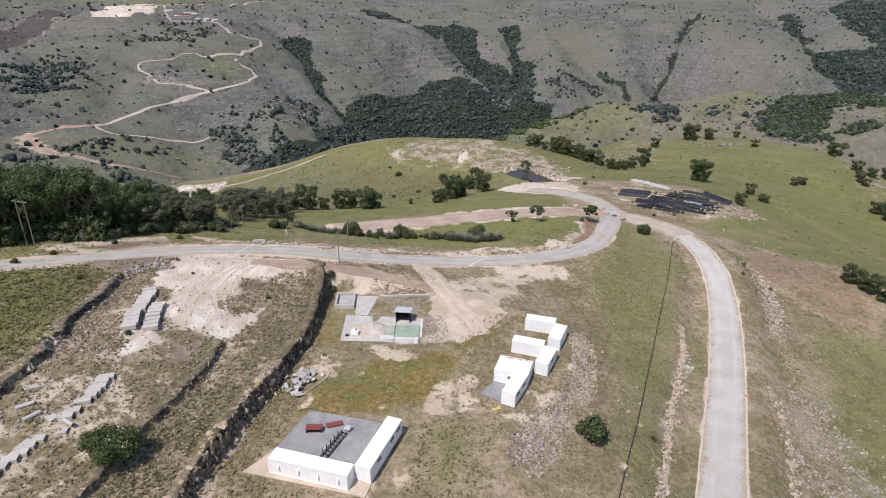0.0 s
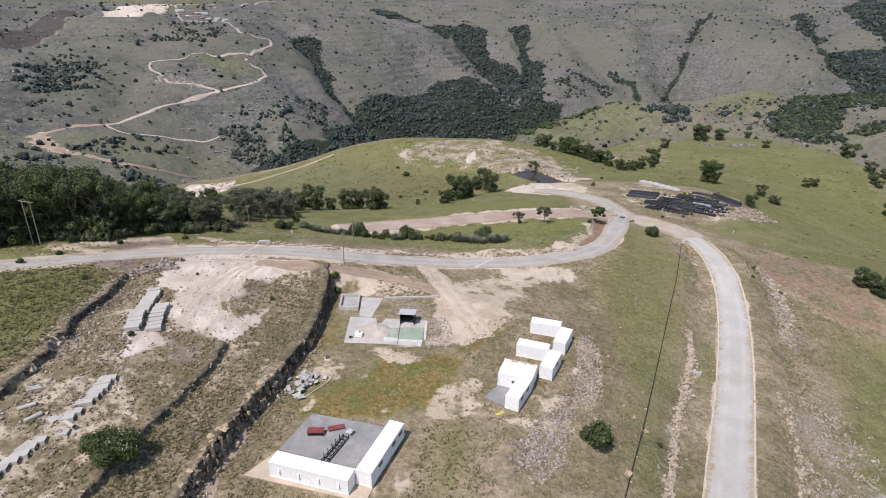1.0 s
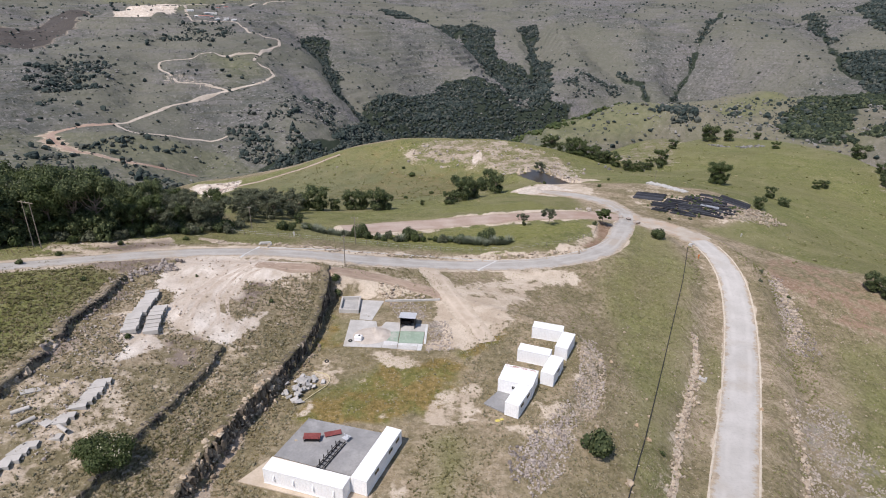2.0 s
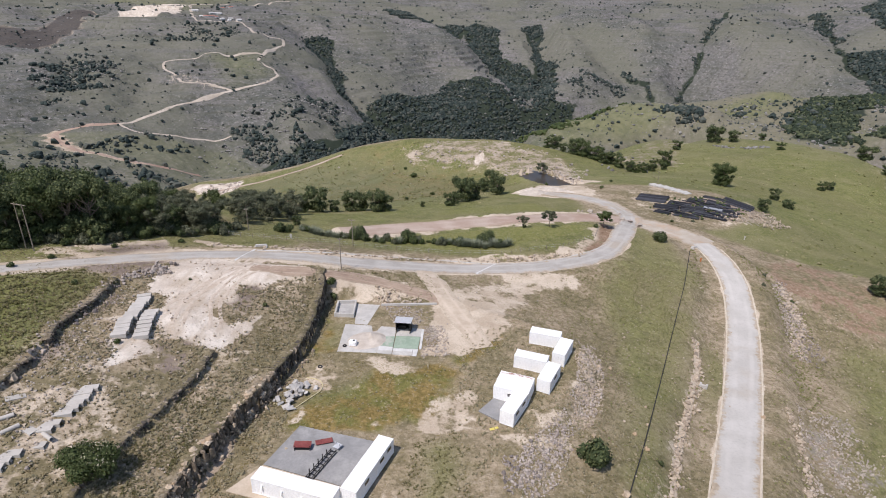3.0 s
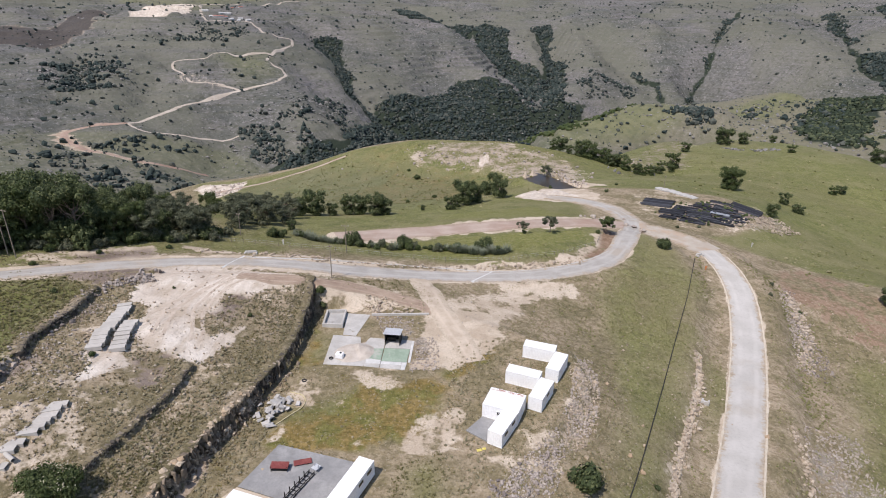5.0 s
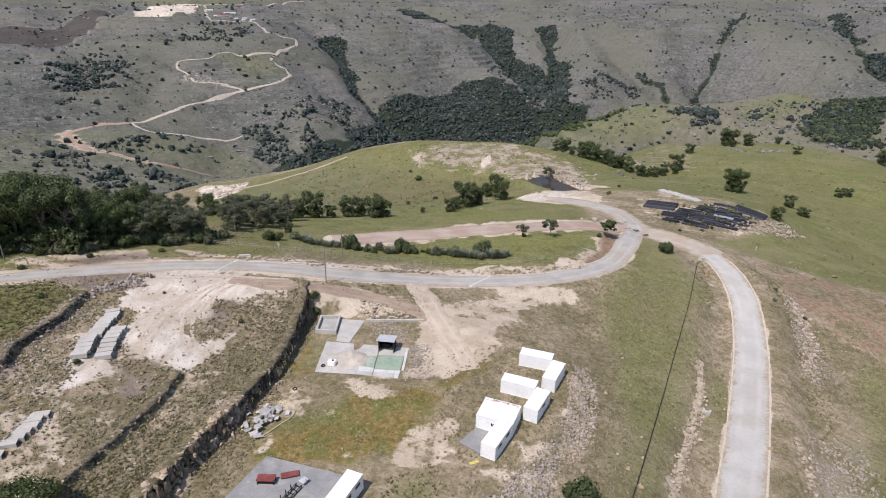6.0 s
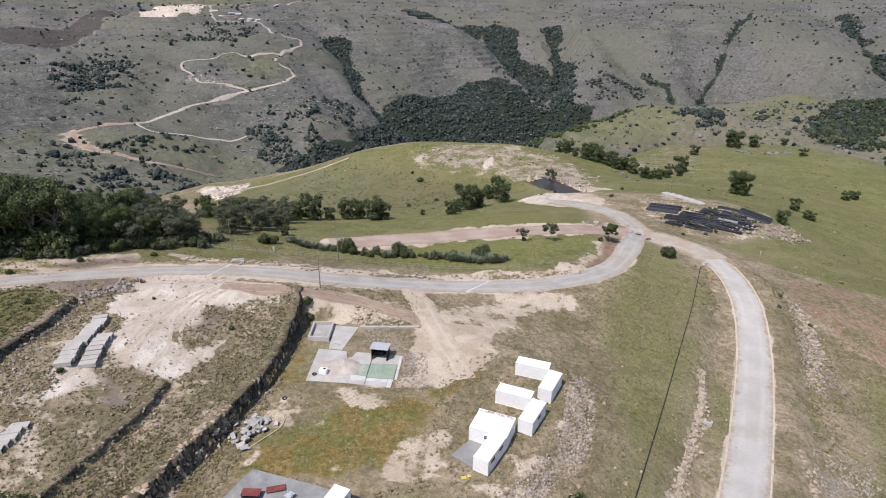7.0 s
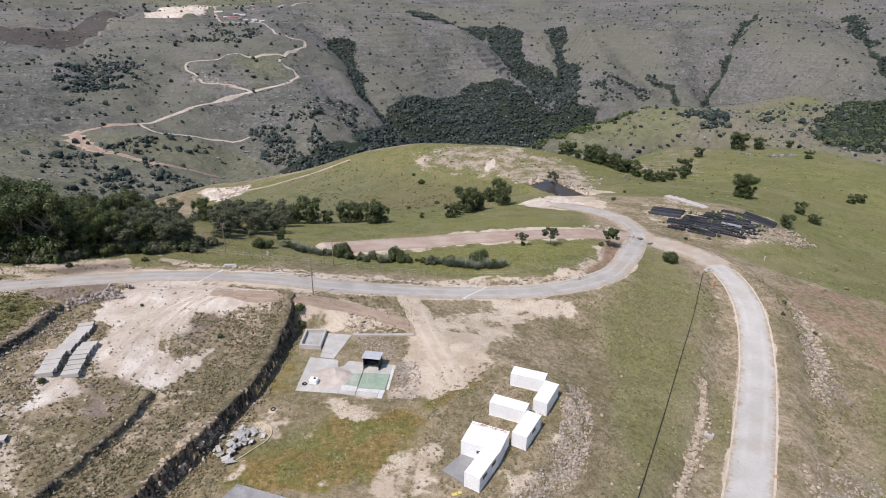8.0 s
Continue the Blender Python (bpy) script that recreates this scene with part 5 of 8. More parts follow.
def red_shelter(m, label, legs):
    s = thing("feed_shelter", m, label, "shelter", "maroon feed shelters")
    part("roof", turned(corrugated(2.6, 1.25, 0.2, 0.02), pose(0, 0.62, 0.86 if legs else 0.12, 97 if legs else 84, 0, 0)), MAROON, s)
    part("trough", boxes((-1.15, -0.4, 0.12 if legs else 0.02, 1.15, 0.4, 0.16 if legs else 0.06), (-1.15, -0.44, 0.12 if legs else 0.02, 1.15, -0.4, 0.42 if legs else 0.1),
                         (-1.15, 0.4, 0.12 if legs else 0.02, 1.15, 0.44, 0.42 if legs else 0.1)), BLACK_STEEL, s)
    if legs:
        for x in (-1.15, 1.15):
            for y in (-0.5, 0.5):
                part("leg", boxes((x - 0.04, y - 0.04, 0, x + 0.04, y + 0.04, 0.84 - 0.12 * y)), BLACK_STEEL, s)
    return s


red_shelter(pose(-19.5, 74.2, PAD, 0, 0, 2), "maroon sheet-metal feed shelter on short steel legs", True)
red_shelter(pose(-16.6, 75.7, PAD, 0, 0, 19), "maroon roof sheet of a collapsed feed shelter", False)

race = thing("cattle_race", pose(-15.9, 70.6, PAD, 0, 0, 68), "dark steel loading race of posts and rails on the slab", "cattle race")
for y in (-0.45, 0.45):
    for z in (0.12, 0.5):
        part("rail", rod(bmesh.new(), (-3.3, y, z), (3.3, y, z), 0.06, sides=6), BLACK_STEEL, race)
    for x in np.linspace(-3.2, 3.2, 7):
        part("post", boxes((x - 0.05, y - 0.05, 0, x + 0.05, y + 0.05, 1.25 if y > 0 and abs(x) < 2.6 else 0.56)), BLACK_STEEL, race)
for x in np.linspace(-2.9, 2.9, 9):
    part("rung", boxes((x - 0.05, -0.40, 0.46, x + 0.05, 0.40, 0.53)), BLACK_STEEL, race)
rack = thing("pipe_rack", pose(-14.2, 74.4, PAD, 0, 0, 60), "small pale steel frame at the end of the race", "steel frame")
for y in (-0.4, 0.4):
    part("post", boxes((-0.04, y - 0.04, 0, 0.04, y + 0.04, 1.1)), GREY_SHEET, rack)
part("sheet", boxes((-0.6, -0.5, 0.55, 0.5, 0.5, 0.6)), GREY_SHEET, rack)

# ---- slabs, shelter and basin at the back of the platform ----
yard = thing("concrete_pad", pose(0, 0, 0), "broken-up pale concrete floor slabs of a former building", "concrete slab", kind="structure")
for area, z, mat, label in [
    ([(-19.8, 101.1), (-20.2, 111.6), (-14.6, 111.2), (-12.2, 101.0)], 0.12, PALE_CONCRETE, ""),
    ([(-12.1, 101.0), (-14.0, 106.5), (-12.6, 111.0), (-9.3, 110.8), (-9.2, 100.7)], 0.13, PALE_CONCRETE, ""),
    ([(-9.1, 107.5), (-9.2, 110.8), (-4.0, 110.5), (-4.05, 107.5)], 0.12, PALE_CONCRETE, ""),
    ([(-9.1, 102.9), (-9.1, 107.4), (-4.1, 107.3), (-4.3, 102.8)], 0.14, GREEN_FLOOR, "worn green painted floor"),
    ([(-12.0, 103.6), (-11.4, 107.0), (-9.25, 107.2), (-9.25, 103.2)], 0.16, GREEN_FLOOR, "worn green painted floor"),
    ([(-9.1, 100.7), (-9.1, 101.9), (-5.25, 101.7), (-5.25, 100.4)], 0.12, PALE_CONCRETE, ""),
    ([(-12.0, 101.95), (-12.0, 103.5), (-9.2, 103.1), (-9.2, 101.95)], 0.145, WHITE_STRIP, "whitewashed strip beside the green floor"),
    ([(-9.1, 101.95), (-9.1, 102.8), (-5.25, 102.75), (-5.25, 101.75)], 0.13, WHITE_STRIP, "whitewashed strip beside the green floor"),
    ([(-5.2, 100.35), (-5.2, 102.7), (-4.2, 102.7), (-4.4, 100.3)], 0.13, WHITE_STRIP, "whitewashed strip at the slab edge"),
    ([(-4.05, 102.8), (-4.05, 110.4), (-3.55, 110.4), (-3.6, 102.8)], 0.11, WHITE_STRIP, "whitewashed strip at the slab edge"),
    ([(-18.3, 111.9), (-18.6, 114.6), (-19.4, 120.7), (-14.1, 120.4), (-15.6, 111.6)], 0.10, PALE_CONCRETE, ""),
]:
    part("slab", prism(area, -0.15, z, 0.02), mat, yard, label)
part("kerb", prism([(-13.8, 120.0), (-13.8, 120.4), (-1.5, 121.6), (-1.5, 121.2)], -0.1, 0.45, 0.02), PALE_CONCRETE, yard, "low concrete kerb")

basin = thing("concrete_basin", pose(0, 0, 0), "open rectangular concrete basin with low walls", "basin")
part("floor", prism([(-23.2, 114.9), (-23.6, 120.1), (-19.3, 120.6), (-18.9, 114.8)], -0.1, 0.2), CONCRETE, basin)
for area in ([(-23.2, 114.9), (-23.6, 120.1), (-23.2, 120.1), (-22.8, 114.9)], [(-19.3, 114.8), (-19.7, 120.5), (-19.3, 120.6), (-18.9, 114.8)], [(-23.6, 120.1), (-23.6, 120.5), (-19.4, 121.0), (-19.3, 120.6)],
             [(-23.2, 114.5), (-23.2, 114.9), (-18.9, 114.8), (-18.9, 114.4)]):
    part("wall", prism(area, -0.1, 0.95, 0.02), PALE_CONCRETE, basin)

hut = thing("open_shed", pose(-7.7, 109.6, 0.13, 0, 0, -4), "open-fronted dark steel shed with a grey sheet roof", "shed")
part("back_wall", turned(corrugated(3.0, 2.3, 0.2, 0.02), pose(0, 1.2, 0, 0, 0, 0)), BLACK_STEEL, hut)
for s in (-1, 1):
    part("side_wall", turned(corrugated(2.3, 2.3, 0.2, 0.02), pose(s * 1.5, 0.05, 0, 0, 0, 90)), BLACK_STEEL, hut)
    part("post", boxes((s * 1.42 - 0.05, -1.14, 0, s * 1.42 + 0.05, -1.04, 2.45)), BLACK_STEEL, hut)
part("roof", turned(corrugated(3.5, 2.9, 0.25, 0.03), pose(0, 1.45, 2.36, 86, 0, 0)), GREY_SHEET, hut, "grey sheet roof")
part("bench", boxes((-1.3, 0.5, 0.0, 0.4, 1.1, 0.8)), BLACK_STEEL, hut)

tank = thing("water_tank", pose(-17.1, 103.4, 0.12, 0, 0, -8), "small white plastic tank on the slab", "tank")
part("body", box(bmesh.new(), -0.75, -0.55, 0.05, 0.75, 0.55, 1.1, bevel=0.12), WHITE_PAINT, tank)
part("lid", rod(bmesh.new(), (0.2, 0, 1.1), (0.2, 0, 1.2), 0.22, sides=12), RUBBER, tank, "black screw lid")


def tyre(m, label):
    bm = bmesh.new()
    ring = 18
    for k in range(ring):
        for r, z in ((0.24, 0.03), (0.36, 0.0), (0.42, 0.06), (0.42, 0.17), (0.36, 0.23), (0.24, 0.20)):
            bm.verts.new((r * math.cos(k * math.tau / ring), r * math.sin(k * math.tau / ring), z))
    bm.verts.ensure_lookup_table()
    for k in range(ring):
        for j in range(6):
            a, b = k * 6, (k + 1) % ring * 6
            bm.faces.new([bm.verts[i] for i in (a + j, b + j, b + (j + 1) % 6, a + (j + 1) % 6)])
    bmesh.ops.recalc_face_normals(bm, faces=bm.faces)
    ob = tagged(new("tyre", mesh_of("tyre", bm, RUBBER, True)), label, "tyre")
    ob.matrix_world = m
    return ob


tyre(pose(-18.7, 103.0, 0.13), "old black tyre lying on the slab")
tyre(pose(-21.9, 95.8, 0.02, 8, 4), "old black tyre half sunk in the grass")

# heap of building sand spilt over the slab
bm = bmesh.new()
n = 22
for j in range(n + 1):
    for i in range(n + 1):
        u, v = i / n * 2 - 1, j / n * 2 - 1
        r = math.hypot(u, v)
        lump = noise.noise(Vector((u * 2.2, v * 2.2, 4.0))) * 0.35 + noise.noise(Vector((u * 6, v * 6, 1.0))) * 0.12
        bm.verts.new((u * 3.2, v * 2.9, max(-0.1, (0.85 - 0.35 * r - 0.5 * r * r + 0.3 * lump) * 0.75 * (1 + lump) * (1.4 if u > 0.1 else 0.6))))
bm.verts.ensure_lookup_table()
for j in range(n):
    for i in range(n):
        bm.faces.new([bm.verts[k] for k in (j * (n + 1) + i, j * (n + 1) + i + 1, (j + 1) * (n + 1) + i + 1, (j + 1) * (n + 1) + i)])
sand = tagged(new("sand_mound", mesh_of("sand_mound", bm, HEAP_SAND, True)), "low heap of pinkish building sand spilt over the slab", "sand heap")
sand.matrix_world = pose(-14.6, 105.4, 0.15, 0, 0, 20) @ Matrix.Diagonal((1.2, 1.1, 1.1, 1))


def gravel_heap(x, y, rx, ry, high, turn, label):
    bm = bmesh.new()
    n = 26
    for j in range(n + 1):
        for i in range(n + 1):
            u, v = i / n * 2 - 1, j / n * 2 - 1
            r = math.hypot(u, v)
            lump = noise.noise(Vector((u * 2.4 + x, v * 2.4, 7.0))) * 0.5 + noise.noise(Vector((u * 7, v * 7, x))) * 0.2
            wx, wy = u * rx * math.cos(radians(turn)) - v * ry * math.sin(radians(turn)), u * rx * math.sin(radians(turn)) + v * ry * math.cos(radians(turn))
            bm.verts.new((wx, wy, float(ground(x + wx, y + wy)) + max(-0.4, (0.85 - r * r + 0.6 * lump) * high)))
    bm.verts.ensure_lookup_table()
    for j in range(n):
        for i in range(n):
            bm.faces.new([bm.verts[k] for k in (j * (n + 1) + i, j * (n + 1) + i + 1, (j + 1) * (n + 1) + i + 1, (j + 1) * (n + 1) + i)])
    ob = tagged(new("gravel_mound", mesh_of("gravel_mound", bm, HEAP_SAND, False)), label, "gravel heap", "gravel heaps by the pond")
    ob.matrix_world = pose(x, y, 0)


gravel_heap(37, 272, 7.5, 5.0, 2.2, 20, "pale pinkish heap of gravel beside the pond")
gravel_heap(47, 277, 6.0, 4.0, 1.7, -15, "low pale heap of gravel beside the pond road")

# yellow scraps and the hose
scrap = tagged(new("plastic_sheet", mesh_of("plastic_sheet", boxes((-0.7, -0.25, 0, 0.1, 0.3, 0.05), (0.2, -0.1, 0, 0.8, 0.35, 0.08), bevel=0.02), YELLOW)), "crumpled yellow plastic sheet in the grass", "plastic sheet")
scrap.matrix_world = pose(9.6, 80.2, 0.03, 4, 3, 20)


def tube(name, line, radius, material, label, category, lift=0.0, sides=6, step=1.0):
    """A pipe or hose that lies along the ground."""
    pts = np.array(line, float)
    seg = np.r_[0, np.cumsum(np.hypot(*np.diff(pts, axis=0).T))]
    s = np.linspace(0, seg[-1], int(seg[-1] / step) + 2)
    x, y = np.interp(s, seg, pts[:, 0]), np.interp(s, seg, pts[:, 1])
    for _ in range(3):
        x[1:-1], y[1:-1] = (x[:-2] + 2 * x[1:-1] + x[2:]) / 4, (y[:-2] + 2 * y[1:-1] + y[2:]) / 4
    z = ground(x, y)
    for _ in range(3):
        z[1:-1] = np.maximum(z[1:-1], (z[:-2] + z[2:]) / 2)
    z = z + radius + lift
    p = np.stack([x, y, z], 1)
    t = np.gradient(p, axis=0)
    t /= np.linalg.norm(t, axis=1)[:, None]
    side = np.cross(t, (0, 0, 1))
    side /= np.linalg.norm(side, axis=1)[:, None]
    up = np.cross(side, t)
    ang = np.arange(sides) / sides * math.tau
    co = p[:, None] + radius * (np.cos(ang)[None, :, None] * side[:, None] + np.sin(ang)[None, :, None] * up[:, None])
    idx = np.arange(len(p) * sides).reshape(len(p), sides)
    nxt = np.roll(idx, -1, 1)
    quads = np.stack([idx[:-1], nxt[:-1], nxt[1:], idx[1:]], -1).reshape(-1, 4)
    return tagged(new(name, sheet_mesh(name, co.reshape(-1, 3), quads, material)), label, category)


tube("water_pipe", [(78.2, 184), (66, 154), (52.8, 124.2), (34.6, 82.7), (28, 68.5), (22, 55), (18, 46)], 0.09, RUBBER, "long black plastic water pipe across the grass", "pipe", 0.05)
tube("hose", [(-27.2, 84.8), (-25, 83.9), (-23.6, 83.2), (-21.5, 86.5), (-20.1, 88.5), (-20.0, 90.3), (-21, 91.8), (-23.5, 92.4)], 0.09, HOSE, "bleached hose looped round the rubble", "hose", 0.02, 6, 0.5)


# ---- stones ----
def rock_mesh(name, seed, material, flat=0.75, sub=1, rough=0.28):
    bm = bmesh.new()
    bmesh.ops.create_icosphere(bm, subdivisions=sub, radius=1.0)
    for v in bm.verts:
        f = 1 + rough * 2 * noise.noise(v.co * 1.3 + Vector((seed * 7.1, seed * 3.3, 0)))
        v.co = Vector((v.co.x * f, v.co.y * f * 0.85, max(v.co.z, -0.75) * f * flat))
    return mesh_of(name, bm, material)


ROCKS = [rock_mesh("stone", k, STONE, 0.7 + 0.12 * (k % 3), 2, 0.34) for k in range(3)]


def split_rock(seed, material):
    """An angular quarried block."""
    g = np.random.default_rng(seed)
    bm = bmesh.new()
    for p in g.uniform(-1, 1, (15, 3)):
        q = np.sign(p) * np.abs(p) ** 0.45 * (1.0, 0.8, 0.75)
        bm.verts.new(tuple(q))
    hull = bmesh.ops.convex_hull(bm, input=bm.verts)
    bmesh.ops.delete(bm, geom=[v for v in hull["geom_interior"] if isinstance(v, bmesh.types.BMVert)], context="VERTS")
    return mesh_of("stone", bm, material)


BLOCKS = [split_rock(90 + k, WALL_STONE) for k in range(7)]
# the same blocks again, with the face's shade in their colour
SHADED_BLOCKS = [split_rock(90 + k, SHADED_STONE) for k in range(7)]


def along(line, s):
    pts = np.array(line, float)
    seg = np.r_[0, np.cumsum(np.hypot(*np.diff(pts, axis=0).T))]
    return np.interp(s * seg[-1], seg, pts[:, 0]), np.interp(s * seg[-1], seg, pts[:, 1]), seg[-1]


def rock_face(line, label, out, jag, wide, cap, foot=0.0, blocks=SHADED_BLOCKS):
    """A jagged upright face of split rock along a step in the ground, with turf over its top."""
    w = thing("stone_wall", pose(0, 0, 0), label, "retaining wall", kind="structure")
    total = along(line, 0.0)[2]
    s, k = 0.0, 0
    while s < total:
        width = wide * (0.5 + 1.6 * rng.random() ** 2)
        u = (s + width / 2) / total
        x, y, _ = along(line, min(u, 1))
        x2, y2, _ = along(line, min(u + 0.01, 1.0))
        x1, y1, _ = along(line, max(u - 0.01, 0.0))
        turn = math.atan2(y2 - y1, x2 - x1) + math.pi / 2
        nx, ny = math.cos(turn), math.sin(turn)
        high, low = float(ground(x - 1.7 * nx, y - 1.7 * ny)), float(ground(x + 1.3 * nx, y + 1.3 * ny))
        rise = high - low
        # buttresses stand out between deep clefts
        swell = math.sin(s * 2.3) * math.sin(s * 0.73 + 1.0) - (0.9 if rng.random() < 0.22 else 0.0)
        depth = out + jag * (0.7 * swell + 0.6 * (rng.random() - 0.5))
        z, top = low - 0.15, high - 0.05 + 0.35 * jag * (rng.random() - 0.6)
        while z < top - 0.1:
            tall = min(max(0.28, rise * (0.12 + 0.4 * rng.random() ** 1.5)), top - z + 0.1)
            push = depth - 0.4 + 0.38 * jag * rng.normal() + foot * max(0.0, 1 - (z - low) / max(rise, 0.3))
            ob = part("stone", blocks[(k * 3 + int(z * 7)) % 7], None, w)
            ob.matrix_local = pose(x + push * nx, y + push * ny, z + tall / 2, rng.normal(0, 5), rng.normal(0, 6), math.degrees(turn) + rng.normal(0, 13)) @ Matrix.Diagonal((0.45, width * 0.6, tall * 0.7, 1))
            z += tall * 0.84
        s, k = s + width, k + 1
    n = int(total / 0.3)
    edge = np.linspace(0.002, 0.998, n)
    x, y, _ = along(line, edge)
    tx, ty = np.gradient(x), np.gradient(y)
    q = np.hypot(tx, ty)
    nx, ny = -ty / q, tx / q
    rim = np.minimum(cap + 0.9 * (fractal(edge * total, edge * 0 + 5, 2.4, 3, 66) - 0.5) + 0.16 * (rng.random(n) - 0.5), out + 0.12)
    z = ground(x - 1.7 * nx, y - 1.7 * ny)
    rows_ = [np.stack([x + d * nx, y + d * ny, zz], -1) for d, zz in ((-2.6 + 0 * x, ground(x - 2.6 * nx, y - 2.6 * ny) - 0.08), (-1.6 + 0 * x, z + 0.03), (rim, z + 0.02 + 0.12 * (rng.random(n) - 0.5)), (rim + 0.03, z - 0.4))]
    me = sheet_mesh("turf", np.concatenate(rows_), np.concatenate([np.stack([np.arange(n - 1) + r * n, np.arange(1, n) + r * n, np.arange(1, n) + (r + 1) * n, np.arange(n - 1) + (r + 1) * n], 1) for r in range(3)]), LAND)
    part("turf", me, None, w, "dry grass turf over the top of the rocks")


FAR_WALL, NEAR_WALL = WALL_LINE[:5], WALL_LINE[4:]
rock_face(FAR_WALL, "jagged rock face in shade-dark tones holding up the terrace", 0.1, 0.32, 0.42, 0.05)
rock_face(NEAR_WALL, "jagged tan rock face with orange soil at its foot", 0.1, 0.5, 0.6, -0.05, 0.35, BLOCKS)
rock_face(LEDGE_LINE, "low rock step in shade-dark tones along the terrace", 0.1, 0.16, 0.5, -0.1)
rock_face(BANK_LINE[:3] + [(-60.9, 82.5)], "low broken rock step below the green bank", 0.2, 0.35, 0.5, 0.0)
rock_face([(-61, 78), (-61.2, 73)] + BANK_LINE[4:], "low eroded rock step below the green bank", 0.2, 0.3, 0.5, 0.0)
for k in range(46):
    # weathered slabs set in the rim of the near stretch
    s = rng.random() ** 1.2
    x, y, _ = along(NEAR_WALL, s)
    x, y = x - 0.25 - 0.7 * rng.random() ** 2, y + rng.normal(0, 0.2)
    size = 0.3 + 0.45 * rng.random() ** 2
    ob = tagged(new("rim_stone", ROCKS[k % 3]), "pale weathered rock set in the rim of the terrace", "stone", "stones in the terrace rim")
    ob.matrix_world = pose(x, y, float(ground(x - 1.3, y)) - 0.12 * size, rng.normal(0, 12), rng.normal(0, 12), 360 * rng.random()) @ Matrix.Diagonal((size, size * (0.6 + 0.5 * rng.random()), size * 0.6, 1))
for k in range(60):
    s = 0.3 + 0.62 * rng.random() if k % 4 else rng.random()
    x, y, _ = along(WALL_LINE, s)
    big = 0.18 + 0.34 * rng.random() ** 2
    ob = tagged(new("fallen_stone", BLOCKS[k % 7]), "angular tan stone fallen from the rock face", "stone", "stones below the rock face")
    x, y = x + 1.0 + 0.9 * rng.random(), y + rng.normal(0, 0.3)
    ob.matrix_world = pose(x, y, float(ground(x, y)) + 0.45 * big, *(rng.random(3) * 40 - 20)) @ pose(0, 0, 0, 0, 0, rng.random() * 360) @ Matrix.Diagonal((big, big * 0.8, big * (0.7 + 0.5 * rng.random()), 1))


def icosahedron():
    bm = bmesh.new()
    bmesh.ops.create_icosphere(bm, subdivisions=1, radius=1.0)
    bm.verts.ensure_lookup_table()
    v = np.array([tuple(p.co) for p in bm.verts])
    f = np.array([[p.index for p in q.verts] for q in bm.faces])
    bm.free()
    return v, f


ICO_V, ICO_F = icosahedron()
OCTA_V = np.array([(1, 0, 0), (0, 1, 0), (-1, 0, 0), (0, -1, 0), (0, 0, 1), (0, 0, -1)], float)
OCTA_F = np.array([(k, (k + 1) % 4, 4) for k in range(4)] + [((k + 1) % 4, k, 5) for k in range(4)])


def lumps(name, x, y, radius, material, label, category, tall=0.8, sink=0.25, rough=0.3, z=None, smooth=False, far=False):
    """Many small rounded lumps (stones, far trees) in one mesh of stuff."""
    n = len(x)
    z = ground(x, y) if z is None else z
    base, tris = (OCTA_V, OCTA_F) if far else (ICO_V, ICO_F)
    v = base[None] * (1 + rng.normal(0, rough, (n, len(base), 1)).clip(-0.6, 0.9))
    v = v * (radius[:, None, None] * np.array([1, 1, 1])) * np.stack([np.ones(n), 0.75 + 0.5 * rng.random(n), tall * (0.7 + 0.6 * rng.random(n))], 1)[:, None]
    a = rng.random(n) * math.tau
    c, s = np.cos(a)[:, None], np.sin(a)[:, None]
    v = np.stack([v[..., 0] * c - v[..., 1] * s, v[..., 0] * s + v[..., 1] * c, v[..., 2]], -1)
    v = v + np.stack([x, y, z + radius * tall * (1 - 2 * sink)], 1)[:, None]
    f = (tris[None] + (np.arange(n) * len(base))[:, None, None]).reshape(-1, 3)
    return tagged(new(name, sheet_mesh(name, v.reshape(-1, 3), f, material, smooth)), label, category, kind="stuff")


def scatter(area, count, clump=0.0, size=20.0, seed=1, margin=0.0):
    """Places inside an area, thinned to clumps by noise."""
    pts = np.array(area, float)
    lo, hi = pts.min(0), pts.max(0)
    x = lo[0] + (hi[0] - lo[0]) * rng.random(count)
    y = lo[1] + (hi[1] - lo[1]) * rng.random(count)
    keep = inside(x, y, area) > margin
    if clump:
        keep &= fractal(x, y, size, 3, seed) > clump
    return x[keep], y[keep]


def spread(line, count, wide):
    s = rng.random(count)
    x, y, _ = along(line, s)
    return x + rng.normal(0, wide, count), y + rng.normal(0, wide, count)


def join(*pairs):
    return np.concatenate([p[0] for p in pairs]), np.concatenate([p[1] for p in pairs])


x, y, _ = along(NEAR_WALL, rng.random(700))
out = 0.3 + 0.7 * rng.random(700) ** 1.5
lumps("rock_rubble", x + out, y, 0.07 + 0.2 * rng.random(700) ** 1.8, FACE_STONE, "broken tan rock packed into the face of the wall", "rocks", 1.1, 0.25, 0.34, z=np.maximum(0.0, (0.05 + 2.6 * rng.random(700)) * (1.1 - out)))
x, y = join(*[scatter(a, n, 0.4, 5, 4) for a, n in zip(GRAVEL_GROUND, (13000, 3600, 9000, 500, 600, 900))], scatter([(-64, 108), (-56, 104), (-53, 84), (-50, 60), (-62, 55), (-62, 88)], 1500, 0.45, 5, 8),
            scatter([(-5, 123), (34, 147), (36, 140), (18, 126), (12, 106), (0, 100)], 260, 0.4, 5, 8), scatter([(-60, 118), (-42, 126), (-36, 95), (-50, 92)], 30, 0.45, 4, 3))
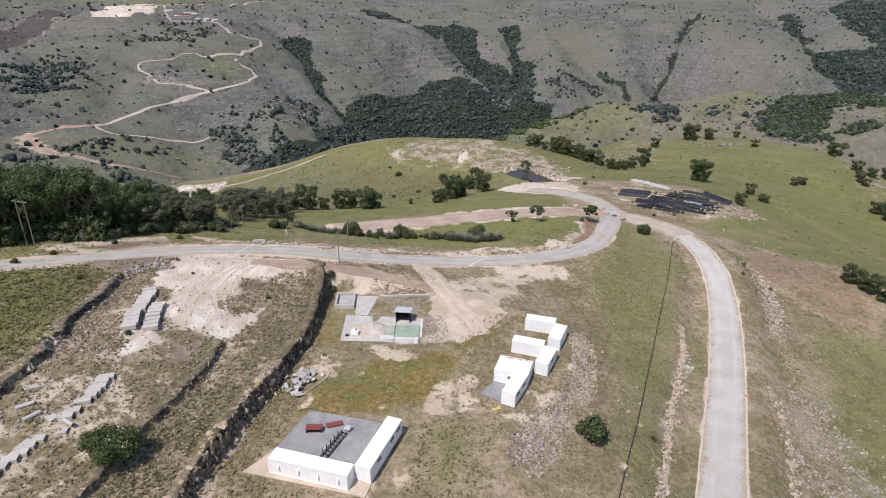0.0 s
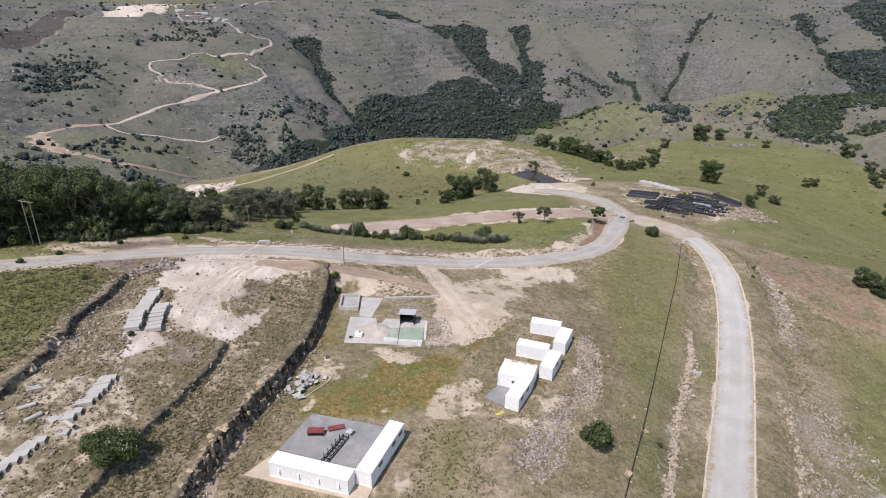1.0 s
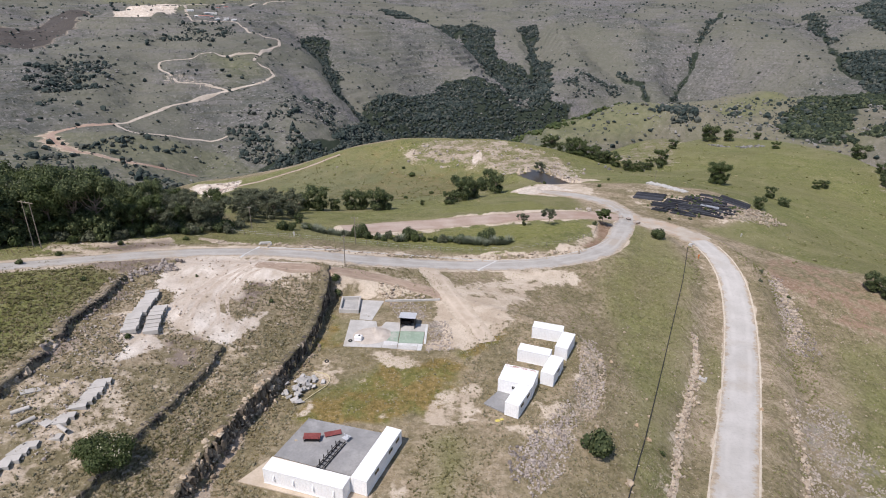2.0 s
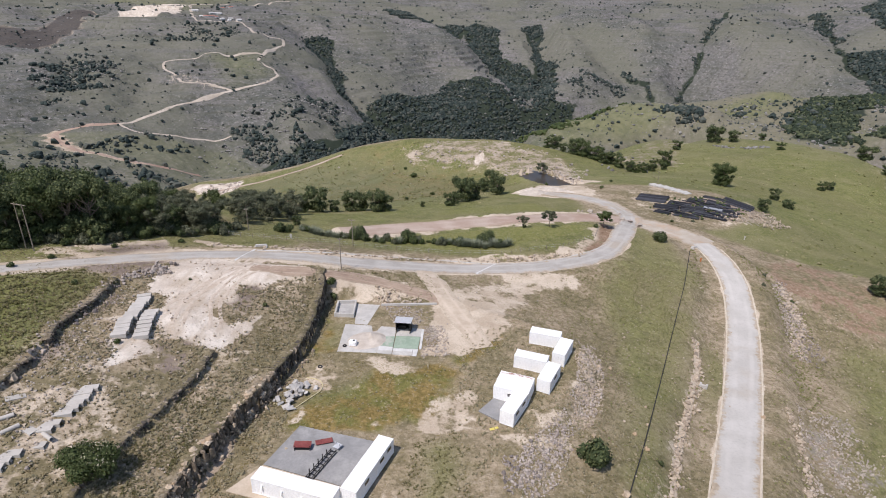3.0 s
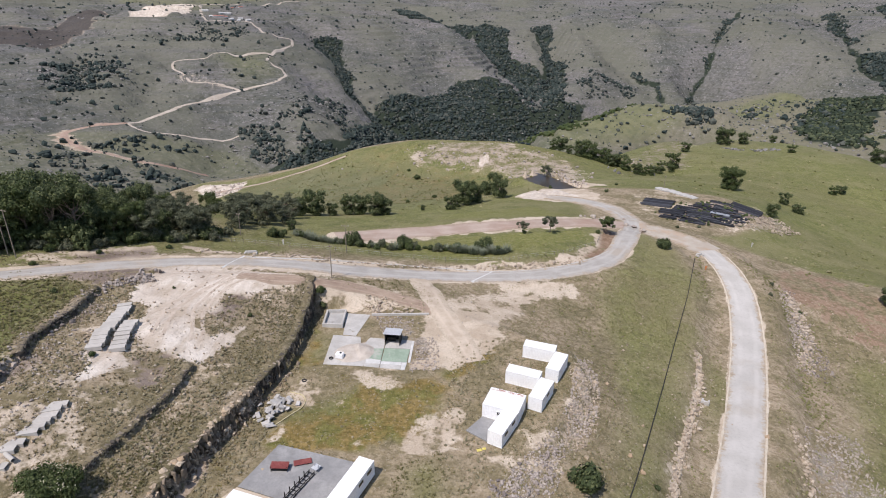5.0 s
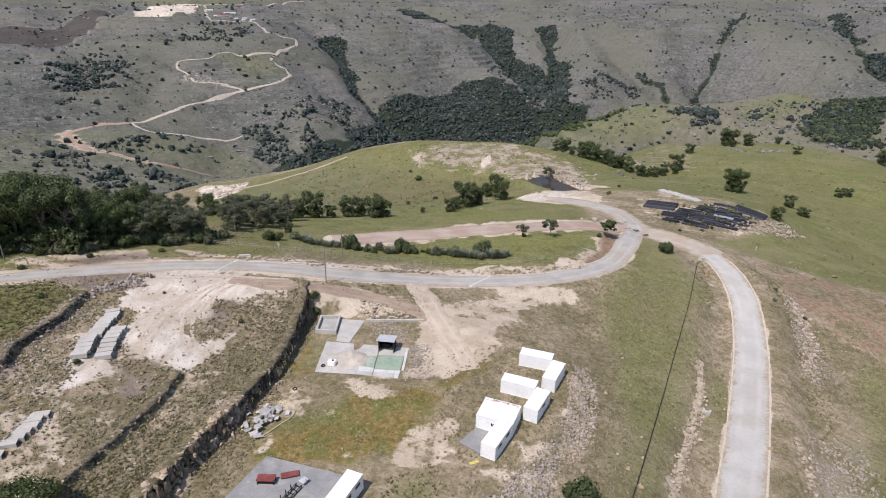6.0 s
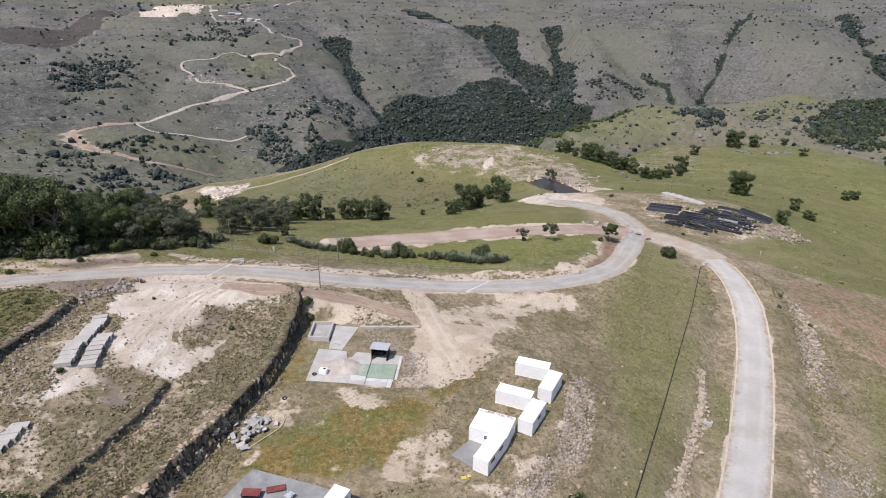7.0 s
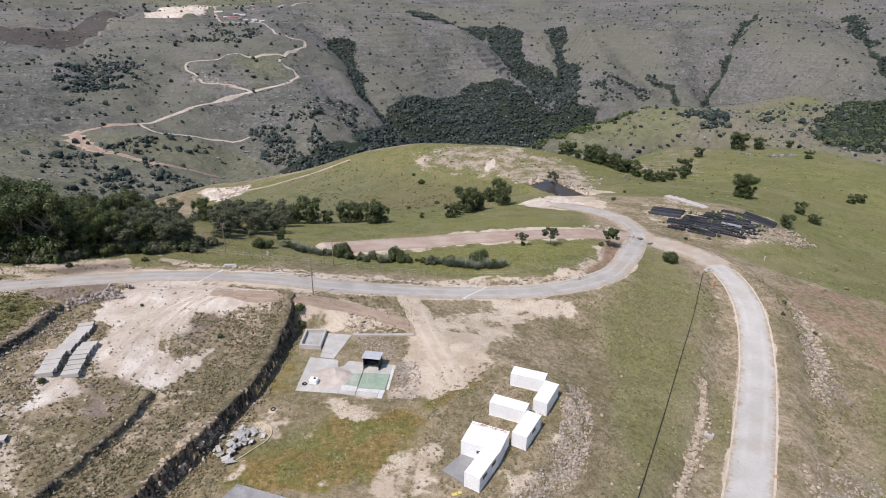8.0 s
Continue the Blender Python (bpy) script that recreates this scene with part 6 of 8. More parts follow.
gx, gy = join(scatter([(10.6, 73.9), (17.1, 79.0), (22.4, 83.7), (20.5, 76.7), (16.4, 70.9), (12.3, 66.6), (10.4, 67.8)], 1500, 0.47, 2.5, 31), spread([(100.2, 168.9), (96.6, 155.9), (93.6, 142.9), (88.9, 131.1)], 600, 1.3), scatter([(88, 130), (93, 142), (97, 150), (98, 140), (94, 128)], 700, 0.4, 2, 33))
lumps("gravel_spill", gx, gy, 0.07 + 0.24 * rng.random(len(gx)) ** 2, SPILL_STONE, "spill of purple-grey and white quarry stones", "stones", 1.0)
gx, gy = scatter([(26, 102.9), (31, 110), (31.5, 98), (28.5, 87.8), (24.5, 82), (22.5, 84), (26, 95.7)], 2600, 0.44, 2.0, 32)
lumps("gravel_spill", gx, gy, 0.05 + 0.2 * rng.random(len(gx)) ** 2.2, TAN_STONE, "spill of tan and white stones down the platform edge", "stones", 1.0)
lumps("loose_stones", x, y, 0.05 + 0.2 * rng.random(len(x)) ** 2.6, LOOSE_STONE, "loose grey and tan stones scattered over bare ground", "stones", 1.0)
x, y = join(spread([(60, 128), (56.5, 115), (49, 100), (43, 88.5), (39, 79), (33, 66)], 520, 0.5), spread([(70.6, 105), (69.7, 97.8), (67, 89.7), (63, 81.6), (57, 70)], 260, 0.6),
            spread([(-60, 137), (-46, 136), (-25, 140), (-9, 147), (11, 153.5), (27, 157), (40, 166)], 380, 0.9), spread([(99, 166), (97, 150), (88, 132)], 520, 1.1), scatter([(-16, 126.5), (-10, 126.5), (-4.5, 122.8), (-5, 121.2), (-16, 121.5)], 130))
lumps("roadside_stones", x, y, 0.12 + 0.38 * rng.random(len(x)) ** 2.4, TAN_STONE, "tan stones along the cut banks of the roads", "stones")
x, y = join(scatter([(28, 60), (40, 66), (62, 108), (80, 150), (74, 170), (50, 150), (30, 110)], 1100, 0.45, 6, 71), scatter([(60, 62), (100, 62), (120, 150), (104, 170), (92, 150), (76, 112)], 3000, 0.42, 6, 72),
            scatter([(-60, 60), (-30, 60), (-28, 122), (-58, 124)], 1500, 0.42, 5, 73))
lumps("pale_stones", x, y, 0.06 + 0.2 * rng.random(len(x)) ** 3, TAN_STONE, "small pale stones lying in the grass", "stones")
x, y = join(scatter([(-40, 392), (-42, 420), (-9, 436), (32, 430), (70, 403), (84, 361), (66, 312), (41, 340), (7, 380)], 700, 0.45, 14, 4), spread([(34, 330), (45, 335), (56, 323), (65, 303)], 160, 1.5),
            spread([(64, 222), (50, 214), (70, 206)], 40, 1.5), scatter([(-190, 412), (-188, 420), (-162, 424), (-156, 402), (-168, 390)], 260, 0.4, 6, 3), scatter([(-100, 400), (0, 340), (0, 390), (-60, 420)], 40))
lumps("knoll_stones", x, y, 0.25 + 0.8 * rng.random(len(x)) ** 2.5, LOOSE_STONE, "pale stones on the bare crown of the knoll", "stones")

for x, y, r in [(31.5, 103.8, 0.5), (34.2, 105.5, 0.42), (33.8, 85.4, 0.42), (35, 82.2, 0.45), (37.2, 89.5, 0.3), (28.6, 70.6, 0.65), (38.5, 95, 0.25), (64, 100.8, 0.5), (-61, 73.6, 0.75), (-22, 74, 0.25), (41, 121, 0.3), (26, 82, 0.35)]:
    ob = tagged(new("boulder", ROCKS[int(x * 7) % 3]), "pale weathered boulder lying in the grass", "boulder", "boulders in the grass")
    ob.matrix_world = pose(x, y, float(ground(x, y)) + r * 0.3, 10 * x, 0, 40 * x) @ Matrix.Diagonal((r, r, r, 1))

x, y = join(scatter([(-62.2, 114.1), (-61.7, 119.1), (-57.6, 118.9), (-56.4, 113.8), (-59.7, 110.7)], 420, 0.38, 2.5, 36), spread([(-64, 107), (-62.5, 111), (-60, 113.5)], 120, 1.0), spread(BANK_LINE[:4], 150, 0.8))
lumps("spoil_rubble", x, y, 0.07 + 0.34 * rng.random(len(x)) ** 2.4, SPILL_STONE, "grey and white broken rock dumped at the back of the terrace", "rocks", 1.0, 0.2, 0.34, z=ground(x, y) + 0.7 * np.clip(1 - np.hypot(x + 58.6, y - 116.8) / 2.6, 0, 1))
heap = thing("rubble_heap", pose(-24.4, 87.2, 0), "heap of broken grey concrete lumps below the wall", "rubble")
CHUNKS = []
for k in range(4):
    bm = box(bmesh.new(), -1, -0.7, -0.35, 1, 0.7, 0.35)
    for v in bm.verts:
        v.co += Vector(rng.normal(0, 0.18, 3))
    bmesh.ops.bevel(bm, geom=list(bm.edges), offset=0.06, segments=1, affect="EDGES")
    CHUNKS.append(mesh_of("lump", bm, BROKEN_CONCRETE))
for k in range(34):
    r = 0.3 + 0.4 * rng.random()
    ob = part("lump", CHUNKS[k % 4], None, heap)
    u, v = rng.normal(0, 1.0, 2)
    ob.matrix_local = pose(u * 1.3 + v * 0.3, v * 1.9, 0.25 + 0.5 * rng.random() * math.exp(-u * u), *(rng.normal(0, 22, 2)), rng.random() * 360) @ Matrix.Diagonal((r, r, r, 1))


# ---- concrete pipes laid in rows on the terrace ----
def hollow_pipe(name, length, radius, wall_thick, material, sides=16):
    bm = bmesh.new()
    rings = []
    for x, r in ((-length / 2, radius), (length / 2, radius), (length / 2, radius - wall_thick), (-length / 2, radius - wall_thick)):
        rings.append([bm.verts.new((x, r * math.cos(k * math.tau / sides), r * math.sin(k * math.tau / sides))) for k in range(sides)])
    for a, b in ((0, 1), (1, 2), (2, 3), (3, 0)):
        for k in range(sides):
            bm.faces.new((rings[a][k], rings[a][(k + 1) % sides], rings[b][(k + 1) % sides], rings[b][k]))
    bmesh.ops.recalc_face_normals(bm, faces=bm.faces)
    return mesh_of(name, bm, material)


def portal_unit(length, width, height, wall_thick):
    """A flat-topped concrete channel, open at both ends and below."""
    w, t = width / 2, wall_thick
    outline = [(-w, 0), (-w, height - 0.02), (-w + 0.02, height), (w - 0.02, height), (w, height - 0.02), (w, 0), (w - t, 0), (w - t, height - t), (-w + t, height - t), (-w + t, 0)]
    bm = bmesh.new()
    ends = [[bm.verts.new((x, y, z)) for y, z in outline] for x in (-length / 2, length / 2)]
    for k in range(10):
        bm.faces.new((ends[0][k], ends[0][(k + 1) % 10], ends[1][(k + 1) % 10], ends[1][k]))
    for e in ends:
        for q in ((0, 1, 8, 9), (1, 2, 3, 4, 7, 8), (4, 5, 6, 7)):
            bm.faces.new([e[i] for i in q])
    bmesh.ops.recalc_face_normals(bm, faces=bm.faces)
    return mesh_of("concrete_channel", bm, PIPE_CONCRETE)


CHANNEL = portal_unit(2.44, 1.2, 0.75, 0.1)


def lay_pipe(x, y, turn, lift=0.0, tip=0.0):
    ob = tagged(new("concrete_channel", CHANNEL), "flat-topped grey concrete culvert channel lying in a row", "culvert channel", "concrete channels on the terrace")
    ob.matrix_world = pose(x, y, float(ground(x, y)) + lift - 0.03, 0, tip, turn)


def pipe_row(x0, y0, x1, y1, turn, lift=0.0):
    n = int(round(math.hypot(x1 - x0, y1 - y0) / 1.22)) + 1
    for k in range(n):
        s = k / max(n - 1, 1)
        lay_pipe(x0 + (x1 - x0) * s + rng.normal(0, 0.1), y0 + (y1 - y0) * s, turn + rng.normal(0, 1.2), lift + rng.normal(0, 0.008), rng.normal(0, 0.3))


pipe_row(-56.3, 102.6, -54.7, 94.2, 19)
pipe_row(-55.0, 93.0, -53.6, 88.4, 19)
pipe_row(-52.5, 97.1, -50.7, 89.5, 19)
pipe_row(-50.7, 74.8, -51.0, 69.2, 18, -0.45)
pipe_row(-51.6, 67.2, -51.7, 66.0, 14, -0.5)
pipe_row(-53.0, 61.6, -54.8, 55.4, 14, -0.5)
for x, y, turn, lift, tip in [(-53.6, 65.6, -20, -0.7, 6), (-51.2, 63.6, 8, -0.72, -4), (-58.5, 70.5, 40, -0.6, 8)]:
    lay_pipe(x, y, turn, lift, tip)
BARREL = hollow_pipe("concrete_pipe", 2.2, 0.3, 0.06, PIPE_CONCRETE)
for x, y, turn in [(-55.3, 64.9, 55), (-50.6, 65.0, -30), (-57.2, 66.6, 40)]:
    ob = tagged(new("concrete_pipe", BARREL), "short round grey concrete pipe lying in the scrub", "pipe", "round concrete pipes on the terrace")
    ob.matrix_world = pose(x, y, float(ground(x, y)) + 0.22, 0, 0, turn)


# ---- roadside things ----
for a, b, label in [((-45.9, 133.4), (-47.9, 125.4), "pale concrete strip across the gravel road"), ((13.2, 151.2), (7.6, 143.2), "pale concrete strip across the gravel road")]:
    ribbon("road_strip", [a, ((a[0] + b[0]) / 2, (a[1] + b[1]) / 2), b], 0.5 if a[0] > 0 else 0.3, 0.2, WHITE_STRIP, label, "concrete strip", 0.2, 0.8, 2)


def headwall(x, y, turn, length, label):
    h = thing("culvert_headwall", pose(x, y, float(ground(x, y)), 0, 0, turn), label, "culvert headwall", "culvert headwalls")
    part("wall", boxes((-length / 2, -0.25, -0.3, length / 2, 0.25, 0.75), bevel=0.03), PALE_CONCRETE, h)
    for s in (-1, 1):
        part("wing", boxes((s * length / 2 - 0.2, -1.2, -0.3, s * length / 2 + 0.2, 0.2, 0.5), bevel=0.03), PALE_CONCRETE, h)
    part("opening", turned(hollow_pipe_bm(0.62, 0.34, 0.07), pose(0, 0, 0.2, 0, 0, 90)), PIPE_CONCRETE, h)
    return h


def hollow_pipe_bm(length, radius, thick, sides=12):
    bm = bmesh.new()
    rings = []
    for x, r in ((-length / 2, radius), (length / 2, radius), (length / 2, radius - thick), (-length / 2, radius - thick)):
        rings.append([bm.verts.new((x, r * math.cos(k * math.tau / sides), r * math.sin(k * math.tau / sides))) for k in range(sides)])
    for a, b in ((0, 1), (1, 2), (2, 3), (3, 0)):
        for k in range(sides):
            bm.faces.new((rings[a][k], rings[a][(k + 1) % sides], rings[b][(k + 1) % sides], rings[b][k]))
    return bm


headwall(-45.3, 136.2, 12, 2.6, "white concrete culvert headwall beside the gravel road")
headwall(80.4, 186.6, 20, 2.0, "white concrete culvert headwall at the road edge")
headwall(55.6, 110.2, 150, 1.2, "small concrete culvert outlet in the ditch")


def power_pole(x, y, height, label, arm=1.6, second=None):
    p = thing("power_pole", pose(x, y, float(ground(x, y)) - 0.05), label, "power pole", "power poles")
    part("pole", rod(bmesh.new(), (0, 0, 0), (0, 0, height), 0.12, 0.08, 10), TIMBER, p)
    if second:
        dz = float(ground(x + second[0], y + second[1])) - float(ground(x, y))
        part("pole", rod(bmesh.new(), (second[0], second[1], dz), (second[0], second[1], height), 0.12, 0.08, 10), TIMBER, p)
        arm_bm = rod(bmesh.new(), (-0.7, 0.2, height - 0.3), (second[0] + 0.9, second[1] - 0.2, height - 0.3), 0.09, sides=6)
    else:
        arm_bm = boxes((-arm / 2, -0.06, height - 0.45, arm / 2, 0.06, height - 0.30))
    bar = part("crossarm", arm_bm, TIMBER, p)
    for k in (-0.9, 0.0, 0.9):
        part("insulator", rod(bmesh.new(), (k * arm / 2 * 0.95, 0, height - 0.30), (k * arm / 2 * 0.95, 0, height - 0.1), 0.05, 0.03, 8), PALE_CONCRETE, bar, "pale insulator")


power_pole(-24.4, 129.6, 8.2, "slim timber power pole at the road edge", 0.9)
power_pole(-25.8, 151.9, 8.0, "timber power pole with a short crossarm below the road", 2.0)
power_pole(-56.5, 158.0, 6.5, "timber power pole on the grassy verge", 1.0)
power_pole(-88.2, 116.0, 10.2, "pair of timber poles joined by a crossarm", 1.6, (2.2, -0.8))
power_pole(98.0, 283.0, 7.0, "timber power pole beyond the pipe stacks", 1.0)

for k, (x, y, h, mat, label) in enumerate([(78.6, 175.6, 1.3, ORANGE, "short orange marker post at the road edge"), (107.3, 208.7, 1.6, PALE_CONCRETE, "short white marker post in the grass"), (-43.0, 153.0, 1.4, PALE_CONCRETE, "short white marker post on the verge")]):
    m = thing("marker_post", pose(x, y, float(ground(x, y)) - 0.05), label, "marker post")
    part("post", boxes((-0.14, -0.14, 0, 0.14, 0.14, h), bevel=0.02), mat, m)
    part("plate", boxes((-0.3, -0.17, h * 0.6, 0.3, -0.142, h * 0.95)), mat, m)

fence = thing("wire_fence", pose(0, 0, 0), "thin timber posts of a wire fence along the road bank", "fence")
FENCE_LINE = [(-62, 146), (-51, 149), (-30, 151.5), (1.6, 156.5), (18, 158.5), (34, 166.5), (46, 180), (50, 192)]
for k in range(44):
    x, y, _ = along(FENCE_LINE, (k + 0.5) / 44)
    z = float(ground(x, y))
    part("post", boxes((x - 0.06, y - 0.06, z - 0.1, x + 0.06, y + 0.06, z + 1.3)), TIMBER, fence)
for h in (0.6, 1.15):
    s = np.linspace(0.011, 0.989, 120)
    pts = [(*along(FENCE_LINE, v)[:2],) for v in s]
    wire = bmesh.new()
    for (x0, y0), (x1, y1) in zip(pts[:-1], pts[1:]):
        rod(wire, (x0, y0, float(ground(x0, y0)) + h), (x1, y1, float(ground(x1, y1)) + h), 0.012, sides=3)
    part("wire", wire, GREY_SHEET, fence)

# ---- black plastic pipes stored by the junction ----
LONG_PIPES = {length: hollow_pipe("pipe", length, 0.2, 0.03, BLACK_PLASTIC, 8) for length in (6.0, 9.0, 12.0)}


def pipe_stack(x, y, turn, length, across, tiers, label, gaps=0.0):
    s = thing("pipe_stack", pose(x, y, float(ground(x, y)), 0, 0, turn), label, "pipe stack", "black pipe stacks")
    c, q = math.cos(radians(turn)), math.sin(radians(turn))
    for t in range(tiers):
        for k in range(across - t):
            if rng.random() < gaps * (1 + t):
                continue
            yy, xx = (k - (across - t - 1) / 2) * 0.41, rng.normal(0, 0.3)
            ends = [float(ground(x + (xx + e) * c - yy * q, y + (xx + e) * q + yy * c)) for e in (-length / 2, length / 2)]
            ob = part("pipe", LONG_PIPES[length], None, s)
            ob.matrix_local = pose(xx, yy, 0.22 + 0.36 * t + sum(ends) / 2 - float(ground(x, y)), 0, -math.degrees(math.atan2(ends[1] - ends[0], length)), rng.normal(0, 0.9 + 9 * gaps))


pipe_stack(86.5, 252.5, -30, 12.0, 26, 2, "neat low stack of long black plastic pipes")
pipe_stack(123.0, 251.0, -32, 12.0, 26, 2, "wide low stack of long black plastic pipes")
for x, y, turn, length, across, tiers, gaps in [(88, 239, -22, 9.0, 12, 2, 0.12), (84.5, 232.5, -30, 6.0, 9, 1, 0.3), (95.5, 244.5, -26, 9.0, 12, 1, 0.2), (98, 236.5, -20, 9.0, 13, 2, 0.1), (93, 229, -24, 9.0, 10, 1, 0.25), (106.5, 242, -30, 9.0, 14, 1, 0.2),
                                                (103, 231.5, -18, 12.0, 11, 2, 0.08), (112, 236.5, -28, 9.0, 12, 2, 0.1), (104, 249.5, -30, 6.0, 12, 1, 0.25), (112.5, 246.5, -34, 9.0, 10, 1, 0.25), (114, 254.5, -25, 9.0, 7, 1, 0.2)]:
    pipe_stack(x, y, turn, length, int(across * 1.4), tiers, "untidy layer of long black plastic pipes on the ground", gaps)
for k in range(70):
    x, y = 83 + 38 * rng.random(), 229 + 22 * rng.random()
    if inside(np.array([x]), np.array([y]), [(80, 236), (84, 229), (96, 226), (112, 231), (120, 243), (113, 252), (100, 249), (88, 243)])[0] < 0.5:
        continue
    ob = tagged(new("pipe", LONG_PIPES[6.0]), "loose black plastic pipe lying across the others", "pipe", "loose black pipes")
    ob.matrix_world = pose(x, y, float(ground(x, y)) + 0.3 + 0.5 * rng.random(), 0, rng.normal(0, 2), -26 + rng.normal(0, 28))
x, y = scatter([(80, 240), (84, 227), (112, 228), (122, 240), (128, 250), (112, 258), (95, 252)], 700, 0.5, 4, 27)
lumps("yard_weeds", x, y, 0.2 + 0.5 * rng.random(len(x)) ** 2, LEAF_GREEN, "green weeds growing between the pipe stacks", "weeds", 0.8, 0.2, 0.3)
strip = thing("concrete_pad", pose(0, 0, 0), "long pale concrete strip beside the pipe stacks", "concrete slab", kind="structure")
for k in range(6):
    x0, y0, x1, y1 = 94 + k * 1.5, 283.5 - k * 4.1, 95.5 + k * 1.5, 279.6 - k * 4.1
    z = max(float(ground(x0, y0)), float(ground(x1, y1)), float(ground(x0 + 3.5, y0 + 2.0)))
    part("slab", prism([(x0, y0), (x0 + 3.2, y0 + 1.6), (x1 + 3.2, y1 + 1.6), (x1, y1)], z - 2.5, z + 0.25, 0.02), PALE_CONCRETE, strip)
bm = boxes((-6, -1.2, 0.0, 6, 1.2, 0.7), bevel=0.15)
cover_sheet = tagged(new("tarpaulin", mesh_of("tarpaulin", bm, TARP)), "grey tarpaulin over a low stack", "tarpaulin")
cover_sheet.matrix_world = pose(107, 238.5, float(ground(107, 238.5)) + 0.42, 0, 4, -24) @ Matrix.Diagonal((0.6, 0.8, 0.6, 1))
x, y = join(scatter([(102, 228), (118, 239), (137, 251), (139, 235), (125.4, 226), (114, 228)], 700, 0.3, 6, 2))
lumps("spoil_stones", x, y, 0.15 + 0.38 * rng.random(len(x)) ** 2, TAN_STONE, "heap of pale quarried stones by the pipe stacks", "stones", z=ground(x, y) + 0.8 * fractal(x, y, 9, 2, 3))


# ---- trees, bushes, agaves ----
def leaf_cards(blobs, count, size, seed, droop=0.3, cores=True):
    """Many small leaf sprays inside rounded clumps (x, y, z, rx, ry, rz)."""
    g = np.random.default_rng(seed)
    blobs = np.array(blobs, float)
    vol = np.prod(blobs[:, 3:], axis=1) ** 0.75
    pick = g.choice(len(blobs), count, p=vol / vol.sum())
    d = g.normal(0, 1, (count, 3))
    d /= np.linalg.norm(d, axis=1)[:, None]
    r = 0.62 + 0.5 * g.random(count) ** 0.8
    p = blobs[pick, :3] + d * r[:, None] * blobs[pick, 3:]
    out = d + g.normal(0, 0.36, (count, 3)) + np.array([0, 0, 0.2])
    out /= np.linalg.norm(out, axis=1)[:, None]
    a = np.cross(out, g.normal(0, 1, (count, 3)))
    a /= np.linalg.norm(a, axis=1)[:, None]
    b = np.cross(out, a)
    s = size * (0.6 + 0.8 * g.random(count))[:, None]
    v = np.stack([p - a * s * 0.5, p + b * s * 0.35 - out * s * droop * 0.3, p + a * s * 0.5, p - b * s * 0.35 - out * s * droop * 0.3], 1)
    q = np.arange(count * 4).reshape(-1, 4)
    faces = np.concatenate([q[:, (0, 1, 2)], q[:, (0, 2, 3)]])
    if not cores:
        return v.reshape(-1, 3), faces
    core = ICO_V[None] * (1 + g.normal(0, 0.12, (len(blobs), len(ICO_V), 1))) * blobs[:, None, 3:] * 0.6 + blobs[:, None, :3]
    more = (ICO_F[None] + (np.arange(len(blobs)) * len(ICO_V))[:, None, None]).reshape(-1, 3) + count * 4
    return np.concatenate([v.reshape(-1, 3), core.reshape(-1, 3)]), np.concatenate([faces, more])


def wood_mesh(height, spread_, radius, limbs, seed, lean=0.0):
    g = np.random.default_rng(seed)
    bm = bmesh.new()
    top = Vector((lean, 0, height * 0.55))
    mid = Vector((lean * 0.4 + g.normal(0, 0.1), g.normal(0, 0.1), height * 0.28))
    rod(bm, (0, 0, -0.4), mid, radius, radius * 0.75, 8)
    rod(bm, mid, top, radius * 0.75, radius * 0.45, 8)
    ends = []
    for k in range(limbs):
        a = k * math.tau / limbs + g.random()
        root = mid.lerp(top, 0.2 + 0.8 * g.random())
        tip = Vector((root.x + math.cos(a) * spread_ * (0.5 + 0.4 * g.random()), root.y + math.sin(a) * spread_ * (0.5 + 0.4 * g.random()), height * (0.55 + 0.33 * g.random())))
        bend = root.lerp(tip, 0.5) + Vector((0, 0, -0.06 * height))
        rod(bm, root, bend, radius * 0.4, radius * 0.28, 6)
        rod(bm, bend, tip, radius * 0.28, radius * 0.1, 6)
        ends.append(tip)
    return mesh_of("trunk", bm, BARK, True), ends + [top + Vector((0, 0, height * 0.25))]


def tree_kind(height, wide, radius, limbs, leaves, size, seed, material, low=0.25, flat=0.7, skirt=0):
    trunk, ends = wood_mesh(height, wide, radius, limbs, seed)
    g = np.random.default_rng(seed + 50)
    blobs = []
    for e in ends:
        r = wide * (0.24 + 0.18 * g.random())
        blobs.append((e.x, e.y, min(e.z, height - r * flat), r, r, r * flat))
    for _ in range(2 * limbs):
        a, q = g.random() * math.tau, wide * (0.2 + 0.65 * g.random())
        r = wide * (0.12 + 0.17 * g.random())
        blobs.append((q * math.cos(a), q * math.sin(a), height * (low + (0.8 - low) * g.random()), r, r, r * flat))
    for k in range(skirt):
        a, q, r = k * math.tau / skirt + g.random(), wide * (0.3 + 0.3 * g.random()), wide * (0.34 + 0.14 * g.random())
        blobs.append((q * math.cos(a), q * math.sin(a), height * (0.14 + 0.2 * g.random()), r, r, r * 0.8))
    v, f = leaf_cards(blobs, int(leaves * 1.35), size, seed)
    return trunk, sheet_mesh("crown", v, f, material, False)


def plant(name, kind, x, y, scale, turn, label, category, group, stretch=1.0, sink=0.0):
    t = thing(name, pose(x, y, float(ground(x, y)) - sink, 0, 0, turn) @ Matrix.Diagonal((scale, scale, scale * stretch, 1)), label, category, group)
    if kind[0]:
        part("trunk", kind[0], None, t)
    part("crown", kind[1], None, t)
    return t


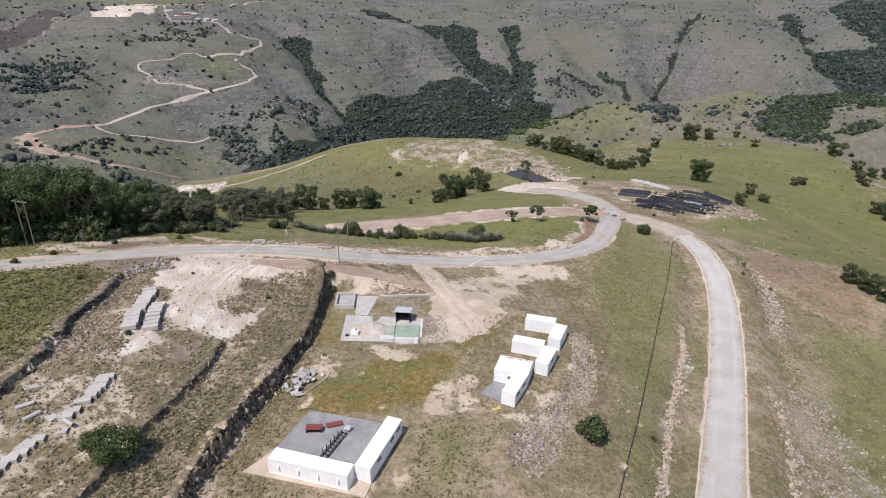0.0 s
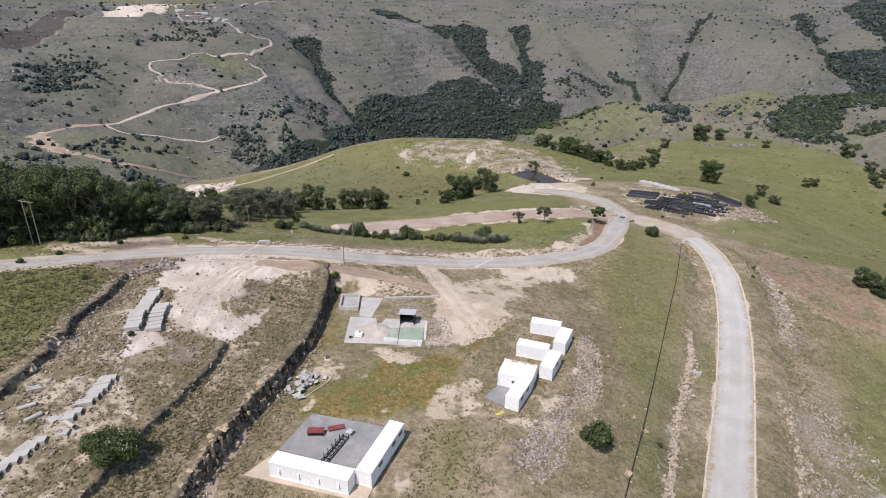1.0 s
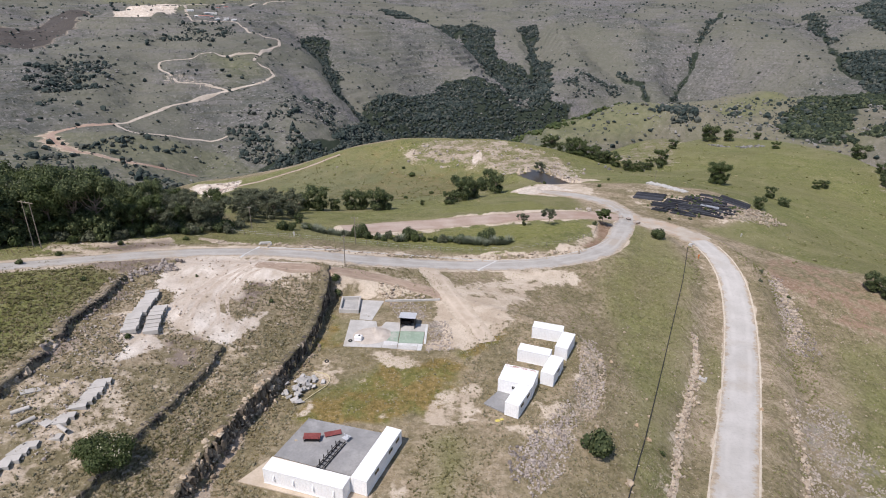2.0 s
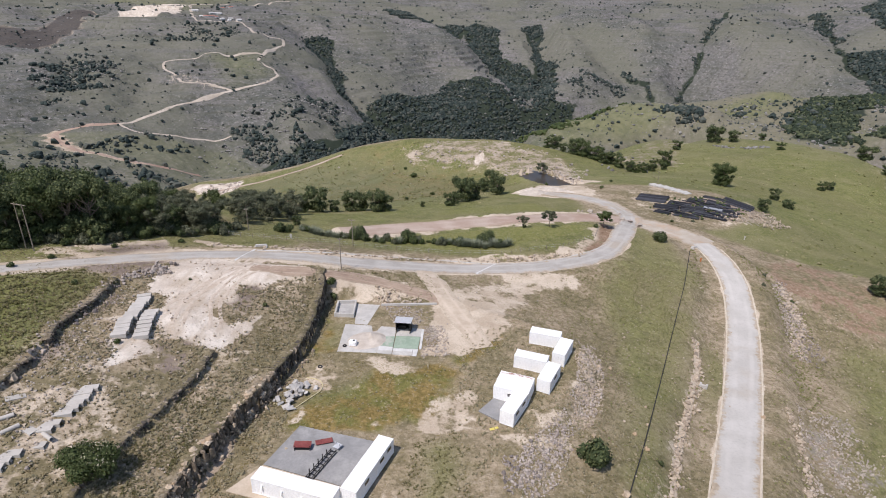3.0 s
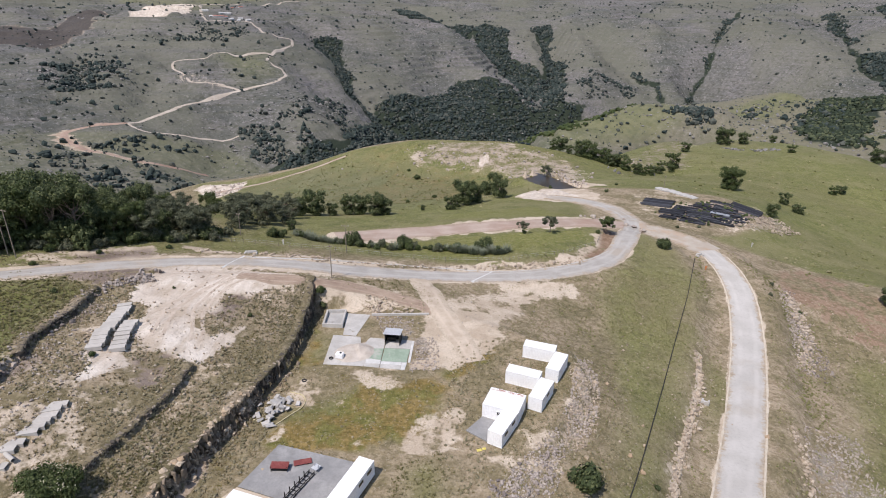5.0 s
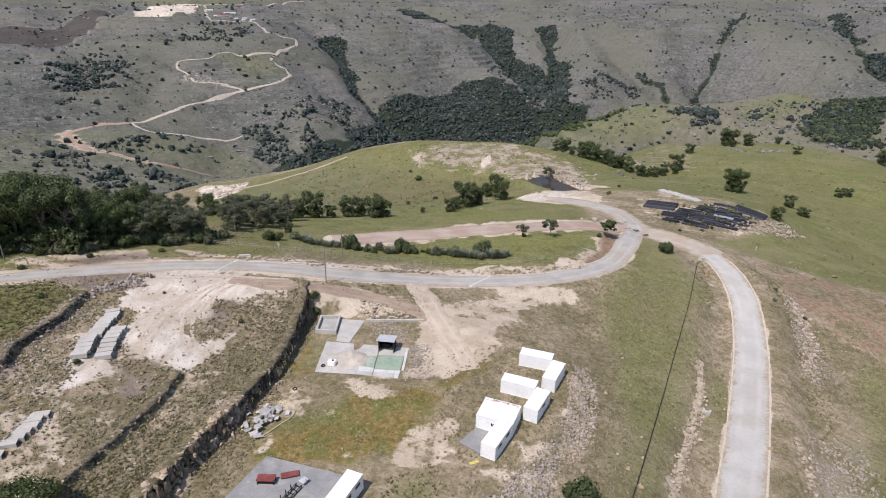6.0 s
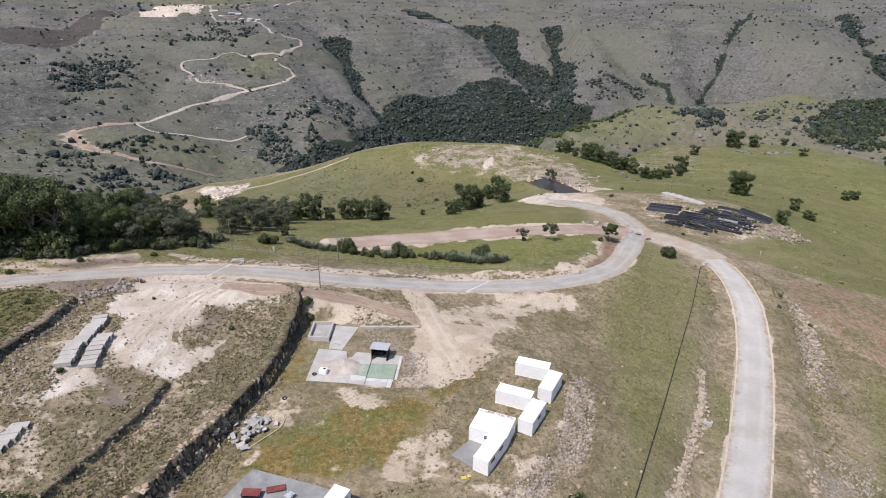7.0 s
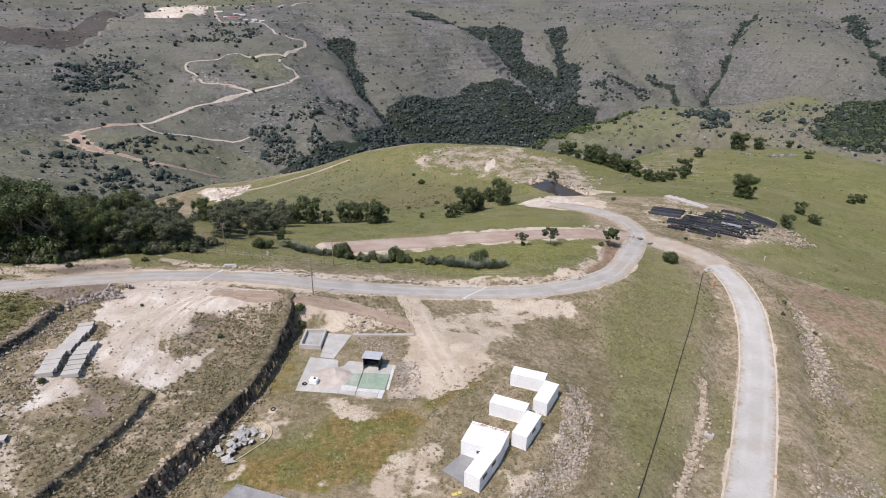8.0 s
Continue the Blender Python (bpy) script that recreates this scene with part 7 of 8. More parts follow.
TALL = [tree_kind(11, 3.6, 0.24, 13, 3300, 0.38, 11 + k, LEAF if k != 1 else LEAF_GREY, 0.03, 1.05, 6) for k in range(3)]
TALL.append(tree_kind(10, 3.4, 0.22, 13, 3200, 0.38, 19, LEAF_GREEN, 0.03, 1.0, 6))
ROUND = [tree_kind(6.5, 3.1, 0.2, 9, 2300, 0.4, 31 + k, LEAF if k else LEAF_GREEN, 0.06, 0.85, 6) for k in range(3)]
FAR_ROUND = [tree_kind(6.5, 3.1, 0.2, 9, 1700, 0.4, 31 + k, LEAF if k else LEAF_GREEN, 0.06, 0.85, 6) for k in range(3)]
WATTLE = [tree_kind(8.5, 4.0, 0.2, 11, 2500, 0.38, 41 + k, LEAF_GREY, 0.15, 0.7, 4) for k in range(2)]
OPEN_TREE = [tree_kind(6.0, 2.6, 0.14, 6, 900, 0.42, 61, LEAF_GREY, 0.45, 0.5), tree_kind(6.0, 2.6, 0.14, 6, 1100, 0.45, 63, LEAF_GREEN, 0.4, 0.6)]


def bush_kind(wide, high, leaves, size, seed, material):
    g = np.random.default_rng(seed)
    blobs = [(0, 0, high * 0.45, wide * 0.7, wide * 0.7, high * 0.5)]
    for k in range(9):
        a, q = g.random() * math.tau, wide * (0.35 + 0.4 * g.random())
        blobs.append((q * math.cos(a), q * math.sin(a), high * (0.25 + 0.5 * g.random()), wide * 0.35, wide * 0.35, high * 0.3))
    bm = bmesh.new()
    for k in range(5):
        a = k * math.tau / 5
        rod(bm, (0.08 * math.cos(a), 0.08 * math.sin(a), -0.2), (wide * 0.45 * math.cos(a), wide * 0.45 * math.sin(a), high * 0.6), 0.06, 0.02, 5)
    v, f = leaf_cards(blobs, leaves, size, seed)
    return mesh_of("stem", bm, BARK), sheet_mesh("foliage", v, f, material, False)


BUSHES = [bush_kind(1.0, 1.4, 500, 0.23, 71, LEAF), bush_kind(1.0, 1.3, 500, 0.23, 72, LEAF_GREEN), bush_kind(1.0, 1.2, 450, 0.23, 73, LEAF_GREY)]
BIG_BUSH = bush_kind(2.8, 2.8, 7000, 0.2, 79, LEAF_GREEN)
DARK_BUSH = bush_kind(1.9, 2.9, 1800, 0.34, 76, LEAF)


def bush(x, y, scale, kind, label, stretch=1.0):
    t = thing("bush", pose(x, y, float(ground(x, y)) - 0.08, 0, 0, (x * 37 + y * 11) % 360) @ Matrix.Diagonal((scale, scale, scale * stretch, 1)), label, "bush", "bushes")
    part("stem", kind[0], None, t)
    part("foliage", kind[1], None, t)
    return t


# line of tall trees west of the road
LINE = [(-98, 114), (-93, 121), (-89, 123.5), (-85, 127), (-80, 131), (-77, 135.5), (-72, 139.5), (-69, 144), (-66, 149), (-63, 154), (-60, 159)]
for k in range(54):
    row = k % 4
    x, y, _ = along(LINE, (k // 4 + 0.25 * row + 0.3) / 14.8)
    x, y = x + 1.0 - 6.5 * row + rng.normal(0, 1.2), y - 1.0 + 5.5 * row + rng.normal(0, 1.2)
    far_end = (k // 4) / 14
    kind = TALL[int(rng.choice([0, 0, 2, 2, 1, 3, 3, 3]))] if far_end < 0.6 or row > 2 else (WATTLE[k % 2] if rng.random() < 0.6 else ROUND[1])
    plant("tree", kind, x, y, (1.12 if far_end < 0.36 else 0.72) + 0.26 * rng.random(), rng.random() * 360, "tall dense evergreen tree in a dark row" if kind in TALL else "spreading grey-green wattle tree", "tree",
          "row of trees west of the road", 0.9 + 0.25 * rng.random())
for k in range(14):
    x, y = -70 - 75 * rng.random(), 165 + 60 * rng.random()
    plant("tree", TALL[k % 4] if k % 3 else WATTLE[k % 2], x, y, 0.75 + 0.35 * rng.random(), rng.random() * 360, "evergreen tree on the slope behind the row", "tree", "row of trees west of the road")
for k in range(40):
    x, y, _ = along(LINE, rng.random())
    bush(x + 2.5 + rng.normal(0, 1.2), y - 2.5 + rng.normal(0, 1.2), 1.3 + 1.1 * rng.random(), BUSHES[int(rng.integers(3))], "leafy undergrowth bush below the tree row")
# trees below the knoll
for x, y, s, kind in [(-52, 218.5, 1.25, 2), (-57, 215, 0.9, 3), (-46, 220.5, 0.62, 3), (-40.5, 226, 1.0, 2), (-36.8, 227.5, 0.92, 3), (-30, 225, 1.12, 2), (-26.6, 226.5, 0.85, 3), (-13, 241, 0.3, 3), (-57, 180, 0.85, 0), (-53, 187, 0.6, 1), (-60, 190, 0.95, 1), (-56, 203, 0.75, 1), (-64, 178, 0.95, 0),
                      (-70, 186, 0.9, 1), (-66, 200, 1.0, 0), (-75, 205, 0.9, 1), (-63, 215, 0.9, 1), (-72, 222, 0.9, 0), (-61, 169, 0.85, 1), (-48, 176, 0.4, 2), (-80, 214, 0.8, 0)]:
    variety = [WATTLE[0], WATTLE[1], ROUND[1], ROUND[2]][kind]
    plant("tree", variety, x, y, s * 1.15, (x * 53) % 360, "dark round-crowned tree on the green slope" if kind > 1 else "grey-green wattle tree on the slope", "tree", "trees below the knoll", 1.08 if kind > 1 else 0.95)
for x, y, s in [(-1.5, 241, 0.72), (4.3, 258, 1.35), (9, 265, 1.1), (1, 250, 0.5), (20.2, 276, 1.1), (19, 306, 1.15), (14.5, 291, 0.8)]:
    plant("tree", ROUND[int(abs(x)) % 2 + 1], x, y, s * 1.15, (x * 31) % 360, "dark round-crowned tree on the knoll side", "tree", "trees on the knoll", 1.15)
for x, y, s in [(-28, 374, 3.4), (-35, 389, 2.0), (10, 296, 3.0), (-24, 282, 1.8), (0, 290, 2.2), (16, 318, 2.6), (-12, 300, 2.0), (30, 330, 1.8)]:
    bush(x, y, s * 0.7, BUSHES[1], "leafy green bush on the knoll")
# single trees
plant("tree", OPEN_TREE[0], 32.5, 187, 1.0, 20, "small open-crowned thorn tree in the grass", "tree", "single trees")
plant("tree", OPEN_TREE[1], 51.5, 192, 1.05, 80, "small leafy tree on the road bank", "tree", "single trees")
plant("tree", OPEN_TREE[0], 23.5, 184.5, 0.75, 140, "thin straggly sapling in the grass", "tree", "single trees")
LONE_TREE = tree_kind(13, 6.0, 0.36, 15, 6000, 0.5, 91, LEAF_GREEN, 0.3, 0.75, 5)
plant("tree", LONE_TREE, 145.5, 321, 1.0, 140, "large lone round-crowned tree on the green slope", "tree", "single trees")
plant("tree", ROUND[1], 134.5, 252, 0.85, 10, "small dark tree beside the pipe stacks", "tree", "single trees")
plant("tree", ROUND[1], 162, 282, 1.0, 60, "low spreading tree on the green slope", "tree", "single trees", 0.6)
plant("tree", OPEN_TREE[0], 48, 327, 1.3, 60, "bare-limbed tree at the edge of the pond", "tree", "single trees")
for x, y, s in [(130, 168, 1.0), (132.5, 163, 1.1), (135.5, 158.5, 1.15), (138, 153, 1.2), (249, 318, 1.35), (252, 312, 1.3), (246, 306, 0.9), (320, 408, 1.7), (330, 400, 1.7), (300, 398, 1.2), (281, 376, 0.9)]:
    plant("tree", ROUND[1 + int(x) % 2], x, y, s, (x * 17) % 360, "dense dark tree on the eastern slope", "tree", "trees on the eastern slope", 0.85)
for x, y, s in [(99, 427, 1.5), (108, 430, 1.6), (112, 424, 1.5), (118, 402, 1.2), (126, 404, 1.2), (131, 409, 1.3), (138, 415, 1.2), (147, 421, 1.3), (90, 430, 1.4), (83, 430, 1.2), (95, 440, 1.5), (104, 442, 1.5), (152, 428, 1.0), (120, 395, 0.9), (76, 428, 1.2), (70, 434, 1.3), (114, 414, 1.3), (104, 420, 1.2), (122, 416, 1.2)] + [(88, 446, 1.5), (98, 452, 1.5), (134, 404, 1.0), (143, 409, 1.0), (66, 440, 1.3), (126, 395, 0.9),
                (182, 498, 1.6), (235, 556, 1.9), (250, 548, 1.3), (236, 546, 1.1), (261, 486, 1.2), (322, 474, 1.8), (240, 560, 1.2), (280, 558, 1.2), (295, 408, 1.2), (280, 381, 1.1), (286, 390, 1.0), (225, 362, 1.0), (232, 366, 0.8), (164, 300, 0.9)]:
    plant("tree", FAR_ROUND[int(x) % 3], x, y, s * (0.75 + 0.65 * rng.random()), (x * 29) % 360, "round-crowned tree on the grassy rise", "tree", "trees on the eastern rise", 0.75 + 0.35 * rng.random())

big = bush(-42.8, 61.6, 1.4, BIG_BUSH, "large rounded green bush with pale seed heads")
v, f = leaf_cards([(-0.9, 0.3, 2.5, 1.5, 1.5, 0.8), (-1.7, 0.5, 1.9, 0.9, 1.0, 0.8), (-0.4, -0.9, 2.3, 1.0, 0.8, 0.8)], 150, 0.15, 77, 0.3, False)
tagged(part("blossom", sheet_mesh("blossom", v, f, BLOSSOM, False), None, big, "pale seed heads on the bush top"), kind="stuff")
bush(25.0, 75.6, 1.45, DARK_BUSH, "dark leafy shrub standing alone in the grass")
bush(68.5, 184.8, 1.35, DARK_BUSH, "round dark-green bush near the road junction", 0.95)
for x, y, s, k in [(37, 80.5, 0.6, 0), (-53, 86.6, 0.7, 1), (-27, 112.0, 0.9, 1), (-25.5, 123, 1.3, 1), (-24.6, 121.6, 1.0, 0), (-70, 103, 0.7, 0), (-81, 113, 0.8, 1), (-84, 106, 0.9, 0), (-88, 119, 1.6, 1)] + [(-83, 121, 1.4, 1), (-79, 124, 1.5, 0),
                   (-91, 115, 1.8, 1), (-35.5, 108, 0.6, 0), (-52, 112, 0.4, 0), (92, 162, 0.8, 2), (96, 170, 0.9, 2), (99, 158, 0.7, 0), (-64, 134, 0.8, 1), (-74, 123.5, 0.8, 1), (24, 184, 0.9, 0), (48.5, 191, 1.0, 0), (84, 219, 0.8, 0), (98, 226, 0.8, 0),
                   (93, 222, 0.9, 2), (47, 300, 1.1, 0), (70, 278, 1.2, 0), (80, 300, 1.0, 0)]:
    bush(x, y, s, BUSHES[k], "low rounded scrub bush")

# hedge of agaves and shrubs along the lower field
rosette = bmesh.new()
for k in range(26):
    a, tip = k * 2.399, 0.35 + 0.65 * (k / 26)
    out, up = (1.5 * math.sin(tip * 1.35), 1.5 * math.cos(tip * 1.35) + 0.1)
    d, s = Vector((math.cos(a), math.sin(a), 0)), Vector((-math.sin(a), math.cos(a), 0))
    root, mid, end = d * 0.1, d * out * 0.55 + Vector((0, 0, up * 0.6)), d * out + Vector((0, 0, up))
    vs = [rosette.verts.new(p) for p in (root - s * 0.06, root + s * 0.06, mid + s * 0.13, end, mid - s * 0.13)]
    rosette.faces.new(vs)
    rosette.faces.new([rosette.verts.new(p) for p in (mid + s * 0.13 - Vector((0, 0, 0.02)), root + s * 0.06 - Vector((0, 0, 0.06)), root - s * 0.06 - Vector((0, 0, 0.06)), mid - s * 0.13 - Vector((0, 0, 0.02)))])
AGAVE = mesh_of("agave", rosette, LEAF_AGAVE)
HEDGE = [(-46, 167), (-40, 169), (-34, 168), (-27, 163), (-21.5, 161.5), (-15.5, 162.5), (-6.8, 165), (-0.5, 165.5), (6, 165), (12, 164.5), (18, 165)]
for k in range(64):
    s = 0.76 + 0.24 * rng.random() if k % 2 else 0.02 + 0.2 * rng.random() if k % 4 else rng.random()
    x, y, _ = along(HEDGE, s)
    ob = tagged(new("agave", AGAVE), "blue-grey agave with stiff pointed leaves", "agave", "agaves in the hedge")
    size = 0.85 + 0.75 * rng.random()
    x, y = x + rng.normal(0, 0.8), y - 1.1 + rng.normal(0, 0.6)
    ob.matrix_world = pose(x, y, float(ground(x, y)), 0, 0, rng.random() * 360) @ Matrix.Diagonal((size, size, size * 1.2, 1))
for k in range(86):
    x, y, _ = along(HEDGE, 0.24 + 0.56 * rng.random() if k % 5 else rng.random())
    bush(x + rng.normal(0, 1), y + rng.normal(0, 1), 0.6 + 1.1 * rng.random() ** 1.6, BUSHES[k % 3], "leafy shrub in the agave hedge", 0.9 + 0.6 * rng.random())
for x, y, s in [(-48.5, 161.5, 1.3), (-46.6, 162.5, 1.05), (-27, 163, 1.75), (-25.3, 164, 1.3), (-12.6, 168, 1.45), (-11, 167, 1.2), (11, 166.5, 1.7), (9.4, 167, 1.2)]:
    bush(x, y, 0.76 * s, DARK_BUSH, "taller dark shrub in the agave hedge", 1.1)

# ---- far woods, bushes and rocks ----
DENSITY = [8600, 5000, 4400, 2200, 3600, 4200, 3600, 3000, 6600, 12000, 700, 9000, 4200]
RADIUS = [4.2, 4.8, 4.8, 5.0, 4.2, 3.8, 5.0, 5.0, 5.8, 3.6, 3.2, 4.2, 4.2]
xs, ys, rs = [], [], []
for area, count, size in zip(WOODS, DENSITY, RADIUS):
    x, y = scatter(area, int(count * 1.5), 0.22, 60, 6, -40)
    keep = inside(x, y, area) + 85 * (fractal(x, y, 60, 4, 15) - 0.5) > 0
    x, y = x[keep], y[keep]
    xs.append(x), ys.append(y), rs.append(size * (0.35 + 0.85 * rng.random(len(x)) ** 1.6))
for k in (10, 9):
    lumps("woodland", xs.pop(k), ys.pop(k), rs.pop(k) * 0.85, EAST_WOOD, "dark green thicket in a hollow of the ridge", "woodland", 1.0, 0.15, 0.3)
lumps("woodland", np.concatenate(xs), np.concatenate(ys), np.concatenate(rs), HAZY_WOOD, "dark evergreen woodland filling the valley", "woodland", 0.95, 0.15, 0.22)
xs, ys = [], []
for area in SCRUB:
    x, y = scatter(area, 900, 0.46, 40, 7, -5)
    xs.append(x), ys.append(y)
n = 15000
x = -1600 + 3600 * rng.random(n)
y = 640 + 2500 * rng.random(n)
keep = fractal(x, y, 170, 3, 31) * 0.5 + rng.random(n) * 0.55 > 0.56
xs.append(x[keep]), ys.append(y[keep])
x, y = scatter([(60, 900), (110, 1046), (174, 1024), (264, 1117), (330, 1150), (300, 1230), (200, 1230), (120, 1130), (40, 1000)], 3400, 0.45, 40, 17)
lumps("ridge_scrub", x, y, 1.5 + 3.6 * rng.random(len(x)) ** 2, LEAF_GREEN, "bright green scrub on the flank of the ridge", "bushes", 0.8, 0.15, 0.25)
x, y = np.concatenate(xs), np.concatenate(ys)
lumps("hillside_bushes", x, y, 1.1 + 4.2 * rng.random(len(x)) ** 3, HAZY_WOOD, "dark bushes dotted over the far hillsides", "bushes", 0.85, 0.15, 0.25)
n = 190000
x = -1300 + 2900 * rng.random(n)
y = 660 + 1950 * rng.random(n)
bed = strata(x, y, ground(x, y))
keep = (np.abs(bed - 0.5) < 0.1) & (fractal(x, y, 150, 4, 44) > 0.52) & (fractal(x, y, 26, 2, 45) > 0.5)
keep |= (rng.random(n) < 0.06) & (fractal(x, y, 120, 4, 44) > 0.56)
lumps("hillside_rocks", x[keep], y[keep], 0.7 + 3.0 * rng.random(keep.sum()) ** 3, FAR_STONE, "grey rock outcrops on the far hillsides", "rocks", 0.6, 0.3, 0.3, far=True)
n = 15000
x, y = -850 + 1900 * rng.random(n), 640 + 1300 * rng.random(n)
keep = fractal(x, y, 70, 3, 47) + 0.3 * rng.random(n) > 0.6
lumps("hillside_stones", x[keep], y[keep], 0.45 + 1.2 * rng.random(keep.sum()) ** 2, FAR_STONE, "pale stones dotted over the hillsides", "stones", 0.7, 0.3, 0.3, far=True)
n = 16000
x, y = -850 + 1900 * rng.random(n), 640 + 1300 * rng.random(n)
keep = fractal(x, y, 90, 3, 48) + 0.3 * rng.random(n) > 0.62
lumps("hillside_shrubs", x[keep], y[keep], 0.5 + 1.3 * rng.random(keep.sum()) ** 2, HAZY_WOOD, "small dark shrubs dotted over the hillsides", "bushes", 0.8, 0.2, 0.3, far=True)
x, y = join(scatter([(332, 1963), (495, 1953), (491, 1875), (313, 1784)], 700, 0.45, 40, 24), scatter([(-60, 1944), (252, 1842), (241, 1760), (-56, 1800)], 900, 0.45, 40, 24), scatter([(-838, 1160), (-751, 1248), (-667, 1213), (-659, 1095), (-748, 1018)], 900, 0.45, 40, 24),
            scatter([(-397, 2409), (-213, 2521), (-53, 2425), (-48, 2225), (-275, 2104)], 900, 0.5, 50, 24), scatter([(554, 1281), (601, 1229), (527, 987), (496, 939), (572, 1160)], 300, 0.4, 30, 24), scatter(SCRUB[0], 700, 0.4, 30, 21), scatter(SCRUB[-1], 320, 0.4, 30, 21), scatter([(-330, 1130), (-250, 1400), (-215, 1400), (-260, 1150)], 300, 0.4, 30, 22), scatter([(-480, 1050), (-330, 1090), (-330, 1130), (-470, 1090)], 140, 0.4, 20, 23))
lumps("rock_outcrops", x, y, 0.8 + 2.8 * rng.random(len(x)) ** 2, FAR_STONE, "broken rock ledges between the hillside shrubs", "rocks", 0.55, 0.3, 0.34, far=True)

x, y = join(scatter([(-120, 330), (-90, 430), (60, 440), (85, 380), (60, 320), (0, 230), (-60, 240)], 1500, 0.4, 18, 61), scatter([(110, 270), (160, 230), (230, 260), (340, 420), (370, 540), (240, 580), (120, 560), (90, 430)], 2200, 0.42, 25, 62),
            scatter([(100, 190), (150, 175), (200, 230), (140, 235)], 300, 0.42, 9, 63))
kx, ky = scatter([(-150, 330), (-170, 400), (-100, 425), (-30, 400), (10, 340), (0, 270), (-60, 240), (-110, 260)], 5200, 0.4, 14, 64)
lumps("knoll_scrub", kx, ky, 0.14 + 0.42 * rng.random(len(kx)) ** 3.2, DEEP_TUFT, "dark olive tussocks on the flank of the knoll", "scrub", 0.7, 0.3, 0.3)
vx, vy = join(spread([(86, 196), (92, 181), (97, 168), (95, 150), (89, 132), (80, 112)], 900, 2.0), spread([(80, 186), (76, 172), (70, 156)], 160, 1.2))
near_road = line_distance(vx, vy, ROADS[1][0])[0] < 5.6
lumps("verge_scrub", vx[~near_road], vy[~near_road], 0.1 + 0.26 * rng.random((~near_road).sum()) ** 2.5, GREEN_TUFT, "scrubby olive tussocks along the road verge", "scrub", 0.8, 0.25, 0.3)
lumps("slope_scrub", x, y, 0.25 + 0.75 * rng.random(len(x)) ** 3, GREEN_TUFT, "low olive scrub and tussocks on the green slopes", "scrub", 0.6, 0.3, 0.3)
x, y = join(scatter([(224, 512), (234, 508), (236, 532), (226, 534)], 70), scatter([(240, 500), (262, 505), (262, 520), (244, 518)], 80), scatter([(100, 380), (135, 395), (150, 440), (130, 480), (100, 460)], 160, 0.45, 12, 5),
            scatter([(260, 300), (310, 360), (330, 430), (290, 400), (255, 330)], 120, 0.45, 14, 5), scatter([(300, 950), (420, 1330), (860, 1280), (700, 960), (560, 850)], 2600, 0.52, 60, 5))
far_out = np.hypot(x, y) > 700
lumps("slope_rocks", x, y, np.where(far_out, 1.0 + 2.2 * rng.random(len(x)) ** 3, 0.3 + 1.1 * rng.random(len(x)) ** 2), FAR_STONE, "grey rocks breaking through the grass", "rocks", 0.7, 0.3, 0.3)
x, y = scatter([(120, 1080), (250, 1240), (420, 1340), (860, 1290), (700, 960), (560, 850), (380, 830), (220, 920)], 900, 0.5, 50, 9)
lumps("ridge_bushes", x, y, 1.2 + 3.2 * rng.random(len(x)) ** 2, HAZY_WOOD, "dark bushes dotted over the eastern ridge", "bushes", 0.85, 0.15, 0.25)

# ---- houses on the far plateau ----
def house(x, y, turn, length, depth, high):
    h = thing("house", pose(x, y, float(ground(x, y)) - 0.5, 0, 0, turn), "small plain house with pale walls and sheet roof", "house", "houses on the plateau")
    part("wall", boxes((-length / 2, -depth / 2, 0, length / 2, depth / 2, high)), PLASTER, h)
    bm = bmesh.new()
    l, d = length / 2 + 0.5, depth / 2 + 0.5
    v = [bm.verts.new(p) for p in ((-l, -d, high), (l, -d, high), (l, d, high), (-l, d, high), (-l, 0, high + depth * 0.28), (l, 0, high + depth * 0.28))]
    for q in ((0, 1, 5, 4), (2, 3, 4, 5), (0, 4, 3), (1, 2, 5), (3, 2, 1, 0)):
        bm.faces.new([v[i] for i in q])
    part("roof", bm, ROOFING, h)
    part("door", boxes((-0.5, -depth / 2 - 0.05, 0, 0.5, -depth / 2 + 0.02, 2.1)), BLACK_STEEL, h)
    for s in (-1, 1):
        part("window", boxes((s * length * 0.3 - 0.7, -depth / 2 - 0.05, 1.0, s * length * 0.3 + 0.7, -depth / 2 + 0.02, 2.1)), GLASS, h)


for k, (x, y) in enumerate([(-791, 1871), (-778, 1874), (-766, 1882), (-754, 1890), (-742, 1898), (-807, 2044), (-826, 2136), (-806, 2159), (-822, 2028), (-745, 1915), (-730, 1945), (-850, 1968), (-720, 1905), (-700, 1930), (-770, 1990), (-735, 2040)]):
    house(x, y, 20 + 13 * (k % 5), 10 + 5 * (k % 3), 7 + k % 2 * 2, 3.4)

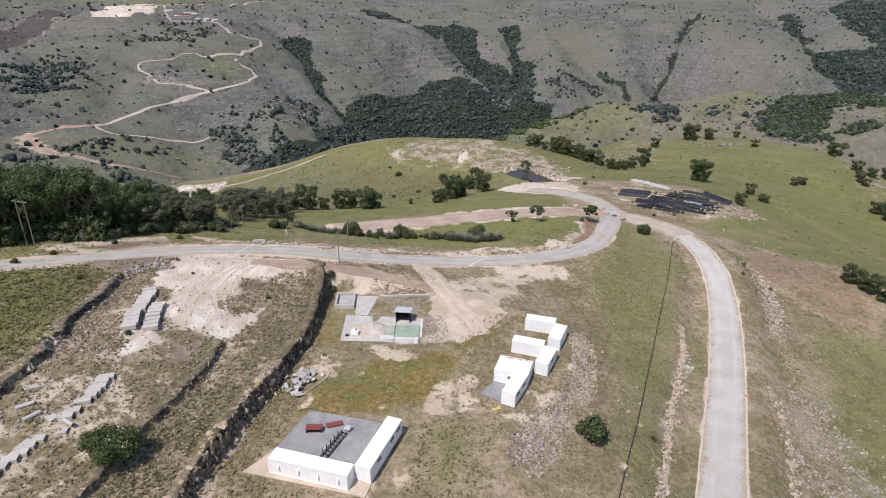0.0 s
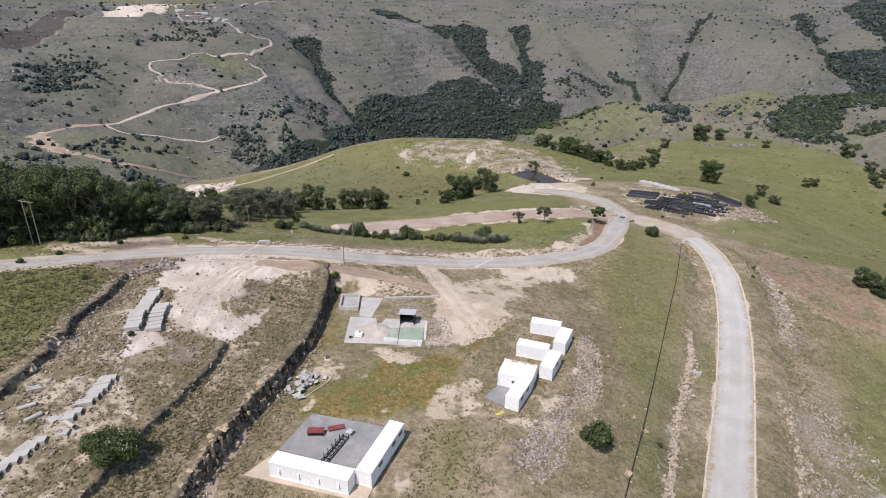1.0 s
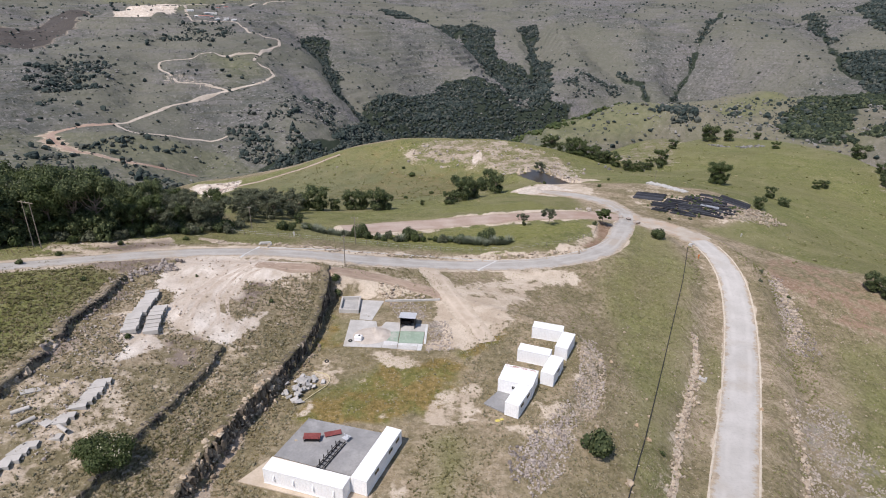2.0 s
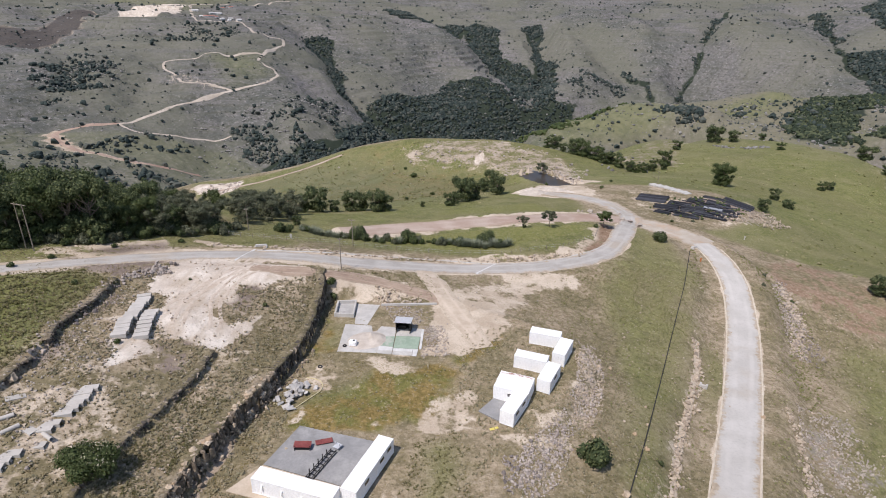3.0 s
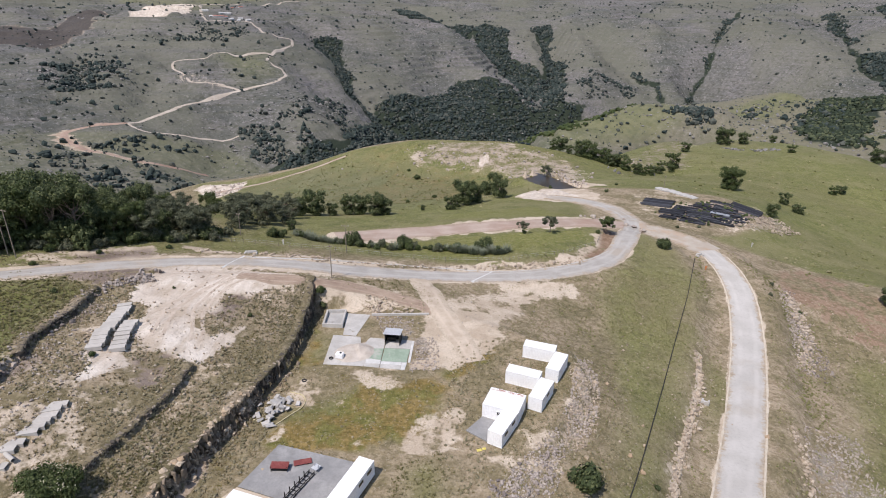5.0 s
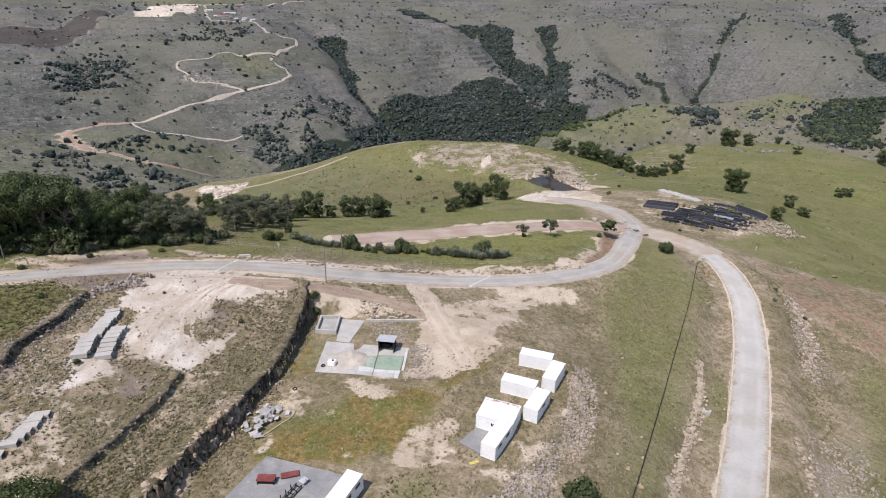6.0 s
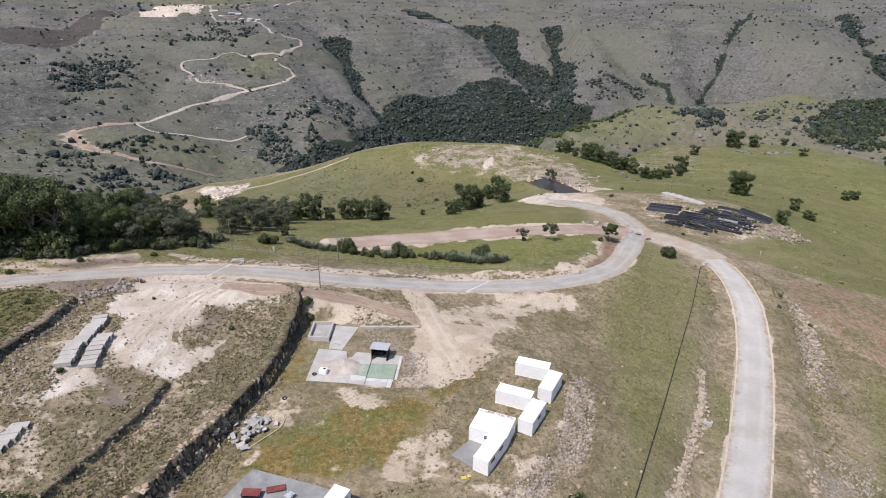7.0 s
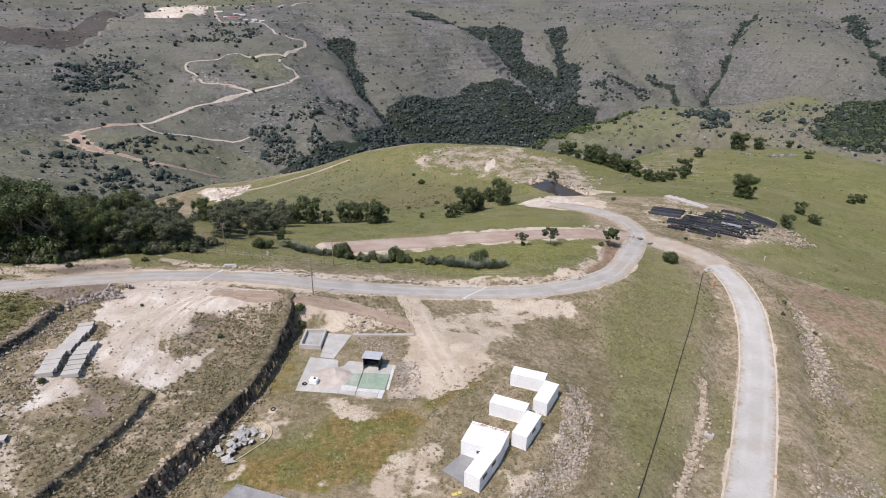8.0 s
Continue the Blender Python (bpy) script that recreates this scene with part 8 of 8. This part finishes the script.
# ---- grass ----
def tufts(name, x, y, size, material, label, blades=6, thick=0.2, low=0.2, high=0.85):
    """Tufts of pointed blades that lean out between low (upright) and high (flat)."""
    n = len(x)
    z = ground(x, y)
    a = rng.random((n, blades)) * math.tau
    lean = low + (high - low) * rng.random((n, blades))
    h = size[:, None] * (0.6 + 0.6 * rng.random((n, blades)))
    tip = np.stack([x[:, None] + np.cos(a) * lean * h, y[:, None] + np.sin(a) * lean * h, z[:, None] + h * (0.92 - 0.55 * lean)], -1)
    w = size[:, None] * thick
    left = np.stack([x[:, None] - np.sin(a) * w, y[:, None] + np.cos(a) * w, np.broadcast_to(z[:, None] - 0.03, a.shape)], -1)
    right = np.stack([x[:, None] + np.sin(a) * w, y[:, None] - np.cos(a) * w, np.broadcast_to(z[:, None] - 0.03, a.shape)], -1)
    v = np.stack([left, right, tip], 2).reshape(-1, 3)
    f = np.arange(n * blades * 3).reshape(-1, 3)
    return tagged(new(name, sheet_mesh(name, v, f, material, False)), label, "grass", kind="stuff")


def grown(count, x0, x1, y0, y1, clump, size, seed, most_bare=0.45):
    x, y = x0 + (x1 - x0) * rng.random(count), y0 + (y1 - y0) * rng.random(count)
    i, j = np.clip(np.searchsorted(GX, x) - 1, 0, len(GX) - 2), np.clip(np.searchsorted(GY, y) - 1, 0, len(GY) - 2)
    bare = np.maximum(COVER[0][j, i], COVER[3][j, i] * 0.8)
    keep = (bare + 0.5 * (rng.random(count) - 0.5) < most_bare) & (fractal(x, y, size, 3, seed) > clump)
    keep &= (inside(x, y, [(-28.5, 65.2), (-21.3, 79.6), (-5.9, 75.8), (-10, 60.5)]) < 0) & (inside(x, y, [(-24, 114), (-20.5, 100.8), (-3.9, 100), (-3.8, 111), (-14, 111.5), (-14, 121), (-24, 121)]) < 0)
    for profile, half, bank in ROADS[:2]:
        keep &= line_distance(x, y, profile)[0] > half + 0.4
    return x[keep], y[keep], j[keep], i[keep]


def tussocks(count, x0, x1, y0, y1, clump, size, seed, most_bare, lo, hi, label, material, shaggy=True, beyond=None):
    """Rounded mounds of grass with blades hanging over them."""
    x, y, _, _ = grown(count, x0, x1, y0, y1, clump, size, seed, most_bare)
    if beyond is not None:
        keep = (inside(x, y, GREEN_LEFT) > 0) == beyond
        x, y = x[keep], y[keep]
    radius = lo + (hi - lo) * rng.random(len(x)) ** 1.8
    lumps("grass_tussocks", x, y, radius * (0.72 if shaggy else 1.0), material, label, "grass", 0.8, 0.3, 0.3)
    if shaggy:
        tufts("grass_tussocks", x, y, radius * 2.0, material, label, 9, 0.12, 0.3, 1.05)


tussocks(7500, -64, -41, 46, 128, 0.47, 5.0, 55, 0.55, 0.1, 0.36, "scattered olive grass tussocks on the stony terrace", HUMMOCK, beyond=False)
tussocks(7000, -42, -24, 46, 128, 0.38, 2.2, 63, 0.62, 0.1, 0.38, "rounded olive grass tussocks on the upper terrace", HUMMOCK, beyond=False)
tussocks(9000, -105, -60, 46, 116, 0.34, 2.2, 59, 0.62, 0.1, 0.4, "rounded green grass tussocks on the bank", DEEP_TUFT, beyond=True)
tussocks(6500, 4, 36, 46, 112, 0.42, 3, 56, 0.85, 0.1, 0.3, "small olive grass tussocks among the stones", HUMMOCK)
tussocks(7000, 28, 118, 46, 165, 0.45, 5, 57, 0.6, 0.1, 0.26, "small tussocks over the eastern slope", GREEN_TUFT, False)
tussocks(1300, -22, 24, 78, 128, 0.5, 4, 58, 0.5, 0.1, 0.24, "small olive grass tussocks on the platform", HUMMOCK, False)
deep = []
for area, count in (([(-5, 60), (-3, 76), (3, 80), (8, 72), (4, 58)], 1000), ([(-30, 52), (-8, 54), (-10, 60), (-29, 65)], 1000), (GREEN_LEFT, 9000), (GRASS_OVER[1], 1200), (GRASS_OVER[0], 500), (GRASS_OVER[2], 3600)):
    deep.append(scatter(area, count, 0.36, 3, 59))
x, y = join(*deep)
keep = inside(x, y, [(-28.5, 65.2), (-21.3, 79.6), (-5.9, 75.8), (-10, 60.5)]) < -0.2
x, y = x[keep], y[keep]
tufts("green_grass", x, y, 0.16 + 0.34 * rng.random(len(x)) ** 1.6, DEEP_TUFT, "thick olive-green grass tussocks", 12, 0.13, 0.35, 1.05)
x, y = scatter([(-33, 56), (-30, 78), (-26, 92), (-18, 99), (-2, 98), (6, 93), (4, 84), (-3, 77), (-20, 80.5), (-25, 68)], 14000, 0.47, 5, 60)
keep = inside(x, y, [(-28.5, 65.2), (-21.3, 79.6), (-5.9, 75.8), (-10, 60.5)]) < -0.2
tufts("green_grass", x[keep], y[keep], 0.12 + 0.16 * rng.random(keep.sum()), MAT_GRASS, "matted brown and green grass over the platform", 6, 0.12, 0.8, 1.25)
x, y = join(spread([(-24.4, 70.6), (-8.7, 66.0)], 90, 0.12), spread([(-21.3, 79.5), (-6.1, 75.9)], 60, 0.2), spread([(-22.8, 114.8), (-16, 113)], 40, 0.2), scatter([(-16, 126.5), (-10, 126.5), (-4.5, 122.8), (-5, 121.2), (-16, 121.5)], 420, 0.4, 2, 5), spread([(-13, 108), (-11.5, 105)], 24, 0.3))
tufts("dry_grass", x, y, 0.14 + 0.22 * rng.random(len(x)), HUMMOCK, "brown grass along slab joints and the cut bank", 10, 0.13)
x, y = join(scatter(DARK_SOIL_AND_SHADOW[4], 1300, 0.4, 3, 25), scatter(DARK_SOIL_AND_SHADOW[1], 260, 0.45, 3, 25), scatter(DARK_SOIL_AND_SHADOW[3], 120, 0.45, 3, 25))
tufts("grass_tussocks", x, y, 0.2 + 0.3 * rng.random(len(x)) ** 2, HUMMOCK, "sparse olive tussocks on the brown soil", 10, 0.15)
x, y = join(spread(LEDGE_LINE, 420, 0.45), spread(BANK_LINE, 420, 0.45), spread(WALL_LINE, 700, 0.45))
tufts("grass_tussocks", x - 1.7, y, 0.2 + 0.28 * rng.random(len(x)) ** 2, HUMMOCK, "olive tussocks along the top of the rock steps", 10, 0.15)
x, y, j, i = grown(18000, -100, -24, 46, 128, 0.36, 2.5, 51, 0.72)
tufts("dry_grass", x, y, 0.2 + 0.36 * rng.random(len(x)) ** 2, TUFT, "dry olive-brown grass tufts on the terraces")
x, y, j, i = grown(12000, -32, 30, 46, 124, 0.4, 2.5, 52, 0.5)
tufts("dry_grass", x, y, 0.12 + 0.18 * rng.random(len(x)) ** 2, MAT_GRASS, "thin brown grass over the platform", 5, 0.13, 0.75, 1.2)
x, y, j, i = grown(26000, 12, 118, 46, 165, 0.34, 5, 53, 0.6)
tufts("green_grass", x, y, 0.15 + 0.24 * rng.random(len(x)) ** 2, GREEN_TUFT, "olive-green grass tufts on the eastern slope", 5)
x, y, j, i = grown(16000, -100, 60, 126, 175, 0.40, 5, 54)
tufts("green_grass", x, y, 0.2 + 0.3 * rng.random(len(x)) ** 2, GREEN_TUFT, "green grass along the road banks", 5)
